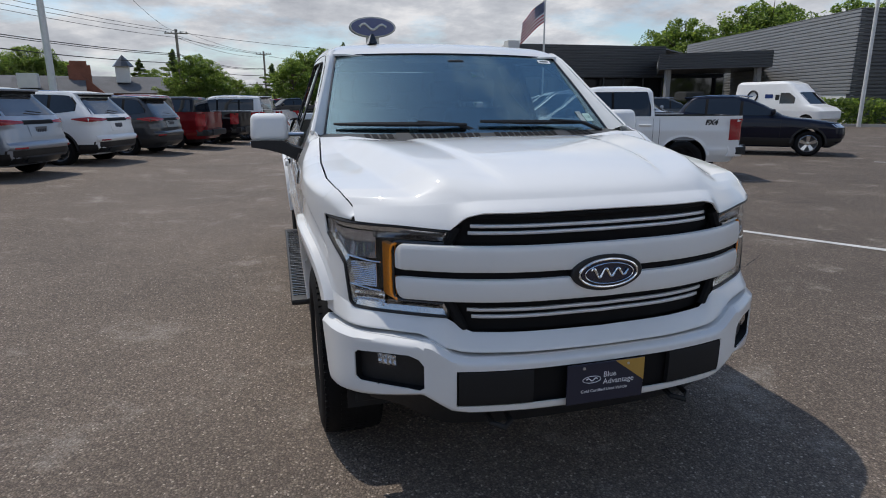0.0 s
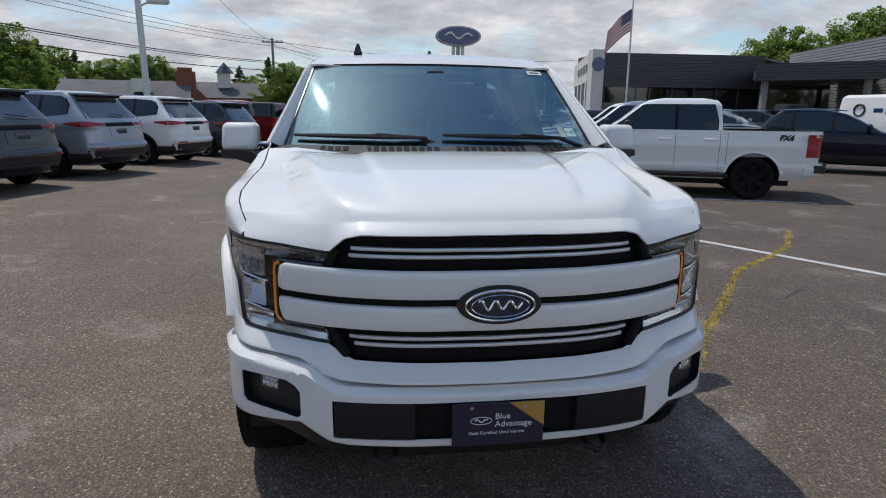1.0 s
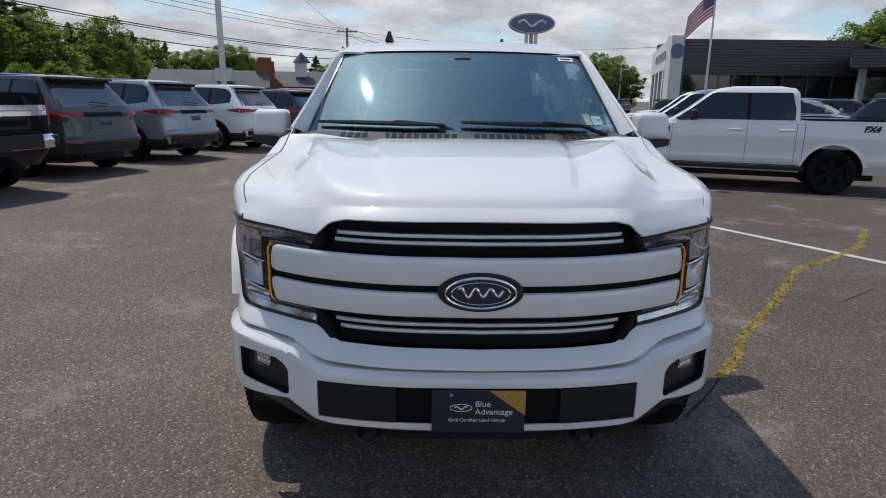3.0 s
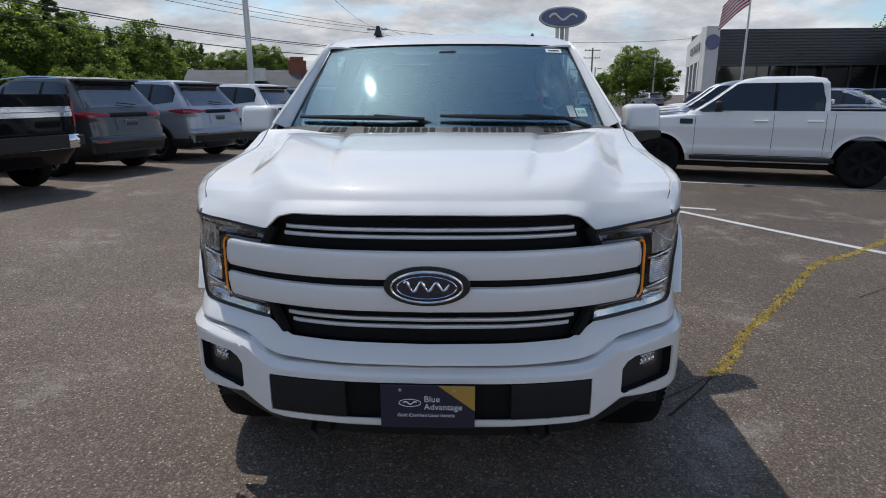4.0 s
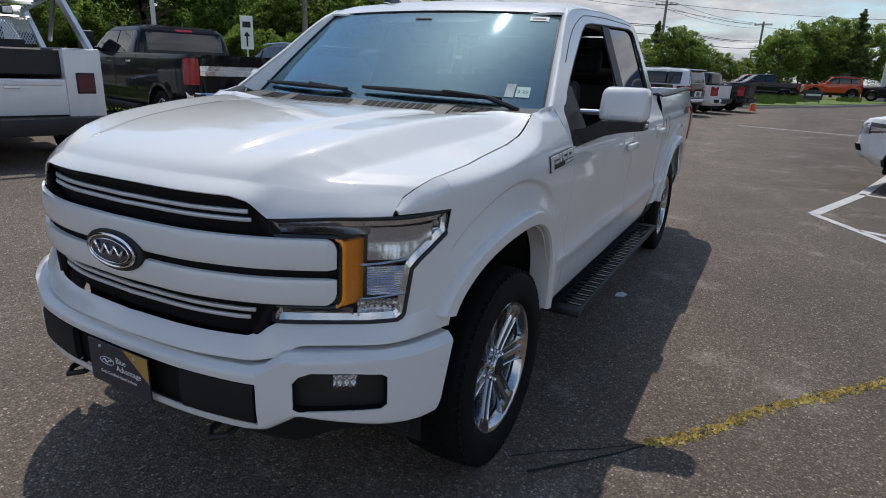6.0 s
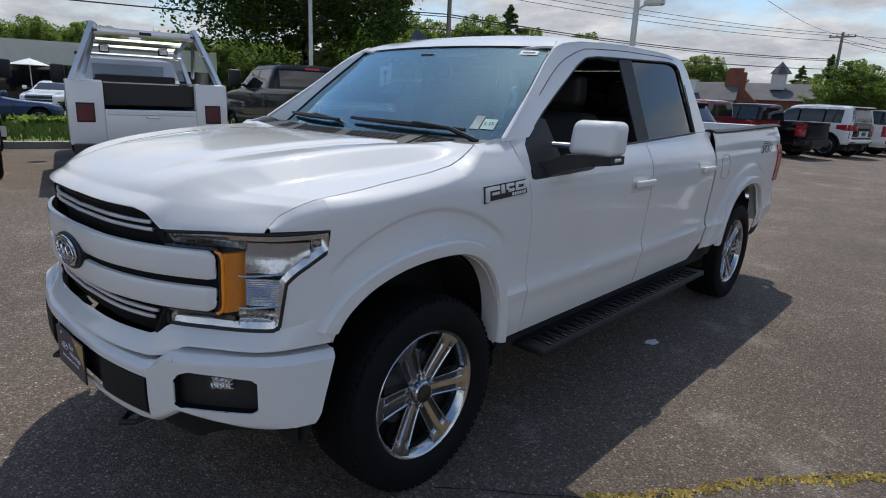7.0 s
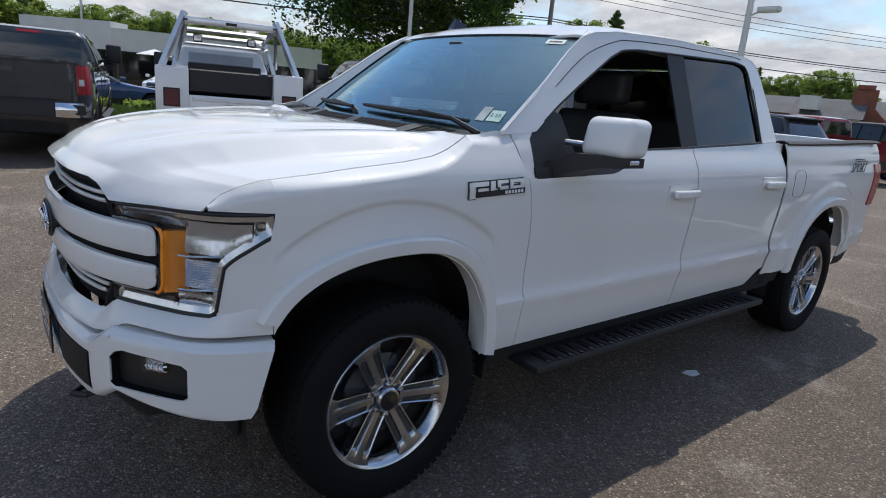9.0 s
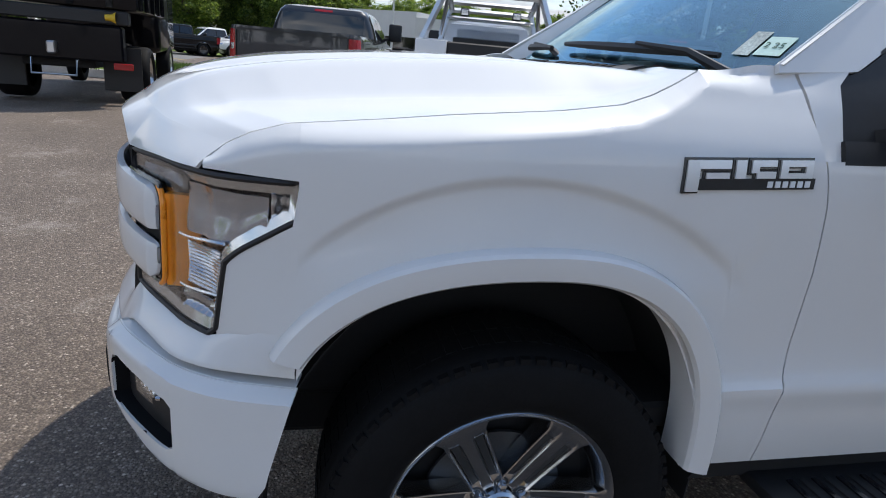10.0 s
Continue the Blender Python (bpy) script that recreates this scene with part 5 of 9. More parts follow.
# running boards
for sgn in (1, -1):
    bm = rbox(0.885, 1.075, 0.66, 2.74, 0.395, 0.432, 0.012, 2)
    for v in bm.verts:
        v.co.x *= sgn
    if sgn < 0:
        bmesh.ops.reverse_faces(bm, faces=bm.faces[:])
    board = part("running_board", bm, M_BLACK, truck)
    for k in range(52):
        y = 0.74 + k * 0.037
        a, b = sorted((sgn * 0.955, sgn * 1.06))
        part("tread_rib", rbox(a, b, y, y + 0.016, 0.430, 0.437, 0.0, 0), M_BLACK if k % 2 else M_BLACKGLOSS, board)
    for y in (0.85, 1.7, 2.55):
        a, b = sorted((sgn * 0.60, sgn * 0.95))
        part("board_bracket", rbox(a, b, y - 0.03, y + 0.03, 0.36, 0.42, 0.005, 1), M_DARK, board)

# load box
BOX0, BOX1 = 2.868, 4.60


def box_lo(y):
    d = y - WB
    base = 0.55 + 0.06 * smoothstep((y - 4.1) / 0.4)
    return max(base, arch_z(d))


def box_hi(y):
    return 1.395 + 0.035 * smoothstep((y - BOX0) / 1.7)


def box_side(y, z):
    x = side_x(y, min(z, 1.26))
    if z > 1.26:
        x -= 0.05 * ((z - 1.26) / 0.16) ** 2
    return (x, y, z)


for sgn in (1, -1):
    g = columns(box_side, stations(BOX0, BOX1, 90), box_lo, box_hi, 30)
    box = sheet("box_side", g if sgn > 0 else mirrored(g), M_WHITE, truck, 0.008)
    pts = np.array([[(0.965 - 0.10 * q - 0.012 * smoothstep((y - 3.9) / 0.7), y, box_hi(y) + 0.004 + 0.016 * math.sin(math.pi * q)) for q in np.linspace(0, 1, 6)] for y in np.linspace(BOX0 + 0.005, BOX1 - 0.02, 20)])
    sheet("rail_cap", pts if sgn > 0 else mirrored(pts), M_BLACK, box, 0.01)
    a, b = sorted((sgn * 0.80, sgn * 0.84))
    part("box_inner_wall", rbox(a, b, BOX0 + 0.01, BOX1 - 0.03, 0.86, 1.39, 0.004, 1), M_BLACK, box)
    g = columns(lambda y, z: (box_side(y, z)[0] + 0.008, y, z), stations(4.47, 4.612, 6), lambda y: 0.945, lambda y: 1.272, 10)
    tail = sheet("tail_lamp", g if sgn > 0 else mirrored(g), M_RED, truck, 0.02, "red tail lamp")
    g = np.array([[(0.84 + 0.135 * q, 4.617 - 0.02 * max(0, q - 0.8), z) for q in np.linspace(0, 1, 8)] for z in np.linspace(0.945, 1.272, 6)])
    sheet("rear_lens", g if sgn > 0 else mirrored(g), M_RED, tail, 0.01)
    # fuel door outline and fender vent badge, box lettering
    if sgn > 0:
        ring = [box_side(3.06 + 0.085 * math.copysign(abs(math.cos(t)) ** 0.5, math.cos(t)), 1.15 + 0.085 * math.copysign(abs(math.sin(t)) ** 0.5, math.sin(t))) for t in np.linspace(0, 2 * math.pi, 41)[:-1]]
        v, f = tube([(p[0] + 0.0005, p[1], p[2]) for p in ring], 0.0013, 5, True)
        mk("fuel_door_seam", v, f, M_DARK, box)
    m = Matrix(((0, 0, sgn), (sgn, 0.35 * sgn, 0), (0, 1, 0))).to_4x4()
    m.translation = (sgn * (box_side(4.12, 1.22)[0] + 0.003), 3.93 if sgn > 0 else 4.35, 1.215)
    lettering("box_decal", "SPORT", 0.098, m, M_ALLOYDARK, box, depth=0.001)
    for y0, y1, z0 in ((4.02, 4.30, 1.287), (4.02, 4.22, 1.303)):
        g = columns(lambda y, z: (box_side(y, z)[0] + 0.0015, y, z), [y0, (y0 + y1) / 2, y1], lambda y: z0, lambda y: z0 + 0.008, 2)
        sheet("decal_bar", g if sgn > 0 else mirrored(g), M_ALLOYDARK, box, 0.0006)
part("box_floor", rbox(-0.80, 0.80, BOX0, BOX1 - 0.03, 0.83, 0.86, 0.004, 1), M_BLACK, truck)
part("box_headboard", rbox(-0.92, 0.92, BOX0, BOX0 + 0.035, 0.60, 1.395, 0.008, 1), M_WHITE, truck)
gate = part("tailgate", rbox(-0.83, 0.83, BOX1 - 0.05, BOX1 + 0.02, 0.78, 1.43, 0.02, 2), M_WHITE, truck)
part("gate_handle", rbox(-0.12, 0.12, BOX1 + 0.015, BOX1 + 0.03, 1.22, 1.28, 0.008, 1), M_BLACK, gate)
part("rear_bumper", rbox(-0.93, 0.93, BOX1 - 0.02, BOX1 + 0.20, 0.56, 0.76, 0.05, 3), M_CHROME, truck)

# fender badge: chrome model plate over a dark trim strip
for sgn in (1, -1):
    def tag(y0, y1, z0, z1, out, mat, parent, nm):
        g = columns(lambda y, z: (side_x(y, z) + out, y, z + 0.05 * (y - 0.24)), stations(y0, y1, 5), lambda y: z0, lambda y: z1, 2)
        return sheet(nm, g if sgn > 0 else mirrored(g), mat, parent, 0.004, centre=(0, 1.8, 0.8))
    fb = tag(0.242, 0.520, 1.162, 1.183, 0.006, M_BLACK, truck, "fender_badge")
    for y0, y1, z0, z1 in ((0.240, 0.266, 1.160, 1.218), (0.262, 0.330, 1.202, 1.218), (0.280, 0.328, 1.184, 1.195), (0.340, 0.362, 1.184, 1.218), (0.374, 0.427, 1.206, 1.218),
                           (0.374, 0.390, 1.194, 1.210), (0.386, 0.427, 1.184, 1.197), (0.437, 0.453, 1.184, 1.218), (0.437, 0.508, 1.206, 1.218), (0.437, 0.508, 1.184, 1.194), (0.492, 0.508, 1.184, 1.218)):
        tag(y0 - 0.004, y1 + 0.004, z0 - 0.004, z1 + 0.004, 0.005, M_BLACKGLOSS, fb, "badge_edge")
        tag(y0, y1, z0, z1, 0.010, M_LETTER, fb, "badge_block")
    for k in range(6):
        tag(0.415 + k * 0.0165, 0.415 + k * 0.0165 + 0.011, 1.166, 1.178, 0.0075, M_PRINT, fb, "trim_bar")

# ---- parked vehicles: one shape function, several kinds ----
def dusty(name, color, flake=0.0):
    return paint(name, color, 0.35, flake)


M_SILVER = dusty("silver_blue_paint", (0.30, 0.33, 0.38), 0.5)
M_GREYGREEN = dusty("dark_grey_paint", (0.055, 0.058, 0.060), 0.3)
M_CHARCOAL = dusty("charcoal_paint", (0.045, 0.047, 0.052), 0.4)
M_BLACKPAINT = dusty("black_paint", (0.005, 0.005, 0.007), 0.0)
M_REDPAINT = dusty("red_paint", (0.17, 0.006, 0.009), 0.2)
M_NAVYPAINT = dusty("navy_paint", (0.004, 0.006, 0.018), 0.3)
M_BLUEPAINT = dusty("blue_paint", (0.035, 0.062, 0.15), 0.3)
M_ORANGEPAINT = dusty("orange_red_paint", (0.55, 0.065, 0.012), 0.0)
M_FLEETWHITE = dusty("plain_white_paint", (0.76, 0.76, 0.75), 0.0)
M_ALU = speckled("brushed_aluminium", (0.62, 0.63, 0.64), 0.35, 0.12, 120, 0.05, 0.0005, 1.0)
M_PLATEGREY = principled("plate_grey", (0.12, 0.125, 0.13), 0.45)


class Shape:
    """A body as stacked plan loops: rows of (z, half width, front y, rear y, squareness)."""

    def __init__(self, rows):
        self.rows = np.array(rows, float)

    def at(self, z):
        r = self.rows
        return [float(np.interp(z, r[:, 0], r[:, k])) for k in range(1, 5)]

    def side_x(self, y, z):
        w, f, b, n = self.at(z)
        q = min(1.0, abs((y - (f + b) / 2) / ((b - f) / 2)))
        return w * (1 - q ** n) ** (1 / n)

    def end_y(self, x, z, rear=True):
        w, f, b, n = self.at(z)
        q = min(1.0, abs(x) / w)
        d = (b - f) / 2 * (1 - q ** n) ** (1 / n)
        return (f + b) / 2 + (d if rear else -d)

    def mesh(self, count=72, dz=0.045):
        zs = sorted(set([round(float(z), 4) for z in self.rows[:, 0]]))
        fine = [zs[0]]
        for a, b in zip(zs, zs[1:]):
            k = max(1, int(math.ceil((b - a) / dz)))
            fine += [a + (b - a) * i / k for i in range(1, k + 1)]
        verts, faces = [], []
        for z in fine:
            w, f, b, n = self.at(z)
            for k in range(count):
                t = 2 * math.pi * (k + 0.5) / count
                c, s = math.cos(t), math.sin(t)
                verts.append((w * math.copysign(abs(c) ** (2 / n), c), (f + b) / 2 + (b - f) / 2 * math.copysign(abs(s) ** (2 / n), s), z))
        for i in range(len(fine) - 1):
            for k in range(count):
                faces.append((i * count + k, i * count + (k + 1) % count, (i + 1) * count + (k + 1) % count, (i + 1) * count + k))
        faces.append(tuple(range(count))[::-1])
        faces.append(tuple((len(fine) - 1) * count + k for k in range(count)))
        return verts, faces


def carve(ob, cutters):
    """Cuts the cutters' volumes out of ob for good; the cut faces keep the cutter's material."""
    for vv, ff in cutters:
        me = bpy.data.meshes.new("cutter")
        me.from_pydata([tuple(p) for p in vv], [], ff)
        me.materials.append(M_DARK)
        tool = bpy.data.objects.new("cutter", me)
        scene.collection.objects.link(tool)
        bm = bmesh.new()
        bm.from_mesh(me)
        bmesh.ops.recalc_face_normals(bm, faces=bm.faces[:])
        bm.to_mesh(me)
        bm.free()
        mod = ob.modifiers.new("cut", "BOOLEAN")
        mod.operation, mod.object, mod.solver, mod.material_mode = "DIFFERENCE", tool, "EXACT", "TRANSFER"
        dg = bpy.context.evaluated_depsgraph_get()
        dg.update()
        done = bpy.data.meshes.new_from_object(ob.evaluated_get(dg))
        ob.modifiers.clear()
        old = ob.data
        done.name = old.name
        ob.data = done
        bpy.data.objects.remove(tool)
    ob.data.shade_smooth()
    ob.data.set_sharp_from_angle(angle=radians(28))
    return ob


def drum(y, z, r, x=1.2, n=28):
    v, f = lathe([(-x, 0.0), (-x, r), (x, r), (x, 0.0)], n, "x", (0, y, z))
    return v, f


def block(x0, x1, y0, y1, z0, z1):
    v = [(x, y, z) for x in (x0, x1) for y in (y0, y1) for z in (z0, z1)]
    return v, [(0, 1, 3, 2), (4, 6, 7, 5), (0, 4, 5, 1), (2, 3, 7, 6), (0, 2, 6, 4), (1, 5, 7, 3)]


def flank_panel(name, shape, y0, y1, lo, hi, mat, parent, out=0.004, n=10, nb=4, label=""):
    g = np.array([[(shape.side_x(y, lo(y) + (hi(y) - lo(y)) * j / nb) + out, y, lo(y) + (hi(y) - lo(y)) * j / nb) for j in range(nb + 1)] for y in np.linspace(y0, y1, n)])
    return both(name, g, mat, parent, 0.006, label)


def end_panel(name, shape, x0, x1, z0, z1, mat, parent, rear=True, out=0.004, n=8, nb=5, mirror=False, lean=0.0, label=""):
    e = 1 if rear else -1
    g = np.array([[(x + lean * (z - z0), shape.end_y(x + lean * (z - z0), z, rear) + e * out, z) for z in np.linspace(z0, z1, nb + 1)] for x in np.linspace(x0, x1, n)])
    return both(name, g, mat, parent, 0.006, label) if mirror else [sheet(name, g, mat, parent, 0.006, label)]


def road_wheel(parent, x, y, r, width, spokes, mat, sgn):
    hub = new("wheel")
    hub.parent = parent
    w = width / 2
    rr = r * 0.66
    prof = cr([(-w * 0.8, rr), (-w, (r + rr) / 2), (-w * 0.8, r - 0.01), (-w * 0.3, r), (w * 0.3, r), (w * 0.8, r - 0.01), (w, (r + rr) / 2), (w * 0.8, rr)], 18)
    v, f = lathe([tuple(p) for p in prof], 36, "x")
    mk("tyre", v, f, M_RUBBER, hub)
    chunks = [lathe([(w * 0.75, rr + 0.004), (w * 0.82, rr - 0.006), (w * 0.70, rr - 0.022), (w * 0.2, rr - 0.03), (w * 0.05, 0.0)], 36, "x")]
    v, f = chunks[0]
    rim = mk("rim", v, f, mat if mat is not M_ALLOY else M_ALLOYDARK, hub)
    ring = lathe([(w * 0.70, rr - 0.020), (w * 0.84, rr - 0.004), (w * 0.80, rr + 0.006)], 36, "x")
    pieces = [ring]
    for k in range(spokes):
        a = 2 * math.pi * k / spokes
        rot = np.array(Matrix.Rotation(a, 3, "X"))
        wd = 0.022 + 0.10 / spokes
        pts = np.array([[(w * (0.5 + 0.22 * q), e * wd * (0.8 + 0.4 * q), 0.03 + (rr - 0.045) * q) for e in (-1, 1)] + [(w * (0.2 + 0.22 * q), wd * (0.8 + 0.4 * q), 0.03 + (rr - 0.045) * q)] for q in np.linspace(0, 1, 4)])
        pieces.append(shell(pts @ rot.T, 0.0, (-0.3, 0, 0)))
    pieces.append(lathe([(w * 0.3, 0.06), (w * 0.6, 0.055), (w * 0.62, 0.0)], 16, "x"))
    v, f = merge(pieces)
    mk("spokes", v, f, mat, rim, sharp=25)
    hub.matrix_basis = pose(sgn * x, y, r, 0, 0, 0 if sgn > 0 else 180)
    return hub


def plate_on(parent, shape, z, rear=True, bars=True):
    e = 1 if rear else -1
    y = shape.end_y(0, z, rear)
    p = part("number_plate", rbox(-0.155, 0.155, min(y + e * 0.002, y + e * 0.012), max(y + e * 0.002, y + e * 0.012), z - 0.075, z + 0.075, 0.003, 1), M_PLATEGREY, parent)
    for k in range(5):
        x = -0.10 + k * 0.05
        a, b = sorted((y + e * 0.012, y + e * 0.014))
        part("plate_bar", rbox(x - 0.017, x + 0.017, a, b, z - 0.03, z + 0.03, 0, 0), M_NAVY, p)
    return p


def screen_panel(name, shape, gap, z0, z1, mat, parent, rear=True, n=14, nb=8, out=0.005):
    """A screen as wide as the body less a gap at each side, all the way up."""
    e = 1 if rear else -1
    g = np.array([[(q * (shape.at(z)[0] - gap), shape.end_y(q * (shape.at(z)[0] - gap), z, rear) + e * out, z) for z in np.linspace(z0, z1, nb + 1)] for q in np.linspace(-1, 1, n)])
    return sheet(name, g, mat, parent, 0.006)


def lamp_wedge(name, shape, x0, x1, lo, hi, mat, parent, out=0.012):
    """A rear lamp that grows outwards from x0 to x1."""
    g = np.array([[(x, shape.end_y(x, z) + out, z) for z in [lo(x) + (hi(x) - lo(x)) * j / 5 for j in range(6)]] for x in np.linspace(x0, x1, 12)])
    return both(name, g, mat, parent, 0.006)


def windows(shape, parent, belt, top, ys, mat=None, sill=0.05, pillar=0.07, out=0.004, name="side_window", rise=0.0):
    """Side panes between the given pillar positions, cut to the slope of screen and tail."""
    def limit(y, front_gap, rear_gap):
        best = belt + 0.01
        for z in np.linspace(belt, top, 30):
            w, f, b, n = shape.at(z)
            if f + front_gap < y < b - rear_gap:
                best = z
        return best
    for y0, y1 in ys:
        flank_panel(name, shape, y0, y1, lambda y: belt + rise * max(0.0, (y - 1.9) / 1.4) ** 1.6, lambda y: max(belt + 0.012 + rise * max(0.0, (y - 1.9) / 1.4) ** 1.6, limit(y, pillar, pillar * 1.6) - rise * 0.5 * max(0.0, (y - 2.3) / 1.0) ** 2), mat or M_BLACKGLASS, parent, out, 24, 5)


def car(kind, name, label, category, color, wheels=M_ALLOY, group="", spokes=5, trim=None, chrome=None):
    """One vehicle with its front axle at the origin, nose towards -y."""
    root = thing(name, label, category, group)
    trim = trim or M_BLACK
    chrome = chrome or M_CHROME
    if kind in ("suv", "small_suv", "boxy", "sedan"):
        if kind == "suv":
            wb, r, top, belt = 2.85, 0.37, 1.64, 1.17
            rows = [(0.26, 0.84, -0.62, 3.62, 9), (0.42, 0.94, -0.86, 3.84, 7), (0.60, 0.962, -0.93, 3.865, 7), (0.80, 0.965, -0.92, 3.83, 7), (0.95, 0.958, -0.80, 3.80, 7), (1.02, 0.952, -0.35, 3.785, 8),
                    (1.08, 0.940, 0.25, 3.76, 9), (1.13, 0.925, 0.62, 3.72, 9), (1.20, 0.90, 0.80, 3.66, 9), (1.45, 0.80, 1.22, 3.43, 9), (1.62, 0.72, 1.58, 3.30, 9), (1.69, 0.68, 1.85, 3.22, 8), (1.725, 0.58, 2.1, 3.0, 6)]
            tails, hatch = (1.015, 1.125), (1.22, 1.56)
        elif kind == "small_suv":
            wb, r, top, belt = 2.71, 0.35, 1.60, 1.12
            rows = [(0.24, 0.82, -0.6, 3.5, 9), (0.40, 0.91, -0.84, 3.68, 7), (0.60, 0.935, -0.90, 3.70, 7), (0.80, 0.94, -0.87, 3.68, 7), (0.92, 0.93, -0.72, 3.65, 7), (1.0, 0.92, -0.2, 3.63, 8), (1.06, 0.91, 0.4, 3.60, 9),
                    (1.12, 0.89, 0.66, 3.56, 9), (1.40, 0.78, 1.15, 3.36, 9), (1.57, 0.70, 1.5, 3.22, 9), (1.64, 0.66, 1.8, 3.12, 8), (1.68, 0.56, 2.0, 2.9, 6)]
            tails, hatch = (0.98, 1.10), (1.16, 1.50)
        elif kind == "boxy":
            wb, r, top, belt = 2.9, 0.42, 1.82, 1.28
            rows = [(0.34, 0.84, -0.6, 3.55, 9), (0.55, 0.95, -0.78, 3.70, 9), (0.95, 0.96, -0.80, 3.72, 9), (1.12, 0.955, -0.74, 3.70, 10), (1.18, 0.95, 0.3, 3.69, 10), (1.24, 0.94, 0.72, 3.68, 10),
                    (1.55, 0.88, 0.98, 3.62, 10), (1.80, 0.82, 1.25, 3.55, 10), (1.87, 0.76, 1.45, 3.42, 9)]
            tails, hatch = (1.0, 1.22), (1.34, 1.74)
        else:
            wb, r, top, belt = 2.75, 0.33, 1.36, 0.98
            rows = [(0.20, 0.80, -0.6, 3.5, 9), (0.38, 0.89, -0.86, 3.78, 7), (0.58, 0.91, -0.90, 3.80, 7), (0.72, 0.91, -0.84, 3.77, 7), (0.82, 0.90, -0.5, 3.72, 7), (0.90, 0.885, 0.3, 3.62, 8), (0.97, 0.86, 0.75, 3.3, 9),
                    (1.2, 0.74, 1.25, 2.95, 9), (1.36, 0.64, 1.65, 2.6, 8), (1.42, 0.54, 1.85, 2.4, 6)]
            tails, hatch = (0.74, 0.86), (1.02, 1.30)
        s = Shape(rows)
        v, f = s.mesh()
        body = mk("body", v, f, color, root)
        carve(body, [drum(0, r, r + 0.07), drum(wb, r, r + 0.07)])
        for y0, y1, nm in ((0.35, wb - 0.38, "sill_trim"), (-0.42 - 0.38, -0.40, "sill_trim"), (wb + 0.42, wb + 0.86, "sill_trim")):
            flank_panel(nm, s, y0, y1, lambda y: 0.28, lambda y: 0.50, trim, root, 0.010, 8, 3)
        ys = ((0.80, 1.72), (1.80, 2.66), (2.73, 3.30)) if kind != "sedan" else ((0.85, 1.72), (1.80, 2.75))
        rise = 0.0 if kind in ("sedan", "boxy") else 0.10
        windows(s, root, belt, top, ys, rise=rise)
        screen_panel("rear_screen", s, 0.13, hatch[0] - 0.03, hatch[1], M_REARGLASS, root)
        screen_panel("windscreen", s, 0.09, belt + 0.02, top - 0.04, M_BLACKGLASS, root, False)
        windows(s, root, belt - 0.006, top + 0.006, ((0.74, 3.32),) if kind != "sedan" else ((0.80, 2.78),), M_MATTE, pillar=0.045, out=0.002, name="window_band", rise=rise)
        end_panel("rear_bumper", s, -0.86, 0.86, 0.30, 0.56, trim, root, True, 0.014, 18)
        if kind != "sedan":
            # dark diffuser insert, reflectors, sculpted hatch with a plate pocket
            end_panel("diffuser", s, -0.50, 0.50, 0.30, 0.42, M_ALLOYDARK, root, True, 0.030, 10)
            end_panel("bumper_reflector", s, 0.58, 0.80, 0.585, 0.615, M_TAIL, root, True, 0.060, 5, 2, True)
            end_panel("plate_pocket", s, -0.34, 0.34, 0.80, 1.0, color, root, True, 0.008, 8)
            end_panel("hatch_crease", s, -0.78, 0.78, 0.765, 0.785, color, root, True, 0.014, 14, 2)
        g = np.array([[(x, s.end_y(x, z) + 0.05 * math.sin(math.pi * q) ** 0.6, z) for q, z in [(j / 6, 0.55 + 0.16 * j / 6) for j in range(7)]] for x in np.linspace(-0.84, 0.84, 18)])
        sheet("bumper_shelf", g, color, root, 0.01)
        end_panel("bumper_step", s, -0.62, 0.62, 0.40, 0.44, M_ALLOYDARK if kind == "suv" else trim, root, True, 0.016, 12)
        end_panel("front_grille", s, -0.55, 0.55, 0.48, 0.78, M_BLACKGLOSS, root, False, 0.006)
        end_panel("head_lamp", s, 0.52, 0.86, 0.80, 0.90, M_REFLECTOR, root, False, 0.006, mirror=True)
        t0, t1 = tails
        lamp_wedge("tail_lamp", s, 0.42, s.at(t1)[0] * 0.95, lambda x: t0 + 0.035 - 0.035 * (x - 0.42) / 0.5, lambda x: t1 - 0.045 + 0.045 * (x - 0.42) / 0.5, M_TAIL, root)
        lamp_wedge("lamp_brow", s, 0.45, s.at(t1)[0] * 0.95, lambda x: t1 - 0.05 + 0.04 * (x - 0.42) / 0.5, lambda x: t1 - 0.040 + 0.045 * (x - 0.42) / 0.5, M_RED, root, 0.017)
        yr = s.end_y(s.at(t1)[0] * 0.95, t0)
        flank_panel("tail_lamp_wrap", s, yr - 0.34, yr + 0.005, lambda y: t0 + 0.16 * (yr - y), lambda y: t1 - 0.08 * (yr - y), M_TAIL, root, 0.008, 8, 3)
        end_panel("hatch_strip", s, -0.42, 0.42, t0 + 0.01, t0 + 0.085, M_MATTE, root, True, 0.012)
        end_panel("hatch_seam", s, -0.66, 0.66, 0.668, 0.678, M_DARK, root, True, 0.003)
        if kind != "sedan":
            yb, zb = s.end_y(0, top - 0.02), top + 0.03
            part("roof_spoiler", rbox(-0.64, 0.64, yb - 0.22, yb + 0.14, zb - 0.030, zb + 0.015, 0.012, 2), color, root)
            # matte black for the spoiler's dark underside and the shade beneath it
            part("spoiler_shade", rbox(-0.60, 0.60, yb - 0.10, yb + 0.10, zb - 0.075, zb - 0.030, 0.006, 1), M_MATTE, root)
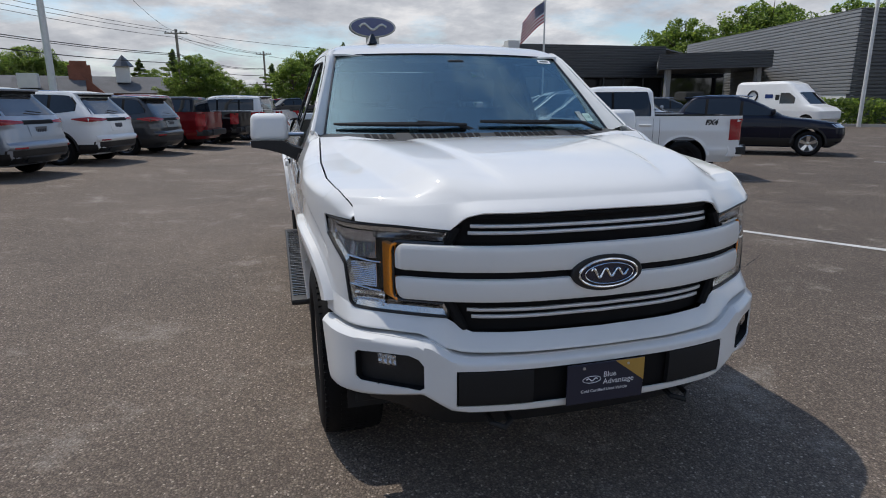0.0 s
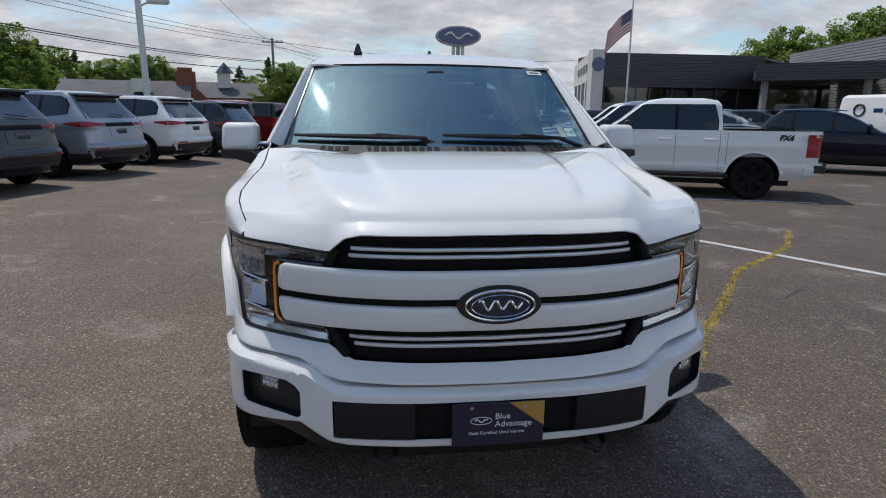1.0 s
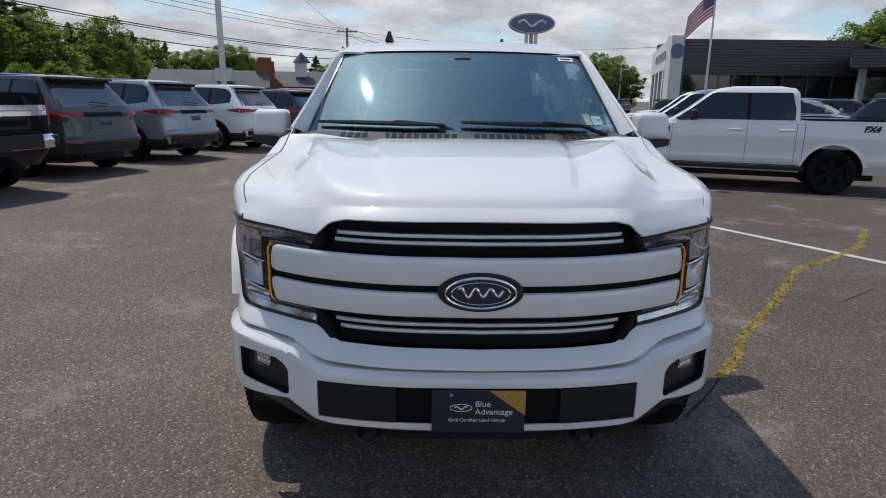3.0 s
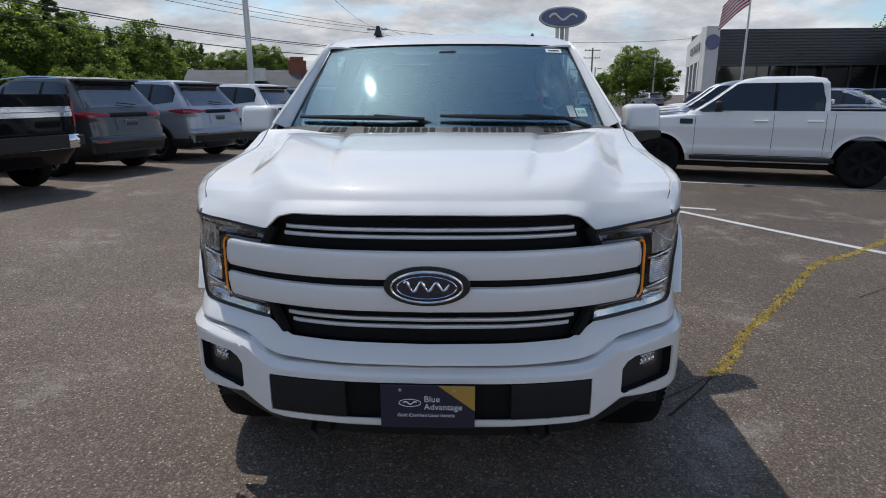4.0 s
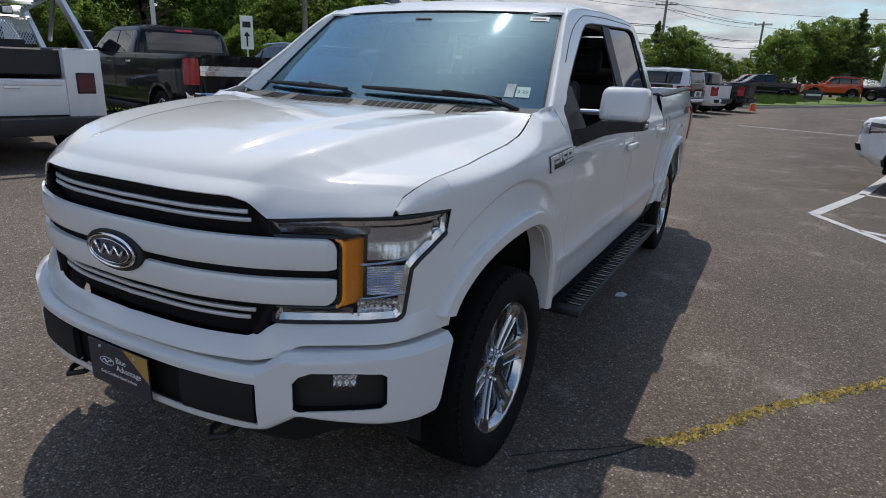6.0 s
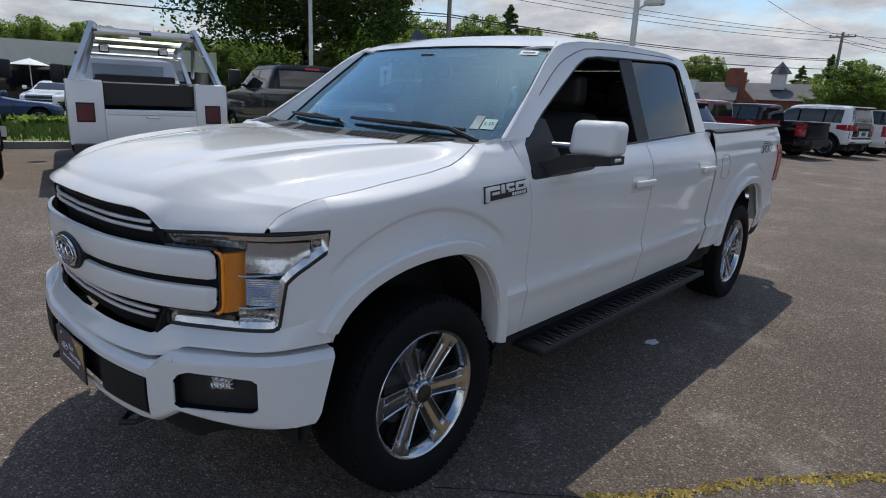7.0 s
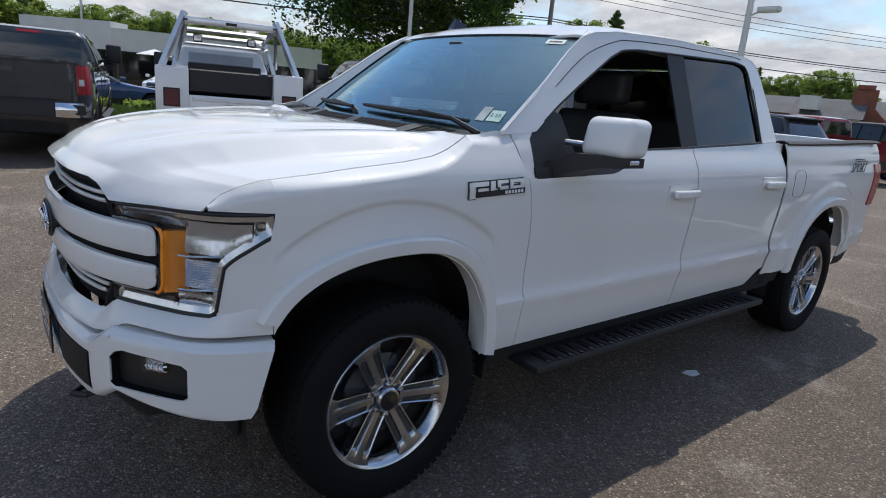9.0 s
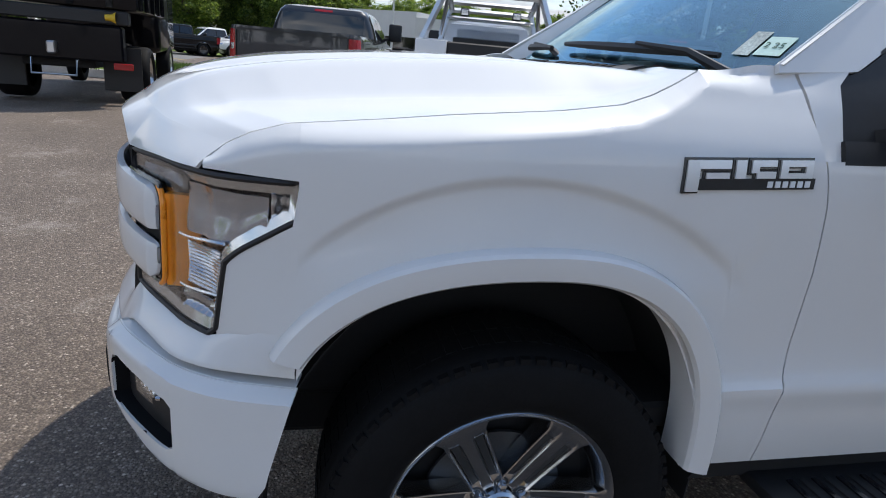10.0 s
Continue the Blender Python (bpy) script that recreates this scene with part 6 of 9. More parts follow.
            for sgn in (1, -1):
                # wheel-arch mouldings
                for hub_y in (0.0, wb):
                    g = np.array([[(sgn * (s.side_x(hub_y + (r + 0.06 + 0.05 * k) * math.cos(t), 0.6) + 0.010), hub_y + (r + 0.06 + 0.05 * k) * math.cos(t), r + (r + 0.06 + 0.05 * k) * math.sin(t)) for k in (0, 1)] for t in np.linspace(0.0, math.pi, 24)])
                    sheet("arch_moulding", g, trim, root, 0.02)
            for sgn in (1, -1):
                v, f = tube([(sgn * 0.60, y, top + 0.05 + 0.04 * math.sin(math.pi * (y - 1.5) / 1.6)) for y in np.linspace(1.5, 3.1, 8)], 0.014, 6)
                mk("roof_rail", v, f, chrome, root)
        plate_on(root, s, 0.90 if kind != "sedan" else 0.62)
        v, f = tube([(-0.26, s.end_y(0, 1.2) + 0.02, hatch[0] + 0.01), (0.12, s.end_y(0.1, 1.25) + 0.03, hatch[0] + 0.05)], 0.010, 6)
        mk("rear_wiper", v, f, M_BLACK, root)
        xw, zm, ym = 0.93, belt + 0.02, 0.92
        if kind == "suv":
            for sgn in (1, -1):
                v, f = lathe([(0, 0.0), (0, 0.038), (0.02, 0.04), (0.06, 0.04)], 16, "y", (sgn * 0.56, 3.76, 0.35))
                mk("exhaust_tip", v, f, M_ALLOYDARK, root)
        cuts = (0.72, 1.76, 2.68)
    else:
        big = kind == "big_pickup"
        if big:
            wb, r, top, belt, rail, cab0, cab1, tail, w = 4.06, 0.42, 1.93, 1.42, 1.44, 0.62, 3.05, 5.22, 1.005
            rows = [(0.42, 0.88, -0.72, tail - 0.12, 10), (0.60, 0.985, -0.92, tail - 0.02, 10), (0.80, w, -0.96, tail, 12), (1.18, w, -0.95, tail, 12), (1.30, w - 0.01, -0.86, tail, 12), (1.36, w - 0.02, -0.35, tail, 12), (1.42, w - 0.035, 0.45, tail, 12), (rail, w - 0.045, 0.50, tail, 12)]
        else:
            wb, r, top, belt, rail, cab0, cab1, tail, w = 3.22, 0.385, 1.81, 1.21, 1.25, 0.55, 2.70, 4.36, 0.93
            rows = [(0.36, 0.82, -0.62, tail - 0.12, 10), (0.52, 0.915, -0.86, tail - 0.02, 9), (0.60, w, -0.88, tail, 9), (0.66, w - 0.016, -0.90, tail, 10), (0.80, w - 0.012, -0.90, tail, 10), (0.97, w + 0.006, -0.88, tail, 9), (1.0, w, -0.87, tail, 9), (1.06, w - 0.01, -0.82, tail, 9), (1.11, w - 0.02, -0.60, tail, 10), (1.155, w - 0.03, -0.05, tail, 12), (1.19, w - 0.035, 0.40, tail, 12), (rail, w - 0.04, 0.48, tail, 12)]
        s = Shape(rows)
        v, f = s.mesh(84)
        body = mk("body", v, f, color, root)
        carve(body, [drum(0, r, r + 0.09), drum(wb, r, r + 0.09), block(-w + 0.13, w - 0.13, cab1 + 0.08, tail - 0.07, rail - 0.50, rail + 0.3)])
        c = Shape([(rail - 0.22, w - 0.03, cab0 - 0.05, cab1, 12), (rail, w - 0.05, cab0, cab1 - 0.01, 12), (rail + 0.18, w - 0.11, cab0 + 0.27, cab1 - 0.03, 14), (top - 0.10, w - 0.20, cab0 + 0.62, cab1 - 0.06, 14), (top - 0.02, w - 0.26, cab0 + 0.78, cab1 - 0.12, 11), (top + 0.02, w - 0.38, cab0 + 1.02, cab1 - 0.34, 8)])
        v, f = c.mesh(84)
        cab = mk("cab", v, f, color, root)
        mid = (cab0 + cab1) / 2 + 0.22
        windows(c, cab, belt + 0.012, top - 0.092, ((cab0 + 0.08, cab1 - 0.12),), M_MATTE, pillar=0.055, out=0.006, name="window_band")
        windows(c, cab, belt + 0.02, top - 0.10, ((cab0 + 0.12, mid - 0.03), (mid + 0.02, cab1 - 0.13)), pillar=0.07, out=0.010)
        w0 = c.at(top - 0.1)[0] - 0.10
        screen_panel("windscreen", c, 0.05, rail + 0.01, top - 0.06, M_BLACKGLASS, cab, False)
        end_panel("rear_screen", c, -w0 - 0.02, w0 + 0.02, rail + 0.06, top - 0.12, M_BLACKGLASS, cab, True, 0.005)
        end_panel("brake_light", c, -0.16, 0.16, top - 0.085, top - 0.045, M_RED, cab, True, 0.006)
        z0, z1 = rail - 0.52, rail - 0.06
        end_panel("tail_lamp", s, w - 0.19, w - 0.078, z0 + 0.06, z1, M_TAIL if not big else M_RED, root, True, 0.012, 6, 4, True)
        yr = s.end_y(w - 0.078, 1.0)
        flank_panel("tail_lamp_wrap", s, yr - 0.12, yr + 0.02, lambda y: z0 + 0.06, lambda y: z1, M_TAIL if not big else M_RED, root, 0.010, 6, 4)
        end_panel("tailgate_seam", s, -w + 0.19, w - 0.19, z0 - 0.035, z0 - 0.02, M_DARK, root, True, 0.004)
        for sgn in (1, -1):
            end_panel("tailgate_seam", s, sgn * (w - 0.185), sgn * (w - 0.175), z0 - 0.03, rail - 0.01, M_DARK, root, True, 0.004, 2)
        bz = z0 - 0.06
        g = np.array([[(x, s.end_y(x, 0.8) + 0.10 - 0.10 * (abs(x) / w) ** 4 + 0.04 * math.sin(math.pi * q), bz - 0.20 + 0.20 * q) for q in np.linspace(0, 1, 6)] for x in np.linspace(-w + 0.04, w - 0.04, 16)])
        sheet("rear_bumper", g, chrome if big or chrome is M_BLACK else color, root, 0.03)
        part("bumper_fill", rbox(-w + 0.1, w - 0.1, tail - 0.15, tail + 0.07, bz - 0.16, bz - 0.02, 0.01, 1), M_BLACK, root)
        part("bumper_notch", rbox(-0.56, 0.56, tail + 0.08, tail + 0.156, bz - 0.19, bz + 0.006, 0.01, 1), M_BLACK, root)
        end_panel("front_grille", s, -0.60, 0.60, 0.72, rail - 0.34, M_BLACKGLOSS, root, False, 0.006)
        end_panel("head_lamp", s, 0.62, w - 0.03, rail - 0.42, rail - 0.25, M_REFLECTOR, root, False, 0.008, 8, 4, True)
        yf = s.end_y(w - 0.08, rail - 0.34, False)
        flank_panel("head_lamp_wrap", s, yf + 0.01, yf + 0.34, lambda y: rail - 0.40 + 0.12 * (y - yf), lambda y: rail - 0.24 - 0.06 * (y - yf), M_BEZEL, root, 0.006, 6, 3)
        end_panel("front_bumper", s, -w + 0.06, w - 0.06, 0.50, 0.68, color if not big else chrome, root, False, 0.03, 14)
        end_panel("bumper_intake", s, -0.62, 0.62, 0.46, 0.60, M_BLACK, root, False, 0.036, 10)
        yb = s.end_y(w - 0.09, 0.45, False)
        flank_panel("bumper_skirt", s, yb + 0.02, -r - 0.10, lambda y: 0.37, lambda y: 0.48, M_BLACK, root, 0.012, 6, 3)
        flank_panel("bumper_seam", s, yb + 0.02, -r - 0.10, lambda y: rail - 0.44, lambda y: rail - 0.43, M_DARK, root, 0.004, 6, 2)
        for lamp_x in (1, -1):
            end_panel("fog_pocket", s, lamp_x * 0.66, lamp_x * (w - 0.10), 0.58, 0.68, M_MATTE, root, False, 0.034, 5)
        for hub_y in (0, wb):
            g = np.array([[(s.side_x(hub_y + (r + 0.10 + 0.05 * k) * math.cos(t), 0.8) + (0.014 if k == 0 else 0.005), hub_y + (r + 0.085 + 0.055 * k) * math.cos(t), r + (r + 0.085 + 0.055 * k) * math.sin(t) * 0.0 + (r + 0.085 + 0.055 * k) * max(0.0, math.sin(t))) for k in (0, 1)] for t in np.linspace(0.22, math.pi - 0.22, 24)])
            both("wheel_lip", g, color, root, 0.03)
        both("running_board", np.array([[(w - 0.03 + 0.10 * q, y, 0.50 - 0.02 * q if big else 0.42 - 0.02 * q) for q in (0, 0.5, 1)] for y in np.linspace(0.55, cab1 + 0.1, 8)]), M_BLACK, root, 0.05)
        part("bed_liner", rbox(-w + 0.14, w - 0.14, cab1 + 0.09, tail - 0.075, rail - 0.49, rail - 0.47, 0, 0), M_BLACK, root)
        xw, zm, ym = w - 0.03, belt + 0.05, cab0 + 0.38
        cuts = (cab0 + 0.05, mid, cab1 - 0.08, cab1 + 0.045)
        if not big:
            flank_panel("sill_seam", s, 0.62, cab1 - 0.02, lambda y: 0.475, lambda y: 0.485, M_DARK, root, 0.004, 10, 2)
            flank_panel("head_lamp_lens", s, yf + 0.03, yf + 0.30, lambda y: rail - 0.375 + 0.10 * (y - yf), lambda y: rail - 0.30 - 0.05 * (y - yf), M_REFLECTOR, root, 0.009, 6, 3)
            flank_panel("fog_trim", s, yb + 0.04, yb + 0.16, lambda y: 0.56, lambda y: 0.67, M_MATTE, root, 0.006, 5, 3)
            flank_panel("fuel_door", s, cab1 + 0.20, cab1 + 0.38, lambda y: 0.98, lambda y: 1.13, color, root, 0.004, 5, 3)
            flank_panel("vent_trim", s, 0.34, 0.56, lambda y: 1.02, lambda y: 1.11, M_BLACK, root, 0.008)
        for yk in (mid - 0.20, cab1 - 0.24):
            g = np.array([[(s.side_x(yk, belt - 0.13) + 0.020 + 0.012 * math.sin(math.pi * q), yk - 0.11 + 0.22 * p, belt - 0.15 + 0.04 * q) for q in np.linspace(0, 1, 4)] for p in np.linspace(0, 1, 4)])
            both("door_handle", g, color if not big else chrome, root, 0.02)
    # seams between the doors, mirrors, wheels, floor
    for y in cuts:
        flank_panel("door_seam", s, y - 0.0035, y + 0.0035, lambda y: 0.50, lambda y: belt - 0.01, M_DARK, root, 0.0025, 2, 12)
    for sgn in (1, -1):
        big_m = kind == "big_pickup"
        a, b = sorted((sgn * (xw + 0.03), sgn * (xw + (0.30 if big_m else 0.22))))
        m = part("door_mirror", rbox(a, b, ym - 0.03, ym + 0.10, zm, zm + (0.36 if big_m else 0.16), 0.04, 3), M_BLACK if "pickup" in kind else color, root)
        a, b = sorted((sgn * (xw - 0.10), sgn * (xw + 0.10)))
        part("mirror_foot", rbox(a, b, ym, ym + 0.06, zm + 0.01, zm + 0.07, 0.015, 1), M_BLACK, m)
        for y in (0.0, wb):
            road_wheel(root, s.at(0.6)[0] - 0.115, y, r, 0.25, spokes, wheels, sgn)
    part("underbody", rbox(-0.62, 0.62, -0.5, wb + 0.7, 0.24 if r < 0.4 else 0.36, 0.62, 0.02, 1), M_DARK, root)
    root["length_back"] = float(s.rows[:, 3].max())
    return root, s


def park(root, rear, heading):
    """Stands the vehicle with the middle of its tail over rear, its nose along heading."""
    h = Vector((heading[0], heading[1], 0)).normalized()
    at = Vector((rear[0], rear[1], 0)) + h * root["length_back"]
    z = ground_z(rear[0], rear[1])
    return pose(at.x, at.y, z, 0, 0, math.degrees(math.atan2(h.x, -h.y)))


AWAY = Vector((-0.96, 0.28, 0)).normalized()

# the parked row, tails towards the lane
black_hd, s = car("big_pickup", "heavy_pickup", "black heavy-duty pickup with chrome tailgate band in the parked row", "pickup truck", M_BLACKPAINT, M_CHROME, "parked row", 8)
end_panel("tailgate_band", s, -0.80, 0.80, 1.12, 1.27, M_CHROME, black_hd, True, 0.014, 16)
end_panel("band_line", s, -0.78, 0.78, 1.185, 1.20, M_SATIN, black_hd, True, 0.022, 16)
black_hd.matrix_basis = park(black_hd, (-5.96, 5.30), (-0.965, 0.263))
black_hd.scale = (0.96, 1.0, 0.98)

dark_suv, s = car("suv", "crossover", "dark grey crossover in the parked row, tail to the lane", "suv", M_GREYGREEN, M_ALLOY, "parked row")
dark_suv.matrix_basis = park(dark_suv, (-6.0, 8.1), AWAY)
silver_suv, s = car("suv", "crossover", "silver-blue crossover in the parked row, tail to the lane", "suv", M_SILVER, M_BLACKGLOSS, "parked row", 10)
silver_suv.matrix_basis = park(silver_suv, (-5.45, 10.75), AWAY)
white_suv, s = car("suv", "crossover", "white crossover in the parked row, tail to the lane", "suv", M_FLEETWHITE, M_ALLOY, "parked row")
white_suv.matrix_basis = park(white_suv, (-4.75, 13.75), AWAY)
small_dark, s = car("small_suv", "small_crossover", "charcoal small crossover in the parked row", "suv", M_CHARCOAL, M_ALLOY, "parked row")
small_dark.matrix_basis = park(small_dark, (-4.0, 16.7), AWAY)
red_pickup, s = car("mid_pickup", "pickup", "red pickup in the parked row, tail to the lane", "pickup truck", M_REDPAINT, M_BLACKGLOSS, "parked row", 6, chrome=M_BLACK)
red_pickup.matrix_basis = park(red_pickup, (-3.1, 19.6), AWAY)
black_pickup, s = car("mid_pickup", "pickup", "black pickup in the parked row, tail to the lane", "pickup truck", M_BLACKPAINT, M_BLACKGLOSS, "parked row", 6, chrome=M_BLACK)
black_pickup.matrix_basis = park(black_pickup, (-2.2, 22.5), AWAY)
white_boxy, s = car("boxy", "large_suv", "white boxy SUV with black tail in the parked row", "suv", M_FLEETWHITE, M_ALLOY, "parked row", 6)
end_panel("black_tail", s, -0.84, 0.84, 0.70, 1.30, M_BLACKGLOSS, white_boxy, True, 0.007, 14)
white_boxy.matrix_basis = park(white_boxy, (-1.3, 25.4), AWAY)
white_pickup, s = car("mid_pickup", "pickup", "white pickup in the parked row, tail to the lane", "pickup truck", M_FLEETWHITE, M_ALLOY, "parked row", 6)
white_pickup.matrix_basis = park(white_pickup, (-0.5, 28.4), AWAY)
for src, rear in ((black_pickup, (0.4, 31.3)),):
    copy_thing(src, park(src, rear, AWAY))
grey_hd, s = car("big_pickup", "heavy_pickup", "dark grey heavy-duty pickup beside the utility truck", "pickup truck", M_CHARCOAL, M_ALLOY, "parked row", 8)
end_panel("tailgate_mark", s, -0.09, 0.09, 1.245, 1.295, M_ALLOYDARK, grey_hd, True, 0.010)
end_panel("tailgate_band", s, -0.79, 0.79, 1.06, 1.19, M_CHARCOAL, grey_hd, True, 0.016, 14)
end_panel("tailgate_ledge", s, -0.79, 0.79, 1.385, 1.405, M_BLACK, grey_hd, True, 0.020, 14, 2)
end_panel("reverse_lamp", s, 0.845, 0.905, 1.10, 1.19, M_REFLECTOR, grey_hd, True, 0.020, 3, 3, True)
end_panel("lamp_edge", s, 0.806, 0.818, 0.97, 1.38, M_BLACKGLOSS, grey_hd, True, 0.016, 2, 4, True)
grey_hd.matrix_basis = park(grey_hd, (-7.10, -0.72), (-0.979, 0.204))
grey_hd.scale = (0.97, 1.0, 0.95)

# white mid-size pickup across the lane, and its row
RANGER = Vector((-0.926, 0.376, 0)).normalized()
ranger, s = car("mid_pickup", "pickup", "white mid-size crew-cab pickup with black wheels in a marked bay", "pickup truck", M_FLEETWHITE, M_MATTE, "cars in the bays", 6)
m = Matrix(((0, 0, 1), (1, 0.2, 0), (0, 1, 0))).to_4x4()
m.translation = (s.side_x(3.75, 1.08) + 0.003, 3.60, 1.085)
lettering("box_decal", "FX4", 0.135, m, M_BLACK, ranger, depth=0.004, bold=0.007)
ranger.matrix_basis = pose(3.677 + 0.30, 8.742 + 0.75, 0, 0, 0, math.degrees(math.atan2(RANGER.x, -RANGER.y)))
silver_mid, s = car("mid_pickup", "pickup", "silver mid-size pickup in a marked bay", "pickup truck", M_SILVER, M_ALLOY, "cars in the bays", 6)
NEXT = Vector((0.376, 0.926, 0))
base = Vector((3.98, 9.49, 0))
for k, src in enumerate((silver_mid, white_pickup, white_suv, ranger, white_suv, white_pickup)):
    p = base + NEXT * (2.9 * (k + 1)) + RANGER * (0.35 + 0.2 * (k % 2))
    m = pose(p.x, p.y, 0, 0, 0, math.degrees(math.atan2(RANGER.x, -RANGER.y)))
    if src is silver_mid:
        silver_mid.matrix_basis = m
    else:
        tagged(copy_thing(src, m), "white vehicle in a marked bay, nose to the lane", group="cars in the bays")
navy_suv, s = car("small_suv", "small_crossover", "dark navy crossover standing by the dealership lane", "suv", M_NAVYPAINT, M_ALLOY, "")
FACING = Vector((0.75, -0.66, 0)).normalized()
navy_suv.matrix_basis = pose(13.85, 11.5, 0, 0, 0, math.degrees(math.atan2(FACING.x, -FACING.y)))
for src, at, h in ((white_suv, (12.5, 17.5), (0.7, -0.7)), (silver_suv, (15.5, 19.5), (0.7, -0.7)), (white_suv, (17.5, 24), (0.7, -0.7)), (dark_suv, (20.5, 24.5), (0.9, -0.4)), (small_dark, (14, 27), (0.8, -0.6)), (dark_suv, (24, 30), (0.8, -0.5))):
    hh = Vector((*h, 0)).normalized()
    tagged(copy_thing(src, pose(*at, 0, 0, 0, math.degrees(math.atan2(hh.x, -hh.y)))), src["label"].split(" in ")[0] + " near the dealership", group="cars by the dealership")
# beyond the far kerb
orange, s = car("boxy", "off_roader", "orange-red off-roader with dark roof on the grass island", "suv", M_ORANGEPAINT, M_BLACKGLOSS, "cars on the island", 6)
part("hard_top", rbox(-0.78, 0.78, 1.35, 3.45, 1.84, 1.90, 0.03, 2), M_BLACK, orange)
orange.matrix_basis = pose(4.0, 62.0, 0.25, 0, 0, -80)
black_boxy, s = car("boxy", "off_roader", "black off-roader on the grass island", "suv", M_BLACKPAINT, M_BLACKGLOSS, "cars on the island", 6)
black_boxy.matrix_basis = pose(8.6, 62.5, 0.2, 0, 0, -100)
copy_thing(black_boxy, pose(10.6, 67, 0.2, 0, 0, -100))
tagged(copy_thing(black_pickup, pose(-1.5, 50, 0.17, 0, 0, -75)), "black pickup parked beyond the traffic cone")
tagged(copy_thing(red_pickup, pose(-2.5, 56, 0.17, 0, 0, -75)), "red pickup parked beyond the traffic cone")
tagged(copy_thing(white_pickup, pose(11.2, 58, 0, 0, 0, 175)), "white pickup driving lane away, tail towards the lot")
tagged(copy_thing(white_pickup, pose(17, 84, 0, 0, 0, 150)), "white pickup far down the lane")
tagged(copy_thing(silver_suv, pose(19, 66, 0, 0, 0, 190)), "silver crossover far down the lane")
# across the road
blue_car, s = car("sedan", "sedan", "blue sedan standing across the road", "car", M_BLUEPAINT, M_ALLOY)
blue_car.matrix_basis = pose(-19.9, 3.5, 0.06, 0, 0, 192)
white_car, s = car("sedan", "sedan", "white sedan in front of the shop across the road", "car", M_FLEETWHITE, M_ALLOY)
white_car.matrix_basis = pose(-31, 6.9, 0.12, 0, 0, 60)

# a row across the road, far behind the dump truck
for k, (src, back) in enumerate(((black_pickup, 44), (white_pickup, 46), (white_suv, 45), (small_dark, 43), (white_pickup, 47), (dark_suv, 45))):
    a = radians(-103.5 + 2.9 * k)
    tagged(copy_thing(src, pose(1.97 + back * math.sin(a), -0.43 + back * math.cos(a), 0.06, 0, 0, 20 + 15 * (k % 3))), "parked vehicle in a lot across the road", group="cars across the road")

# ---- work trucks in the row ----
def mesh_of(name, boxes, mat, parent, bevel=0.0, label=""):
    """One part made of boxes that belong together."""
    bm = bmesh.new()
    for b in boxes:
        add_box(bm, *b)
    if bevel:
        bmesh.ops.bevel(bm, geom=bm.edges[:], offset=bevel, segments=2, affect="EDGES", profile=0.5)
    return part(name, bm, mat, parent, label)


def rods(name, lines, radius, mat, parent, sides=8):
    v, f = merge([tube(p, radius, sides) for p in lines])
    return mk(name, v, f, mat, parent)


def frame_at(rear, heading, back):
    h = Vector((heading[0], heading[1], 0)).normalized()
    at = Vector((rear[0], rear[1], 0)) + h * back
    return pose(at.x, at.y, ground_z(rear[0], rear[1]), 0, 0, math.degrees(math.atan2(h.x, -h.y)))


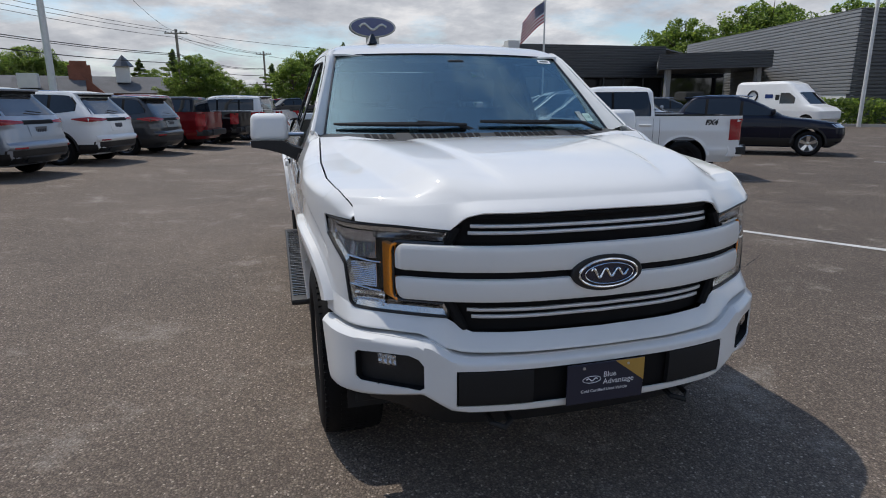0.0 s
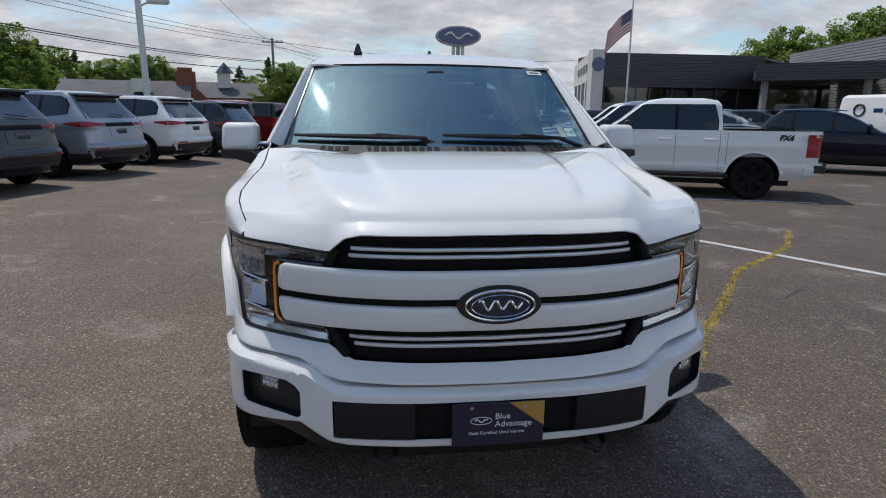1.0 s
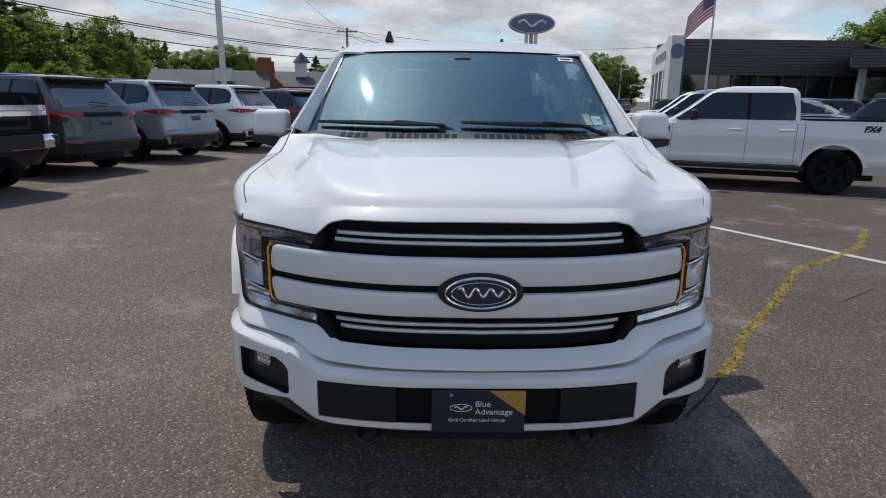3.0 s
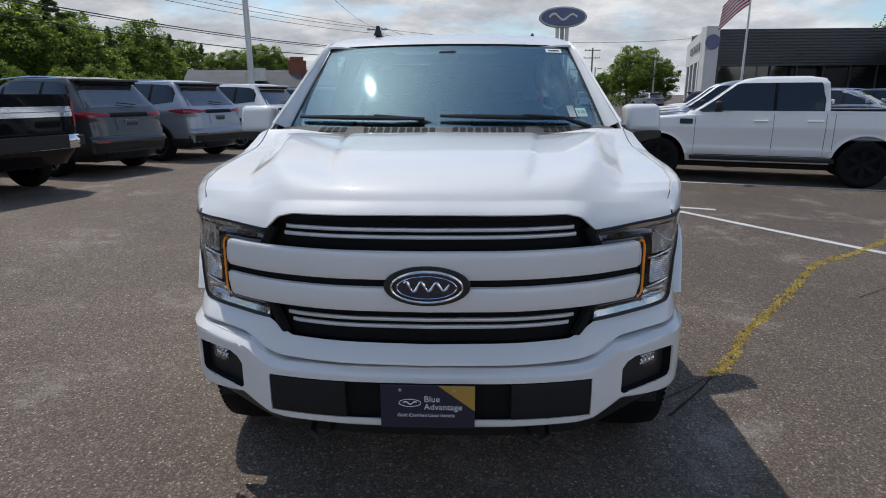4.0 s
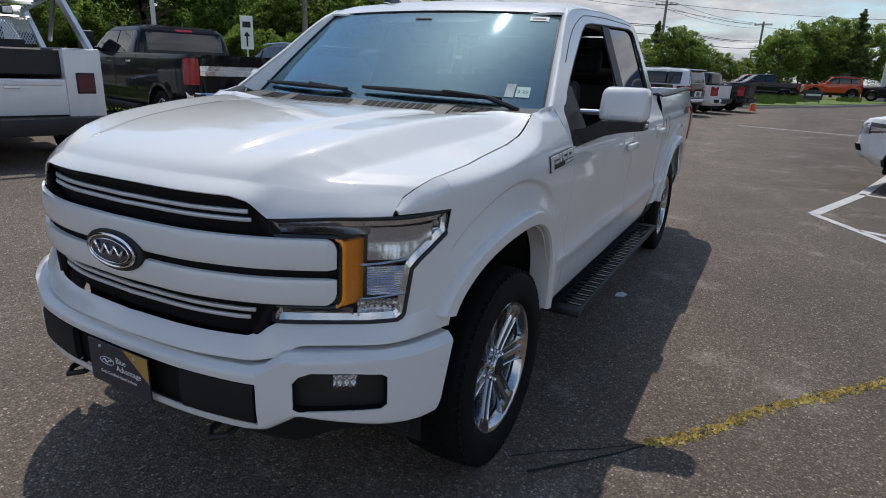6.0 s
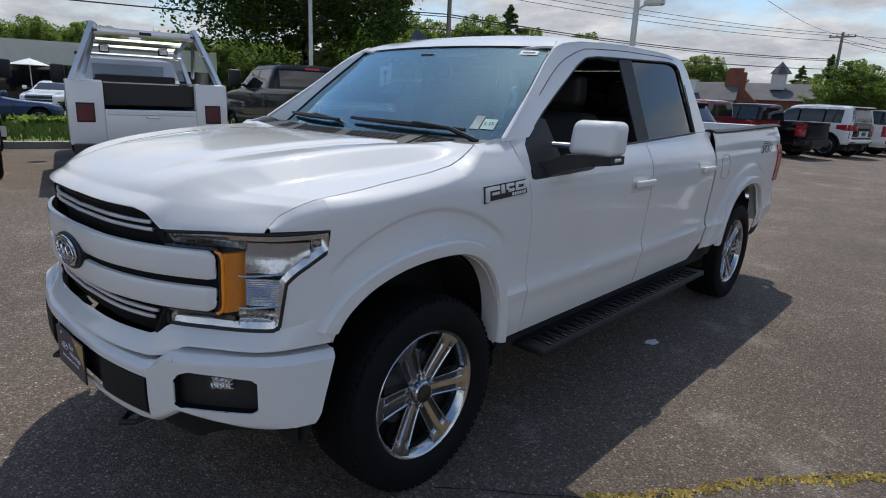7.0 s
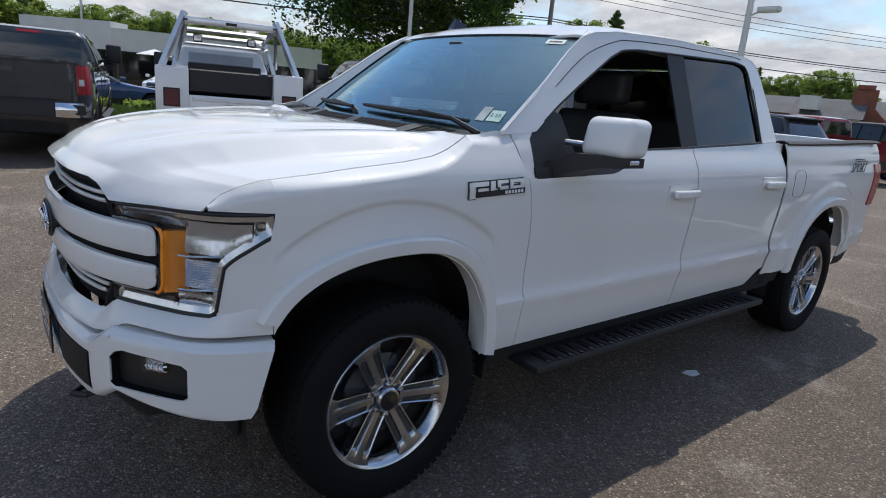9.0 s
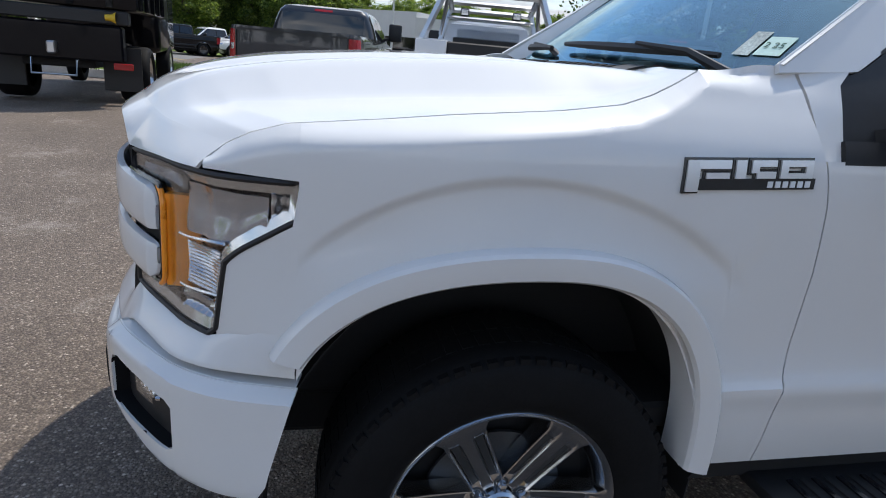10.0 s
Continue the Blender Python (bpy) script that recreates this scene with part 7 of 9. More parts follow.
def utility_truck():
    root = thing("utility_truck", "white utility truck with service body and aluminium ladder rack", "truck", "parked row")
    tail = 5.0
    for sgn in (1, -1):
        a, b = sorted((sgn * 0.62, sgn * 1.08))
        side_box = part("service_box", rbox(a, b, 2.3, tail, 0.62, 1.50, 0.015, 2), M_FLEETWHITE, root)
        part("box_edge", rbox(a + 0.01, b - 0.01, 2.35, tail - 0.02, 1.50, 1.515, 0.004, 1), M_SATIN, side_box)
        a, b = sorted((sgn * 0.76, sgn * 0.96))
        lamp = part("tail_lamp", rbox(a, b, tail, tail + 0.02, 0.95, 1.18, 0.01, 1), M_MAROON, root)
        part("lamp_frame", rbox(a - 0.015, b + 0.015, tail - 0.004, tail + 0.008, 0.935, 1.205, 0.006, 1), M_BLACK, lamp)
        part("box_latch", rbox(sgn * 1.082 - 0.008, sgn * 1.082 + 0.008, 3.2, 3.32, 1.2, 1.3, 0.003, 1), M_CHROME, side_box)
    gate = part("tailgate", rbox(-0.62, 0.62, tail - 0.06, tail - 0.01, 0.66, 1.12, 0.012, 2), M_FLEETWHITE, root)
    part("gate_rib", rbox(-0.58, 0.58, tail - 0.012, tail + 0.006, 1.04, 1.10, 0.008, 1), M_FLEETWHITE, gate)
    part("gate_latch", rbox(-0.09, 0.09, tail - 0.01, tail + 0.012, 1.0, 1.03, 0.004, 1), M_CHROME, gate)
    part("cargo_floor", rbox(-0.62, 0.62, 2.3, tail - 0.05, 0.60, 0.66, 0, 0), M_BLACK, root)
    part("cargo_front", rbox(-0.62, 0.62, 3.2, 3.3, 0.60, 1.62, 0.01, 1), M_BLACK, root)
    part("cargo_cover", rbox(-0.62, 0.62, tail - 1.6, tail - 0.12, 1.16, 1.50, 0.02, 1), M_BLACK, root)
    part("rear_bumper", rbox(-1.05, 1.05, tail - 0.02, tail + 0.22, 0.42, 0.64, 0.02, 2), M_BLACK, root)
    part("chassis", rbox(-0.5, 0.5, -0.6, tail, 0.45, 0.62, 0.01, 1), M_DARK, root)
    # ladder rack: a raked frame over the tail, rails falling to a lower frame with a mesh guard
    TOP, LOW = 2.235, 1.98
    rack = mesh_of("ladder_rack", [(-0.66, 0.66, tail - 0.22, tail - 0.14, TOP - 0.10, TOP)], M_ALU, root, 0.012)
    part("rack_plate", rbox(-0.08, 0.08, tail - 0.138, tail - 0.13, TOP - 0.07, TOP - 0.03, 0.002, 1), M_BLACK, rack)
    def beam(name, a, b, w):
        v, f = tube([a, b], w, 4)
        return mk(name, v, f, M_ALU, rack, smooth=False)
    for side in (1, -1):
        beam("rack_post", (side * 0.99, tail - 0.10, 1.50), (side * 0.655, tail - 0.18, TOP + 0.06), 0.052)
        beam("rack_post", (side * 0.86, 3.3, 1.50), (side * 0.70, 3.15, LOW + 0.12), 0.045)
        beam("side_rail", (side * 0.66, tail - 0.18, TOP - 0.05), (side * 0.68, 3.15, LOW + 0.06), 0.042)
        beam("brace", (side * 0.66, tail - 0.2, TOP - 0.12), (side * 0.80, 3.9, 1.62), 0.028)
        for k in range(9):
            q = k / 9
            p = Vector((side * 0.66, tail - 0.18, TOP - 0.03)).lerp(Vector((side * 0.68, 3.15, LOW + 0.08)), q)
            part("rail_hole", rbox(p.x - 0.046, p.x + 0.046, p.y - 0.05, p.y + 0.05, p.z - 0.03, p.z, 0.004, 1), M_ALLOYDARK, rack)
    beam("crossbar", (-0.72, 3.15, LOW + 0.08), (0.72, 3.15, LOW + 0.08), 0.040)
    beam("crossbar", (-0.67, 3.9, LOW + 0.14), (0.67, 3.9, LOW + 0.14), 0.036)
    beam("guard_rail", (-0.74, 3.22, LOW - 0.04), (0.74, 3.22, LOW - 0.04), 0.030)
    # expanded-metal guard
    lines = []
    for k in range(44):
        x = -0.78 + k * 0.0363
        lines.append([(x, 3.26, 1.56), (min(0.78, x + 0.19), 3.24, 1.56 + min(0.37, (0.78 - x) * 1.95))])
        lines.append([(x + 0.036, 3.26, 1.56), (max(-0.78, x + 0.036 - 0.19), 3.24, 1.56 + min(0.37, (x + 0.816) * 1.95))])
    tagged(rods("guard_mesh", lines, 0.0065, M_ALU, rack, 4), kind="stuff")
    for x in (-0.45, 0.45):
        work = part("work_light", rbox(x - 0.075, x + 0.075, 3.24, 3.34, LOW - 0.02, LOW + 0.11, 0.02, 2), M_BLACK, rack)
        part("light_lens", rbox(x - 0.06, x + 0.06, 3.335, 3.345, LOW, LOW + 0.09, 0.004, 1), M_REFLECTOR, work)
    # cab
    s = Shape([(0.45, 0.88, -0.7, 2.2, 10), (0.62, 0.98, -0.9, 2.25, 10), (1.15, 1.0, -0.92, 2.25, 10), (1.30, 0.985, -0.7, 2.25, 10), (1.38, 0.96, 0.5, 2.25, 10), (1.45, 0.94, 0.7, 2.24, 10), (1.90, 0.78, 1.3, 2.15, 9), (1.97, 0.62, 1.5, 2.0, 7)])
    v, f = s.mesh()
    cab = mk("cab", v, f, M_FLEETWHITE, root)
    carve(cab, [drum(0, 0.41, 0.49)])
    windows(s, cab, 1.42, 1.84, ((0.8, 2.1),))
    end_panel("rear_screen", s, -0.6, 0.6, 1.5, 1.82, M_BLACKGLASS, cab, True)
    end_panel("windscreen", s, -0.7, 0.7, 1.46, 1.84, M_BLACKGLASS, cab, False)
    for sgn in (1, -1):
        a, b = sorted((sgn * 1.02, sgn * 1.26))
        part("door_mirror", rbox(a, b, 0.95, 1.08, 1.44, 1.80, 0.04, 2), M_BLACK, root)
        for y in (0, 3.7):
            road_wheel(root, 0.90, y, 0.41, 0.25, 8, M_FLEETWHITE, sgn)
    root.matrix_basis = frame_at((-6.17, 1.87), (-0.965, 0.262), tail)
    root.scale = (0.92, 1.0, 0.935)
    return root


def dump_truck():
    root = thing("dump_truck", "black dump truck parked with its tail to the lane", "truck", "parked row")
    tail = 5.4
    bed = part("dump_bed", rbox(-1.18, 1.18, 2.0, tail, 1.50, 3.15, 0.05, 2), M_BLACKPAINT, root)
    for x in (-0.8, -0.27, 0.27, 0.8):
        part("bed_rib", rbox(x - 0.05, x + 0.05, tail, tail + 0.05, 1.52, 3.10, 0.01, 1), M_BLACKPAINT, bed)
    for y in (2.5, 3.2, 3.9, 4.6, 5.2):
        for sgn in (1, -1):
            a, b = sorted((sgn * 1.18, sgn * 1.24))
            part("bed_rib", rbox(a, b, y - 0.05, y + 0.05, 1.52, 3.10, 0.01, 1), M_BLACKPAINT, bed)
    part("bed_beam", rbox(-1.05, 1.05, tail - 0.2, tail + 0.04, 1.28, 1.48, 0.02, 1), M_BLACK, root)
    part("tail_board", rbox(-0.95, 0.95, tail - 0.25, tail + 0.02, 0.72, 1.26, 0.03, 1), M_BLACKPAINT, root)
    for x in (-0.80, 0.80):
        v, f = lathe([(-0.09, 0.085), (-0.02, 0.05), (0.06, 0.045), (0.06, 0.0)], 14, "x", (x, tail + 0.06, 1.38))
        fix(mk("yellow_cone", v, f, M_YELLOW, root, "yellow plastic cap"))
    part("rear_plate", rbox(-0.155, 0.155, tail + 0.02, tail + 0.03, 1.30, 1.45, 0.003, 1), M_PLATEGREY, root)
    part("tow_hook", rbox(-0.06, 0.06, tail + 0.02, tail + 0.16, 0.80, 0.98, 0.02, 1), M_SATIN, root)
    rods("step", [[(-0.30, tail + 0.02, 0.72), (-0.30, tail + 0.10, 0.50), (0.30, tail + 0.10, 0.50), (0.30, tail + 0.02, 0.72)]], 0.016, M_SATIN, root)
    for sgn in (1, -1):
        a, b = sorted((sgn * 0.55, sgn * 1.12))
        part("mud_flap", rbox(a, b, tail - 0.55, tail - 0.52, 0.25, 0.95, 0.005, 1), M_BLACK, root)
        a, b = sorted((sgn * 0.80, sgn * 1.08))
        part("tail_lamp", rbox(a, b, tail + 0.0, tail + 0.03, 0.62, 0.72, 0.01, 1), M_RED, root)
        for y in (0.0, 4.0):
            road_wheel(root, 0.92, y, 0.48, 0.30 if y == 0 else 0.5, 8, M_SATIN, sgn)
    part("chassis", rbox(-0.5, 0.5, -0.7, tail - 0.2, 0.6, 0.95, 0.02, 1), M_DARK, root)
    cab = part("cab", rbox(-1.05, 1.05, -1.0, 1.7, 0.8, 2.4, 0.12, 3), M_BLACKPAINT, root)
    part("cab_glass", rbox(-0.95, 0.95, 0.2, 1.0, 1.6, 2.2, 0.02, 1), M_BLACKGLASS, cab)
    root.matrix_basis = frame_at((-8.5, -4.25), (-0.988, -0.10), tail)
    return root


M_YELLOW = principled("yellow_plastic", (0.65, 0.42, 0.02), 0.5)
utility_truck()
dump_truck()

# ---- painted lines, cracks, scraps on the asphalt ----
M_LINE = speckled("worn_white_road_paint", (0.50, 0.49, 0.47), 0.8, 0.35, 40, 0.3, 0.002)
M_YELLOWLINE = speckled("yellow_road_paint", (0.45, 0.30, 0.05), 0.8, 0.25, 40, 0.2, 0.002)
M_CRACK = speckled("dark_crack", (0.018, 0.017, 0.016), 0.95, 0.3, 60, 0.0)
M_MOSS = speckled("dry_moss", (0.40, 0.30, 0.085), 0.95, 0.5, 90, 0.5, 0.01)


def strip_on_ground(name, points, widths, mat, label, category, z=0.004, wobble=0.0, parent=None):
    rng = random.Random(name + str(points[0]))
    pts = [Vector((x, y, 0)) for x, y in points]
    fine, wd = [], []
    for i in range(len(pts) - 1):
        k = max(2, int((pts[i + 1] - pts[i]).length / (0.06 if wobble else 0.8)))
        for j in range(k):
            t = j / k
            fine.append(pts[i].lerp(pts[i + 1], t))
            w = widths if isinstance(widths, float) else widths[i] + (widths[i + 1] - widths[i]) * t
            wd.append(w)
    fine.append(pts[-1])
    wd.append(wd[-1])
    rows = []
    drift = 0.0
    for i, p in enumerate(fine):
        d = (fine[min(i + 1, len(fine) - 1)] - fine[max(i - 1, 0)]).normalized()
        n = Vector((-d.y, d.x, 0))
        drift = drift * 0.8 + rng.uniform(-wobble, wobble)
        w = wd[i] * (1 + (rng.uniform(-0.6, 0.6) if wobble else 0))
        a, b = p + n * (w / 2 + drift), p + n * (-w / 2 + drift)
        rows.append([(a.x, a.y, ground_z(a.x, a.y) + z), (b.x, b.y, ground_z(b.x, b.y) + z)])
    g = np.array(rows)
    v, f = shell(g, 0.003 if not wobble else 0.0, (0, 0, -50))
    ob = mk(name, v, f, mat)
    return tagged(ob, label, category, kind="structure")


for pts in ([(2.34, 6.39), (7.2, -1.9)], [(2.34, 6.39), (3.03, 8.43), (3.75, 11.3), (7.0, 20.0)], [(3.0, 8.45), (4.4, 8.05), (7.6, 6.9)], [(2.75, 5.75), (3.5, 5.45)], [(4.05, 11.3), (8.0, 9.7)], [(5.1, 14.3), (9.0, 12.7)], [(13.5, 9.0), (18.0, 5.0)], [(0.6, 21.5), (4.2, 20.6)], [(4.5, 31), (8.5, 30)]):
    strip_on_ground("parking_line", pts, 0.10 if pts[0] != (2.34, 6.39) or len(pts) == 2 else 0.13, M_LINE, "worn white parking line on the asphalt", "road marking", 0.005)
CRACK = [(1.12, -0.05), (1.51, 0.40), (1.70, 0.62), (1.96, 1.04), (2.31, 1.44), (2.69, 1.90), (3.32, 2.71), (4.05, 3.22), (4.61, 3.69), (5.3, 4.6)]
strip_on_ground("crack", CRACK, 0.014, M_CRACK, "dark crack across the asphalt", "crack", 0.003, 0.006)
for pts in ([(1.51, 0.40), (1.27, 0.20), (1.02, 0.0)], [(2.69, 1.90), (3.1, 1.75), (3.6, 2.1), (3.9, 2.0)], [(4.1, 5.2), (5.6, 5.0), (7.5, 4.2)], [(-3.5, 14.5), (0.5, 13.2), (3.2, 12.9)]):
    strip_on_ground("crack", pts, 0.007, M_CRACK, "thin dark crack across the asphalt", "crack", 0.003, 0.008)
rng = random.Random(5)
vv, ff = [], []
for i in range(len(CRACK) - 1):
    if i == 0:
        continue
    a, b = Vector((*CRACK[i], 0)), Vector((*CRACK[i + 1], 0))
    for k in range(int((b - a).length * 520)):
        t = rng.random()
        if math.sin(23 * t + 5 * i) + math.sin(41 * t + i) < -0.35 + rng.uniform(-0.6, 0.6):
            continue
        p = a.lerp(b, t) + Vector((rng.gauss(0, 0.017), rng.gauss(0, 0.017), 0.002))
        s, t, h = rng.uniform(0.006, 0.020), rng.uniform(0, 6.28), rng.uniform(0.003, 0.018)
        n = len(vv)
        vv += [(p.x + s * math.cos(t), p.y + s * math.sin(t), p.z), (p.x + s * math.cos(t + 2.1), p.y + s * math.sin(t + 2.1), p.z), (p.x + s * math.cos(t + 4.2), p.y + s * math.sin(t + 4.2), p.z), (p.x, p.y, p.z + h)]
        ff += [(n, n + 1, n + 3), (n + 1, n + 2, n + 3), (n + 2, n, n + 3)]
tagged(mk("moss", vv, ff, M_MOSS, smooth=False), "yellow-green moss growing along the crack", "moss", kind="stuff")
# moss by the second crack, and a pale scrap under the sill
vv, ff = [], []
for k in range(220):
    t = rng.random()
    p = Vector((-0.9 + 1.9 * t, -2.0 + 0.55 * t ** 0.5, 0.002)) + Vector((rng.gauss(0, 0.03), rng.gauss(0, 0.02), 0))
    s, a, h = rng.uniform(0.006, 0.016), rng.uniform(0, 6.28), rng.uniform(0.003, 0.014)
    n = len(vv)
    vv += [(p.x + s * math.cos(a + q), p.y + s * math.sin(a + q), p.z) for q in (0, 2.1, 4.2)] + [(p.x, p.y, p.z + h)]
    ff += [(n, n + 1, n + 3), (n + 1, n + 2, n + 3), (n + 2, n, n + 3)]
tagged(mk("moss", vv, ff, M_MOSS, smooth=False), "thin moss along a fine crack", "moss", kind="stuff")
v, f = prism([(0, 0), (0.07, 0.01), (0.085, 0.05), (0.03, 0.075), (-0.01, 0.04)], 0.004, lambda a, b, d: (0.95 + a * 0.8, 2.14 + b * 1.6, 0.003 + d))
tagged(fix(mk("paper_scrap", v, f, M_PAPER)), "pale scrap of paper lying on the asphalt", "litter")

# ---- grass, kerbs and road ----
M_GRASS = speckled("grass", (0.125, 0.180, 0.036), 0.95, 0.45, 25, 0.6, 0.03)
M_ROAD = speckled("road_asphalt", (0.17, 0.165, 0.16), 0.9, 0.2, 60, 0.3, 0.004)
M_KERB = speckled("kerb_concrete", (0.40, 0.38, 0.35), 0.9, 0.25, 30, 0.3, 0.004)


def ribbon(name, centre, w0, w1, z, mat, label, category, kind="structure", thick=0.0):
    pts = cr([(x, y, 0) for x, y in centre], 40)
    rows = []
    for i, p in enumerate(pts):
        d = Vector(pts[min(i + 1, 39)] - pts[max(i - 1, 0)]).normalized()
        n = Vector((d.y, -d.x, 0))
        rows.append([(p[0] + n.x * w, p[1] + n.y * w, ground_z(p[0], p[1]) + z) for w in np.linspace(w0, w1, 4)])
    v, f = shell(np.array(rows), thick, (0, 0, -80))
    return tagged(mk(name, v, f, mat), label, category, kind=kind), pts


VERGE = [(-4, 60), (-9, 40), (-12.0, 22), (-15.5, 9), (-17.3, 3), (-20.5, -4), (-28, -13), (-62, -38)]
ribbon("grass_verge", VERGE, -5.0, 1.6, 0.13, M_GRASS, "strip of mown grass between lot and road", "grass", thick=0.2)
ribbon("kerb", VERGE, -5.2, -5.0, 0.14, M_KERB, "pale concrete kerb along the verge", "kerb", thick=0.2)
ribbon("kerb", VERGE, 1.6, 1.78, 0.14, M_KERB, "pale concrete kerb along the verge", "kerb", thick=0.2)
ribbon("road", VERGE, 1.8, 13.5, 0.02, M_ROAD, "grey main road beyond the verge", "road")
ribbon("road_line", VERGE, 7.3, 7.45, 0.026, M_YELLOWLINE, "yellow centre line on the road", "road marking")
ribbon("road_line", VERGE, 7.6, 7.75, 0.026, M_YELLOWLINE, "yellow centre line on the road", "road marking")
ribbon("far_verge", VERGE, 13.6, 40, 0.06, M_GRASS, "grass on the far side of the road", "grass")


def tufts(name, spots, n, label, height=0.12, seed=3, spread=None):
    """Blades of grass scattered round spots."""
    r = random.Random(seed)
    vv, ff = [], []
    for _ in range(n):
        x, y, z = r.choice(spots)
        x, y = x + r.uniform(-1, 1) * (spread or 1.2), y + r.uniform(-1, 1) * (spread or 1.2)
        a, h, w = r.uniform(0, 6.28), height * r.uniform(0.5, 1.5), 0.012 + 0.01 * r.random()
        lean = r.uniform(-0.5, 0.5) * h
        k = len(vv)
        vv += [(x - w * math.cos(a), y - w * math.sin(a), z), (x + w * math.cos(a), y + w * math.sin(a), z), (x + lean * math.sin(a), y + lean * math.cos(a), z + h)]
        ff.append((k, k + 1, k + 2))
    return tagged(mk(name, vv, ff, M_GRASS, smooth=False), label, "grass", kind="stuff")


path = cr([(x, y, 0) for x, y in VERGE], 160)
tufts("grass_blades", [(p[0] + 1.6, p[1], ground_z(p[0], p[1]) + 0.13) for p in path[60:125]], 34000, "blades of the roadside grass", 0.13, 4, 3.0)

# island with tall grass beyond the cone
isl = [(-3.5, 34.5), (0.2, 36.0), (4.0, 44), (8.0, 54), (10.0, 60), (9.5, 70), (2, 72), (-4, 60), (-6, 44)]
v, f = prism(isl, 0.14, lambda a, b, d: (a, b, d + ground_z(a, b) * 0))
island = tagged(fix(mk("kerb_island", v, f, M_KERB)), "low kerbed traffic island", "kerb", kind="structure")
inner = [(x * 0.96 + 0.08, y * 0.97 + 1.55) for x, y in isl]
v, f = prism(inner, 0.05, lambda a, b, d: (a, b, 0.14 + d))
tagged(fix(mk("island_grass", v, f, M_GRASS)), "grass on the traffic island", "grass", kind="structure")
r6 = random.Random(9)
tufts("island_blades", [(a + (b - a) * r6.random(), y, 0.18) for a, b, y in [(-4 + 0.2 * k, 0.2 + 0.36 * k, 37.5 + k) for k in range(20)]], 14000, "yellow-green tall grass on the traffic island", 0.35, 5, 0.8)

# ---- trees ----
def leaf_mat(name, dark, light, warm):
    m = principled(name, dark, 0.6)
    info = m.node_tree.nodes.new("ShaderNodeNewGeometry")
    col = ramp_of(m, info.outputs["Random Per Island"], [(0.0, dark), (0.6, light), (1.0, warm)])
    oi = m.node_tree.nodes.new("ShaderNodeObjectInfo")
    tone = ramp_of(m, oi.outputs["Random"], [(0.0, (0.75, 0.8, 0.75)), (1.0, (1.15, 1.1, 1.0))])
    set_color(m, mix_of(m, 1.0, col, tone, "MULTIPLY"))
    # light shines through the leaves
    thin = m.node_tree.nodes.new("ShaderNodeBsdfTranslucent")
    both_ways = node(m, "ShaderNodeMixShader", Fac=0.58)
    m.node_tree.links.new(mix_of(m, 1.0, col, (1.5, 1.6, 0.9), "MULTIPLY"), thin.inputs[0])
    m.node_tree.links.new(bsdf(m).outputs[0], both_ways.inputs[1])
    m.node_tree.links.new(thin.outputs[0], both_ways.inputs[2])
    m.node_tree.links.new(both_ways.outputs[0], m.node_tree.nodes["Material Output"].inputs[0])
    return m


M_BARK = speckled("bark", (0.09, 0.07, 0.055), 0.95, 0.4, 18, 0.8, 0.02)
M_LEAF = leaf_mat("broad_leaves", (0.056, 0.096, 0.026), (0.145, 0.205, 0.056), (0.31, 0.36, 0.11))
# oak leaf colour darkened to paint in the big tree's backlit shade
M_OAK = leaf_mat("dark_oak_leaves", (0.013, 0.030, 0.008), (0.033, 0.064, 0.014), (0.09, 0.13, 0.028))
M_NEEDLE = leaf_mat("needles", (0.056, 0.090, 0.042), (0.135, 0.180, 0.082), (0.27, 0.31, 0.14))


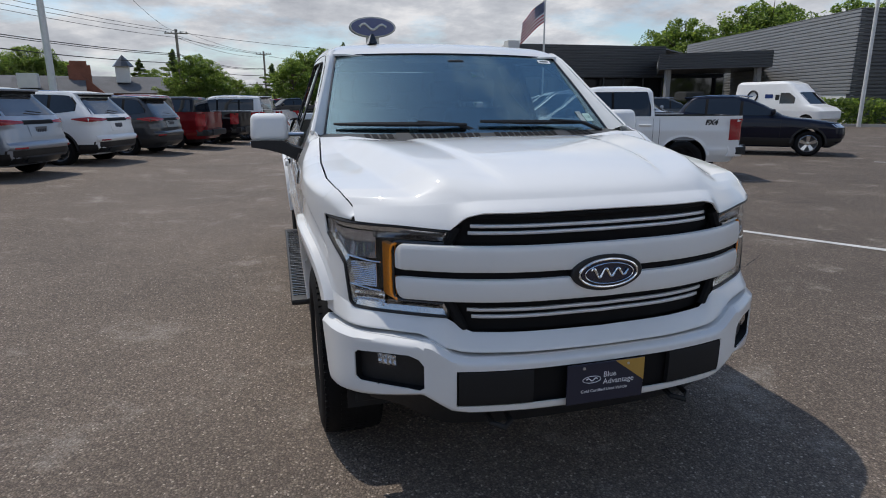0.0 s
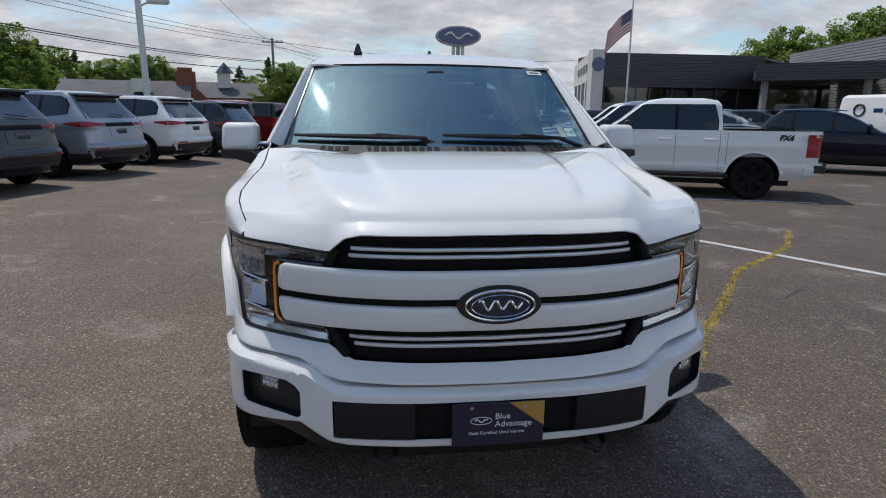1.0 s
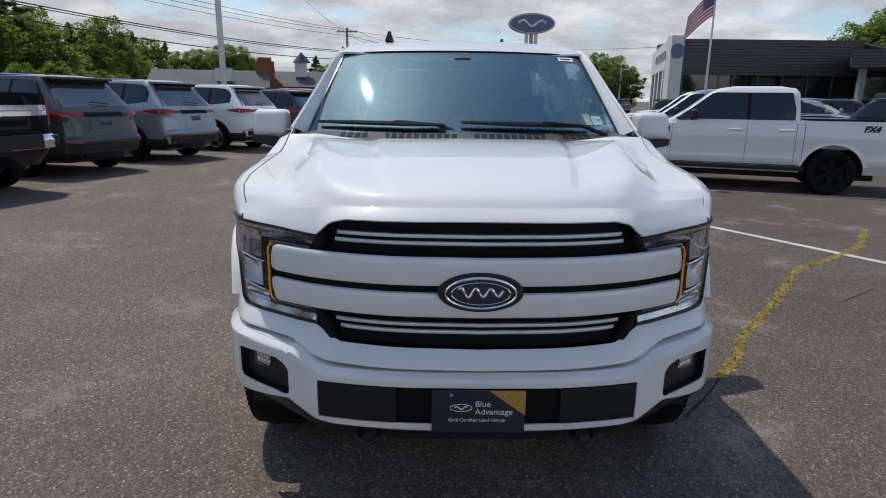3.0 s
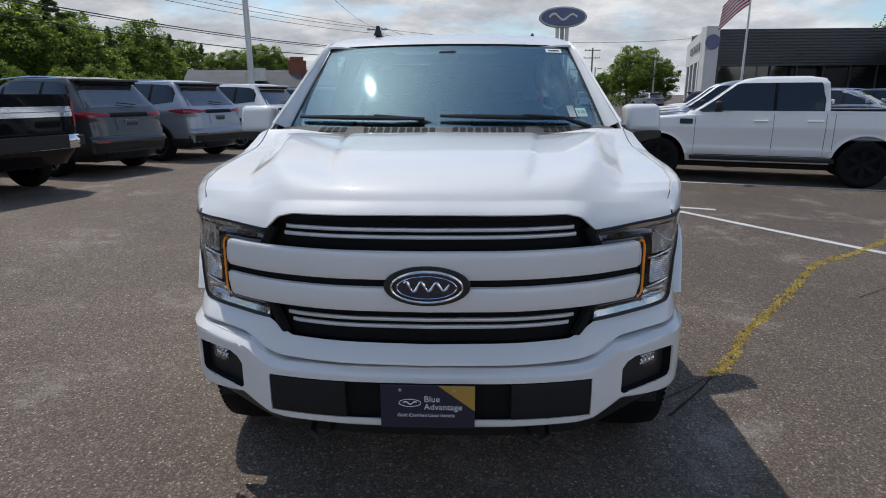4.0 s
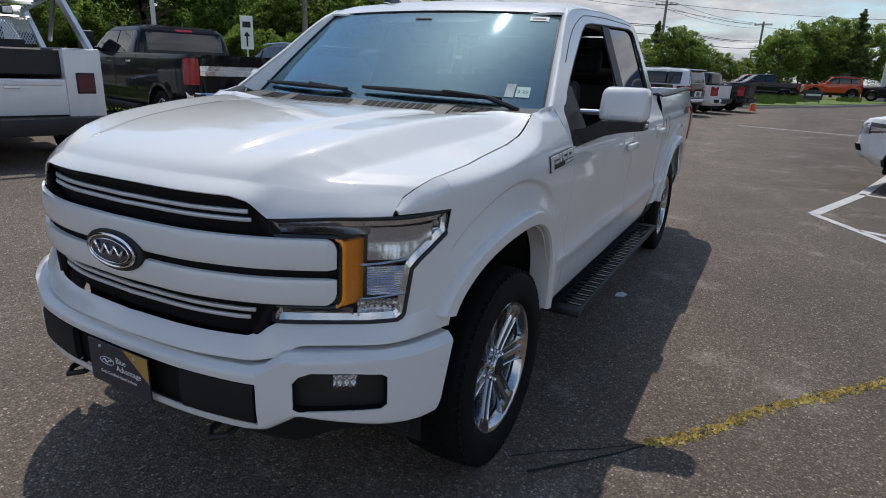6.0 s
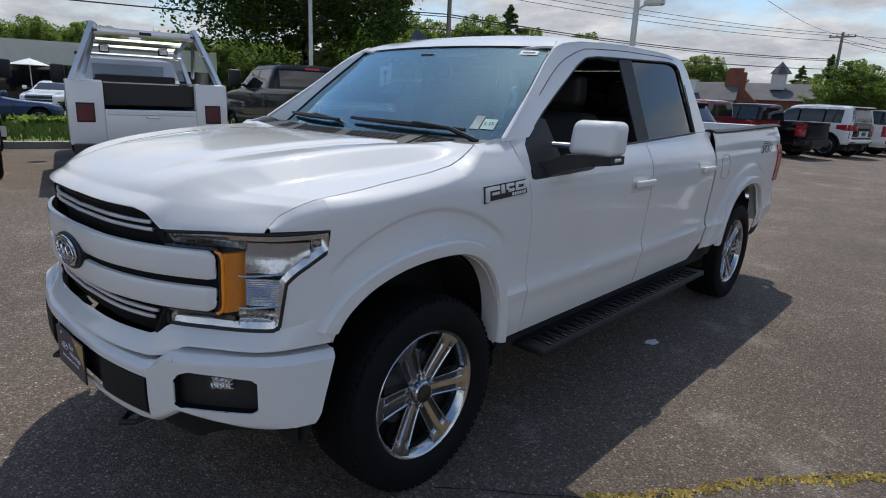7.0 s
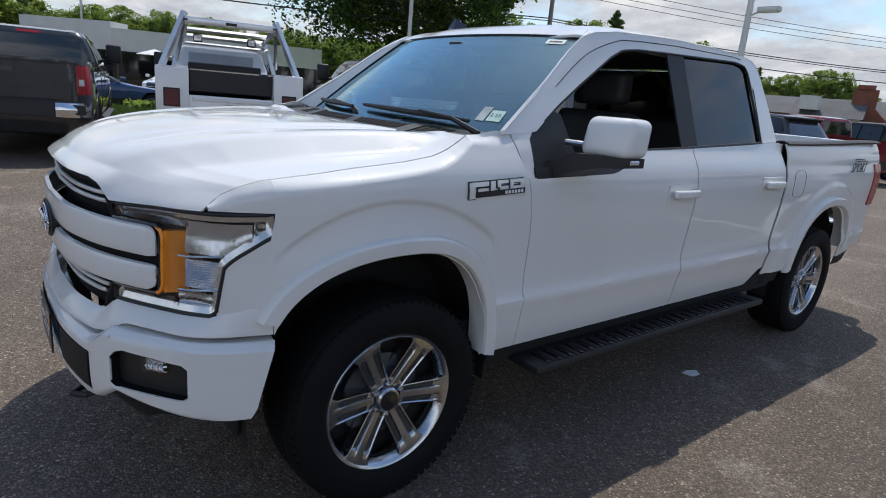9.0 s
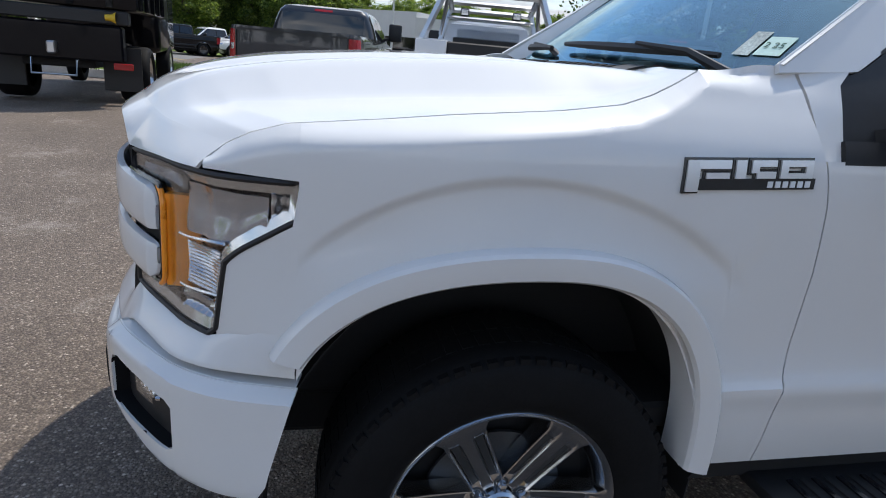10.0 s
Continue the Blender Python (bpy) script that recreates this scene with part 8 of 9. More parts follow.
def tree(name, label, height, crown, seed, leaf, conifer=False, leaves=5200, size=0.22, trunk_share=0.28):
    """A tapered trunk with limbs, and a crown of leaves in clumps with gaps."""
    r = random.Random(seed)
    root = thing(name, label, "tree")
    chunks = [tube([(0, 0, -0.2), (r.uniform(-0.1, 0.1), r.uniform(-0.1, 0.1), height * 0.35), (r.uniform(-0.2, 0.2), r.uniform(-0.2, 0.2), height * 0.75), (0, 0, height * 0.95)], [height * 0.028, height * 0.02, height * 0.010, 0.01], 8)]
    clumps = []
    if conifer:
        # tiers of long boughs with flat plates of needles, and sky between them
        count = int(height * 6.4)
        for k in range(count):
            t = (k + r.random()) / count
            z = height * (0.14 + 0.83 * t)
            rad = crown * (0.30 + 0.75 * (1 - t)) * min(1.0, 0.25 + 2.2 * (1 - t)) * r.uniform(0.45, 1.15)
            a = k * 2.4 + r.uniform(-0.7, 0.7)
            rise = rad * r.uniform(-0.05, 0.40)
            tip = (rad * math.cos(a), rad * math.sin(a), z + rise)
            chunks.append(tube([(0, 0, z), (tip[0] * 0.55, tip[1] * 0.55, z + rise * 0.25), tip], [0.045 * (1 - t) + 0.014, 0.022, 0.008], 4))
            for q in (0.45, 0.62, 0.8, 0.92, 1.04):
                w = 0.22 * rad * (1.2 - q) + 0.10
                clumps.append((tip[0] * q + r.uniform(-w, w), tip[1] * q + r.uniform(-w, w), z + rise * q ** 1.6 + r.uniform(-0.04, 0.10), (0.16 + 0.11 * rad) * r.uniform(0.6, 1.4), 0.48))
        for q in (0.0, 0.05, 0.1):
            clumps.append((r.uniform(-0.08, 0.08), r.uniform(-0.08, 0.08), height * (0.99 - q), 0.16 + 1.6 * q, 1.4))
    else:
        for k in range(26):
            a, e = r.uniform(0, 6.28), r.uniform(0.1, 1.35)
            z0 = height * r.uniform(trunk_share, 0.65)
            ln = crown * r.uniform(0.55, 1.05)
            tip = (ln * math.cos(e) * math.cos(a), ln * math.cos(e) * math.sin(a), min(height * 0.97, z0 + ln * math.sin(e) * 0.9))
            mid = (tip[0] * 0.5, tip[1] * 0.5, z0 + (tip[2] - z0) * 0.35)
            chunks.append(tube([(0, 0, z0), mid, tip], [height * 0.010, height * 0.006, 0.012], 5))
        z_mid, z_half = height * (trunk_share + 1) / 2, height * (1 - trunk_share) / 2
        for k in range(150):
            d = Vector((r.gauss(0, 1), r.gauss(0, 1), r.gauss(0, 1))).normalized() * r.uniform(0.25, 0.86) ** 0.5
            w = 1.0 - 0.25 * max(0.0, d.z)
            clumps.append((d.x * crown * w * r.uniform(0.8, 1.1), d.y * crown * w * r.uniform(0.8, 1.1), z_mid + d.z * z_half * r.uniform(0.75, 1.08), crown * r.choice((0.09, 0.13, 0.18, 0.24, 0.30)), 0.75))
    v, f = merge(chunks)
    mk("trunk", v, f, M_BARK, root)
    vv, ff = [], []
    per = leaves // len(clumps)
    for cx, cy, cz, rad, flat in clumps:
        for _ in range(per):
            d = Vector((r.gauss(0, 1), r.gauss(0, 1), r.gauss(0, 1))).normalized() * rad * r.uniform(0.35, 1.0) ** 0.6
            p = Vector((cx + d.x, cy + d.y, max(0.25, cz + d.z * flat)))
            u = Vector((r.gauss(0, 1), r.gauss(0, 1), r.gauss(0, 0.6))).normalized()
            w = u.cross(Vector((r.gauss(0, 1), r.gauss(0, 1), r.gauss(0, 1)))).normalized()
            s = size * r.uniform(0.5, 1.2)
            k = len(vv)
            vv += [p - u * s, p + w * s * 0.55, p + u * s, p - w * s * 0.55]
            ff.append((k, k + 1, k + 2, k + 3))
    tagged(mk("crown", vv, ff, leaf, root, smooth=False), kind="stuff")
    return root


def at_polar(eye, az, dist):
    return eye[0] + dist * math.sin(radians(az)), eye[1] + dist * math.cos(radians(az))


oak = tree("broad_tree", "large dark-green broad-leaved tree beside the road", 15.5, 8.6, 1, M_OAK, leaves=70000, size=0.15, trunk_share=0.2)
oak_at = at_polar((2.7, -1.4), -55.8, 40)
oak.matrix_basis = pose(*oak_at, 0, 0, 0, 20)
kinds = [tree("broad_tree", "green broad-leaved tree at the edge of the lot", 8.5, 3.2, 2, M_LEAF, leaves=24000, size=0.115, trunk_share=0.10), tree("broad_tree", "leafy green tree at the edge of the lot", 7.5, 2.9, 7, M_LEAF, leaves=24000, size=0.11, trunk_share=0.06),
         tree("pine_tree", "dark green conifer at the edge of the lot", 9.0, 3.1, 3, M_NEEDLE, True, 30000, 0.115), tree("pine_tree", "slender dark conifer at the edge of the lot", 7.5, 1.4, 4, M_NEEDLE, True, 20000, 0.10)]
rng = random.Random(21)


def stand(kind, az, dist, height, eye=(0.0, -2.7)):
    x, y = at_polar(eye, az, dist)
    src = kinds[kind]
    sc = height / (8.5, 7.5, 9.0, 7.5)[kind]
    m = pose(x, y, 0.1, 0, 0, rng.uniform(0, 360))
    ob = copy_thing(src, m)
    ob.scale = (sc * rng.uniform(0.9, 1.15), sc * rng.uniform(0.9, 1.15), sc)
    return ob


# wood behind the row
for az in np.arange(-47, -26.5, 1.35):
    k = 2 if -40 < az < -29 and rng.random() < 0.62 else rng.choice((0, 1, 0))
    el = lerp_table(az, [(-47, 7.6), (-41, 7.9), (-38, 8.3), (-32, 7.6), (-29, 6.6), (-25.5, 5.2), (-21, 4.0)])
    d = rng.uniform(52, 66)
    stand(k, az + rng.uniform(-0.6, 0.6), d, 1.5 + d * math.tan(radians(el)) * rng.uniform(0.72, 1.04))
    stand(1, az + rng.uniform(-0.9, 0.9), d - 8, 0.8 + (d - 8) * math.tan(radians(el * 0.45)) * rng.uniform(0.8, 1.2))
for az, d, el, k in ((-26.0, 98, 5.0, 2), (-25.0, 96, 4.8, 0), (-23.6, 100, 4.3, 2), (-22.3, 98, 3.9, 0), (-20.8, 97, 4.1, 0), (-19.4, 99, 4.6, 0), (-18.0, 98, 4.5, 0), (-16.6, 100, 3.8, 1), (-11.2, 96, 3.6, 2), (-10.4, 95, 3.0, 0), (-8.8, 72, 4.4, 2), (-7.6, 70, 4.3, 0), (-6.3, 72, 4.0, 0), (-5.2, 78, 3.2, 1), (-3.6, 92, 2.2, 0), (-2.0, 95, 2.0, 1),
                     (-0.6, 90, 3.4, 2), (0.8, 66, 4.5, 1), (2.2, 78, 4.7, 0), (3.4, 82, 5.0, 0), (4.6, 80, 4.9, 0), (5.6, 78, 5.2, 3), (6.3, 84, 4.6, 0), (10.5, 120, 2.0, 0), (12.0, 118, 2.2, 1), (14.2, 84, 4.3, 0), (15.6, 82, 4.0, 0), (17.0, 84, 3.4, 1),
                     (12.8, 130, 1.8, 0), (7.6, 130, 1.8, 1), (9.0, 128, 1.9, 0), (34.0, 82, 6.2, 0), (36.0, 80, 7.2, 0), (38.5, 84, 6.4, 0), (40.5, 78, 8.0, 0), (42.5, 78, 8.4, 1), (44.0, 80, 7.6, 0), (47.5, 90, 7.6, 0), (50.0, 90, 7.8, 1), (53, 88, 7.2, 0)):
    stand(k, az, d, 1.5 + d * math.tan(radians(el)))
for az, d, el in ((-88, 75, 4.6), (-85, 72, 4.8), (-82, 76, 4.4), (-79, 74, 4.9), (-76, 78, 4.5), (-73.5, 72, 4.8), (-71, 76, 4.6), (-68, 74, 4.9), (-66, 78, 4.6), (-64.2, 72, 4.7), (-62.4, 70, 4.4), (-60.6, 74, 4.8), (-58.6, 70, 4.5), (-56.5, 72, 4.6), (-41.8, 60, 6.0), (-40, 62, 5.6), (-37.5, 60, 5.4), (-92, 66, 5.0), (-96, 60, 5.5), (-100, 62, 5.4), (-104, 60, 5.6), (-108, 64, 5.6), (-112, 60, 6)):
    stand(rng.choice((0, 1, 0, 1)), az, d, 1.5 + d * math.tan(radians(el)), (2.6, -1.2))
# a belt of trees behind the shop
for k in range(30):
    d = rng.uniform(70, 84)
    stand(rng.choice((0, 1, 0, 1)), -91 + 1.15 * k, d, 1.5 + d * math.tan(radians(rng.uniform(3.6, 4.9))), (2.6, -1.2))
for k in range(15):
    d = rng.uniform(56, 66)
    stand(rng.choice((0, 1, 0)), -112 + 1.75 * k, d, 1.5 + d * math.tan(radians(rng.uniform(6.0, 8.0))), (2.6, -1.2))
# unseen trees added behind the camera: they close the lot and darken reflections
for az in np.arange(60, 252, 4.2):
    d = rng.uniform(66, 90)
    stand(rng.choice((0, 1, 0, 2)), az, d, rng.uniform(7.0, 10.0))
for i, src in enumerate(kinds):
    src.matrix_basis = pose(*at_polar((0, -2.7), -48.5 - 1.5 * i, 62), 0.1)


# ---- hedge by the dealership ----
def hedge(points, height, depth, seed, leaves):
    r = random.Random(seed)
    vv, ff = [], []
    p = [Vector((x, y, 0)) for x, y in points]
    for _ in range(leaves):
        i = r.randrange(len(p) - 1)
        q = p[i].lerp(p[i + 1], r.random())
        d = (p[i + 1] - p[i]).normalized()
        n = Vector((-d.y, d.x, 0))
        e = r.choice((-1, 1)) if r.random() < 0.6 else r.uniform(-1, 1)
        z = height * (r.random() ** 0.7) * r.uniform(0.85, 1.05)
        q = q + n * e * depth * 0.5 * r.uniform(0.85, 1.1) + Vector((0, 0, z))
        u = Vector((r.gauss(0, 1), r.gauss(0, 1), r.gauss(0, 1))).normalized()
        w = u.cross(Vector((r.gauss(0, 1), r.gauss(0, 1), 1))).normalized()
        s = r.uniform(0.07, 0.16)
        k = len(vv)
        vv += [q - u * s, q + w * s * 0.6, q + u * s, q - w * s * 0.6]
        ff.append((k, k + 1, k + 2, k + 3))
    return tagged(mk("hedge", vv, ff, M_LEAF, smooth=False), "clipped green hedge in front of the dealership", "hedge", kind="stuff")


hedge([(27.5, 31.5), (33.0, 26.5), (42, 19)], 1.6, 1.6, 8, 9000)
hedge([(14.0, 80), (24.0, 74)], 1.5, 1.5, 10, 3000)
bushes = at_polar((2.7, -1.4), -78.5, 21)
hedge([bushes, at_polar((2.7, -1.4), -72, 22)], 0.5, 1.0, 12, 2500)
ribbon("dealer_kerb", [(26.0, 31.2), (32.0, 25.4), (42, 17.4)], -0.15, 0.15, 0.15, M_KERB, "pale kerb in front of the hedge", "kerb", thick=0.2)

# ---- buildings ----
M_METAL = speckled("dark_grey_cladding", (0.072, 0.075, 0.080), 0.5, 0.12, 6, 0.0, 0.0, 0.3)
M_METAL2 = speckled("mid_grey_cladding", (0.27, 0.275, 0.28), 0.5, 0.12, 4, 0.0, 0.0, 0.2)
M_STUCCO = speckled("pale_wall", (0.62, 0.62, 0.60), 0.85, 0.08, 20, 0.2, 0.003)
M_BRICK = speckled("red_brick", (0.22, 0.085, 0.055), 0.9, 0.35, 14, 0.5, 0.01)
M_SHINGLE = speckled("grey_shingle", (0.115, 0.115, 0.12), 0.9, 0.3, 12, 0.4, 0.01)
M_BLUESIGN = principled("blue_sign_face", (0.010, 0.035, 0.16), 0.3, 0, 0.5)
M_POLE = speckled("galvanised_pole", (0.60, 0.60, 0.58), 0.6, 0.15, 20, 0.1, 0.002)
M_WOODPOLE = speckled("weathered_pole_wood", (0.24, 0.21, 0.175), 0.9, 0.3, 25, 0.4, 0.004)
M_WIRE = principled("black_cable", (0.015, 0.015, 0.015), 0.7)


def ribbed_wall(name, a, b, z0, z1, pitch, depth, mat, parent, thick=0.3):
    """A clad wall from a to b in plan with horizontal ribs; its face lies on the right of a to b."""
    p, q = Vector((*a, 0)), Vector((*b, 0))
    d = (q - p).normalized()
    n = Vector((d.y, -d.x, 0))
    zs, prof = z0, []
    while zs < z1 - 1e-6:
        h = min(pitch, z1 - zs)
        prof += [(0.0, zs), (depth, zs + h * 0.10), (depth, zs + h * 0.72), (0.0, zs + h * 0.86)]
        zs += h
    prof.append((0.0, z1))
    prof += [(-thick, z1), (-thick, z0)]
    m = len(prof)
    vv = [tuple(e + n * o + Vector((0, 0, z))) for e in (p, q) for o, z in prof]
    ff = [(i, (i + 1) % m, m + (i + 1) % m, m + i) for i in range(m)] + [tuple(range(m)), tuple(range(2 * m - 1, m - 1, -1))]
    return fix(mk(name, vv, ff, mat, parent, smooth=False))


def slab(name, a, b, z0, z1, thick, mat, parent, bevel=0.0, inward=True):
    """An upright slab from a to b in plan."""
    p, q = Vector((*a, 0)), Vector((*b, 0))
    d = (q - p).normalized()
    n = Vector((-d.y, d.x, 0)) * thick
    vv = [tuple(e + o + Vector((0, 0, z))) for e in (p, q) for o in (Vector(), n) for z in (z0, z1)]
    ff = [(0, 1, 3, 2), (4, 6, 7, 5), (0, 4, 5, 1), (2, 3, 7, 6), (0, 2, 6, 4), (1, 5, 7, 3)]
    return fix(mk(name, vv, ff, mat, parent, smooth=False))


def deck(name, outline, z0, z1, mat, parent):
    v, f = prism(outline, z1 - z0, lambda a, b, d: (a, b, z0 + d))
    return fix(mk(name, v, f, mat, parent, smooth=False))


dealer = thing("dealership", "dark grey ribbed-metal car dealership with white portal and entry canopy", "building")
ribbed_wall("front_cladding", (18.9, 46), (33.2, 46), 3.6, 6.3, 0.22, 0.05, M_METAL, dealer)
slab("shop_front", (18.9, 46.25), (33.2, 46.25), 0.35, 3.6, 0.15, M_BLACKGLASS, dealer)
slab("plinth", (18.9, 46.1), (33.2, 46.1), 0.0, 0.35, 0.3, M_METAL2, dealer)
for k in range(8):
    x = 19.2 + k * 2.0
    slab("mullion", (x - 0.05, 46.12), (x + 0.05, 46.12), 0.35, 3.6, 0.12, M_METAL, dealer)
slab("portal_pier", (17.9, 45.6), (18.9, 45.6), 0, 6.5, 1.0, M_STUCCO, dealer)
slab("portal_lintel", (23.0, 64.5), (18.2, 46.6), 4.2, 6.5, 0.4, M_STUCCO, dealer)
for k in range(5):
    t0, t1 = k / 4.6, k / 4.6 + 0.055
    a, b = Vector((18.2, 46.6)).lerp(Vector((23.0, 64.5)), t0), Vector((18.2, 46.6)).lerp(Vector((23.0, 64.5)), min(1, t1))
    slab("side_pier", tuple(b), tuple(a), 0, 4.2, 0.4, M_STUCCO, dealer)
slab("side_glass", (23.3, 64.5), (18.5, 46.6), 0, 4.2, 0.1, M_BLACKGLASS, dealer)
for k in range(6):
    a = Vector((18.1, 46.6)).lerp(Vector((22.9, 64.5)), 0.18 + 0.09 * k)
    b = Vector((18.1, 46.6)).lerp(Vector((22.9, 64.5)), 0.18 + 0.09 * k + 0.055)
    slab("sign_bar", tuple(b), tuple(a), 5.1, 5.7, 0.06, M_METAL2, dealer)
ring = [(18.38 + 0.0, 45.55, 5.4)]
v, f = lathe([(0, 0.0), (0, 0.55), (0.06, 0.55), (0.06, 0.0)], 28, "y", (18.4, 45.5, 5.35))
ov = fix(mk("round_sign", v, f, M_BLUESIGN, dealer))
deck("roof", [(18.6, 46), (33.2, 46), (45, 56), (45, 66), (23.3, 65)], 6.05, 6.15, M_METAL2, dealer)
slab("upper_block", (22.5, 58), (34, 58), 6.1, 7.2, 4, M_METAL, dealer)
# entry canopy
c0, c1, c2, c3 = (27.4, 38.4), (33.3, 33.6), (38.6, 41.0), (32.5, 46.0)
for a, b in ((c0, c1), (c3, c0)):
    ribbed_wall("canopy_fascia", a, b, 3.85, 5.0, 0.19, 0.05, M_METAL, dealer)
deck("canopy_deck", [c0, c1, c2, c3], 3.87, 4.0, M_METAL, dealer)
for p in ((28.2, 38.5), (33.0, 34.6)):
    slab("canopy_post", p, (p[0] + 0.35, p[1]), 0, 3.9, 0.35, M_METAL2, dealer)
d = (Vector(c0) - Vector(c3)).normalized()
for k in range(4):
    p = Vector(c3) + d * (3.2 + 0.75 * k)
    q = p + d * 0.55
    nrm = Vector((d.y, -d.x))
    slab("sign_letter_bar", tuple(p + nrm * 0.12), tuple(q + nrm * 0.12), 4.2, 4.65, 0.05, M_STUCCO, dealer)
slab("entry_glass", (33.2, 45.8), (38.8, 42.5), 0, 3.9, 0.2, M_BLACKGLASS, dealer)
# tall ribbed hall beside it
ribbed_wall("hall_cladding", (39.2, 51.0), (33.9, 27.7), 1.9, 7.0, 0.22, 0.06, M_METAL2, dealer)
slab("hall_base", (33.9, 27.7), (39.2, 51.0), 0, 1.9, -0.25, M_STUCCO, dealer)
ribbed_wall("hall_cladding", (33.9, 27.7), (62, 22.0), 0.3, 7.0, 0.22, 0.06, M_METAL, dealer)
deck("hall_roof", [(33.9, 27.7), (62, 22.0), (66, 46), (39.2, 51.0)], 6.8, 6.92, M_METAL2, dealer)

# delivery van by the hall
van = thing("delivery_van", "white high-roof delivery van with dark printed marks", "van")
s = Shape([(0.30, 0.85, -0.6, 4.6, 9), (0.55, 0.98, -0.88, 4.75, 9), (0.95, 1.0, -0.88, 4.76, 9), (1.15, 0.99, -0.6, 4.76, 9), (1.30, 0.98, -0.05, 4.75, 10), (1.9, 0.93, 0.62, 4.74, 10), (2.45, 0.86, 1.2, 4.7, 9), (2.6, 0.74, 1.6, 4.55, 7)])
v, f = s.mesh()
vb = mk("body", v, f, M_FLEETWHITE, van)
carve(vb, [drum(0, 0.36, 0.43), drum(3.3, 0.36, 0.43)])
flank_panel("cab_window", s, 0.75, 1.65, lambda y: 1.36, lambda y: min(1.95, 1.36 + max(0.02, (y - 0.3) * 0.7)), M_BLACKGLASS, van, 0.005, 12, 4)
end_panel("windscreen", s, -0.72, 0.72, 1.34, 1.98, M_BLACKGLASS, van, False)
for sgn in (1, -1):
    ringp = [(sgn * (s.side_x(3.4, 1.75) + 0.01), 3.4 + 0.30 * math.cos(t), 1.78 + 0.30 * math.sin(t)) for t in np.linspace(0, 2 * math.pi, 25)[:-1]]
    v, f = tube(ringp, 0.055, 6, True)
    mk("printed_ring", v, f, M_BLACK, van)
    a, b = sorted((sgn * (s.side_x(2.4, 1.7) + 0.004), sgn * (s.side_x(2.4, 1.7) + 0.012)))
    part("printed_oval", rbox(a, b, 2.1, 2.6, 1.66, 1.88, 0.003, 1), M_BLUESIGN, van)
    part("printed_block", rbox(a, b, 1.55 + 0.15, 1.95, 1.55, 1.85, 0.003, 1), M_CHARCOAL, van)
    for y in (0, 3.3):
        road_wheel(van, 0.87, y, 0.36, 0.22, 8, M_SATIN, sgn)
van.matrix_basis = pose(28.0, 24.4, 0, 0, 0, math.degrees(math.atan2(0.19, 0.98)))

# house with chimney and cupola, beyond the row
house = thing("brick_house", "low brick building with grey shingle roof, chimney and white cupola", "building")


def gable(name, a, b, depth, z0, z1, mat, parent, over=0.4):
    p, q = Vector((*a, 0)), Vector((*b, 0))
    d = (q - p).normalized()
    n = Vector((-d.y, d.x, 0))
    p, q = p - d * over, q + d * over
    vv = []
    for e in (p, q):
        vv += [e - n * over + Vector((0, 0, z0)), e + n * depth / 2 + Vector((0, 0, z1)), e + n * (depth + over) + Vector((0, 0, z0))]
    vv = [tuple(v) for v in vv]
    return fix(mk(name, vv, [(0, 1, 2), (3, 5, 4), (0, 3, 4, 1), (1, 4, 5, 2), (0, 2, 5, 3)], mat, parent, smooth=False))


slab("wall", (-36, 74), (-13, 80), 0, 2.9, 9, M_BRICK, house)
gable("roof", (-36, 74), (-13, 80), 9, 2.9, 5.0, M_SHINGLE, house)
gable("porch_roof", (-27.5, 72.5), (-21.5, 74.0), 6, 2.7, 4.6, M_SHINGLE, house)
slab("porch_wall", (-27.5, 72.8), (-21.5, 74.3), 0, 2.8, 3, M_STUCCO, house)
ch = Vector(at_polar((-0.15, -2.75), -15.35, 83))
slab("chimney", (ch.x - 1.2, ch.y - 1), (ch.x + 1.0, ch.y - 0.4), 0, 6.0, 1.6, M_BRICK, house)
slab("chimney_cap", (ch.x - 0.9, ch.y - 1.1), (ch.x + 0.7, ch.y - 0.6), 6.0, 6.45, 1.4, M_BRICK, house)
v, f = prism([(-2.6, 2.6), (2.6, 2.6), (0, 5.1)], 0.3, lambda a, b, d: (ch.x - 0.1 + a * 0.97, ch.y - 0.9 + a * 0.25 + d, b))
fix(mk("brick_gable", v, f, M_BRICK, house, smooth=False))
cu = Vector(at_polar((-0.15, -2.75), -12.4, 86))
slab("cupola", (cu.x - 0.75, cu.y - 0.8), (cu.x + 0.75, cu.y - 0.6), 4.2, 6.2, 1.5, M_STUCCO, house)
v, f = lathe([(6.1, 1.25), (6.7, 0.75), (7.5, 0.0)], 8, "z", (cu.x, cu.y, 0))
mk("cupola_roof", v, f, M_CHARCOAL, house, smooth=False)
du = Vector(at_polar((-0.15, -2.75), -19.0, 80))
slab("dormer", (du.x - 0.9, du.y - 0.7), (du.x + 0.9, du.y - 0.4), 3.4, 4.9, 1.6, M_STUCCO, house)

# long shop across the road
shop = thing("shop_building", "long low pale shop with sloping grey fascia across the road", "building")
e7 = (2.7, -1.4)
p0, p1, p2 = at_polar(e7, -86, 54), at_polar(e7, -80, 50), at_polar(e7, -63.2, 50)
for a, b, z1 in ((p0, p1, 4.5), (p1, p2, 4.1)):
    ribbed = slab("fascia", b, a, 2.6, z1, -2.0, M_STUCCO, shop)
    slab("shop_glass", b, a, 0, 2.6, -6, M_BLACKGLASS, shop)
for az in np.arange(-85, -63, 3.2):
    x, y = at_polar(e7, az, 50.5 if az > -80 else 51.5 + (-80 - az) * 0.3)
    slab("post", (x, y), (x + 0.25, y + 0.2), 0, 2.7, 0.25, M_STUCCO, shop)
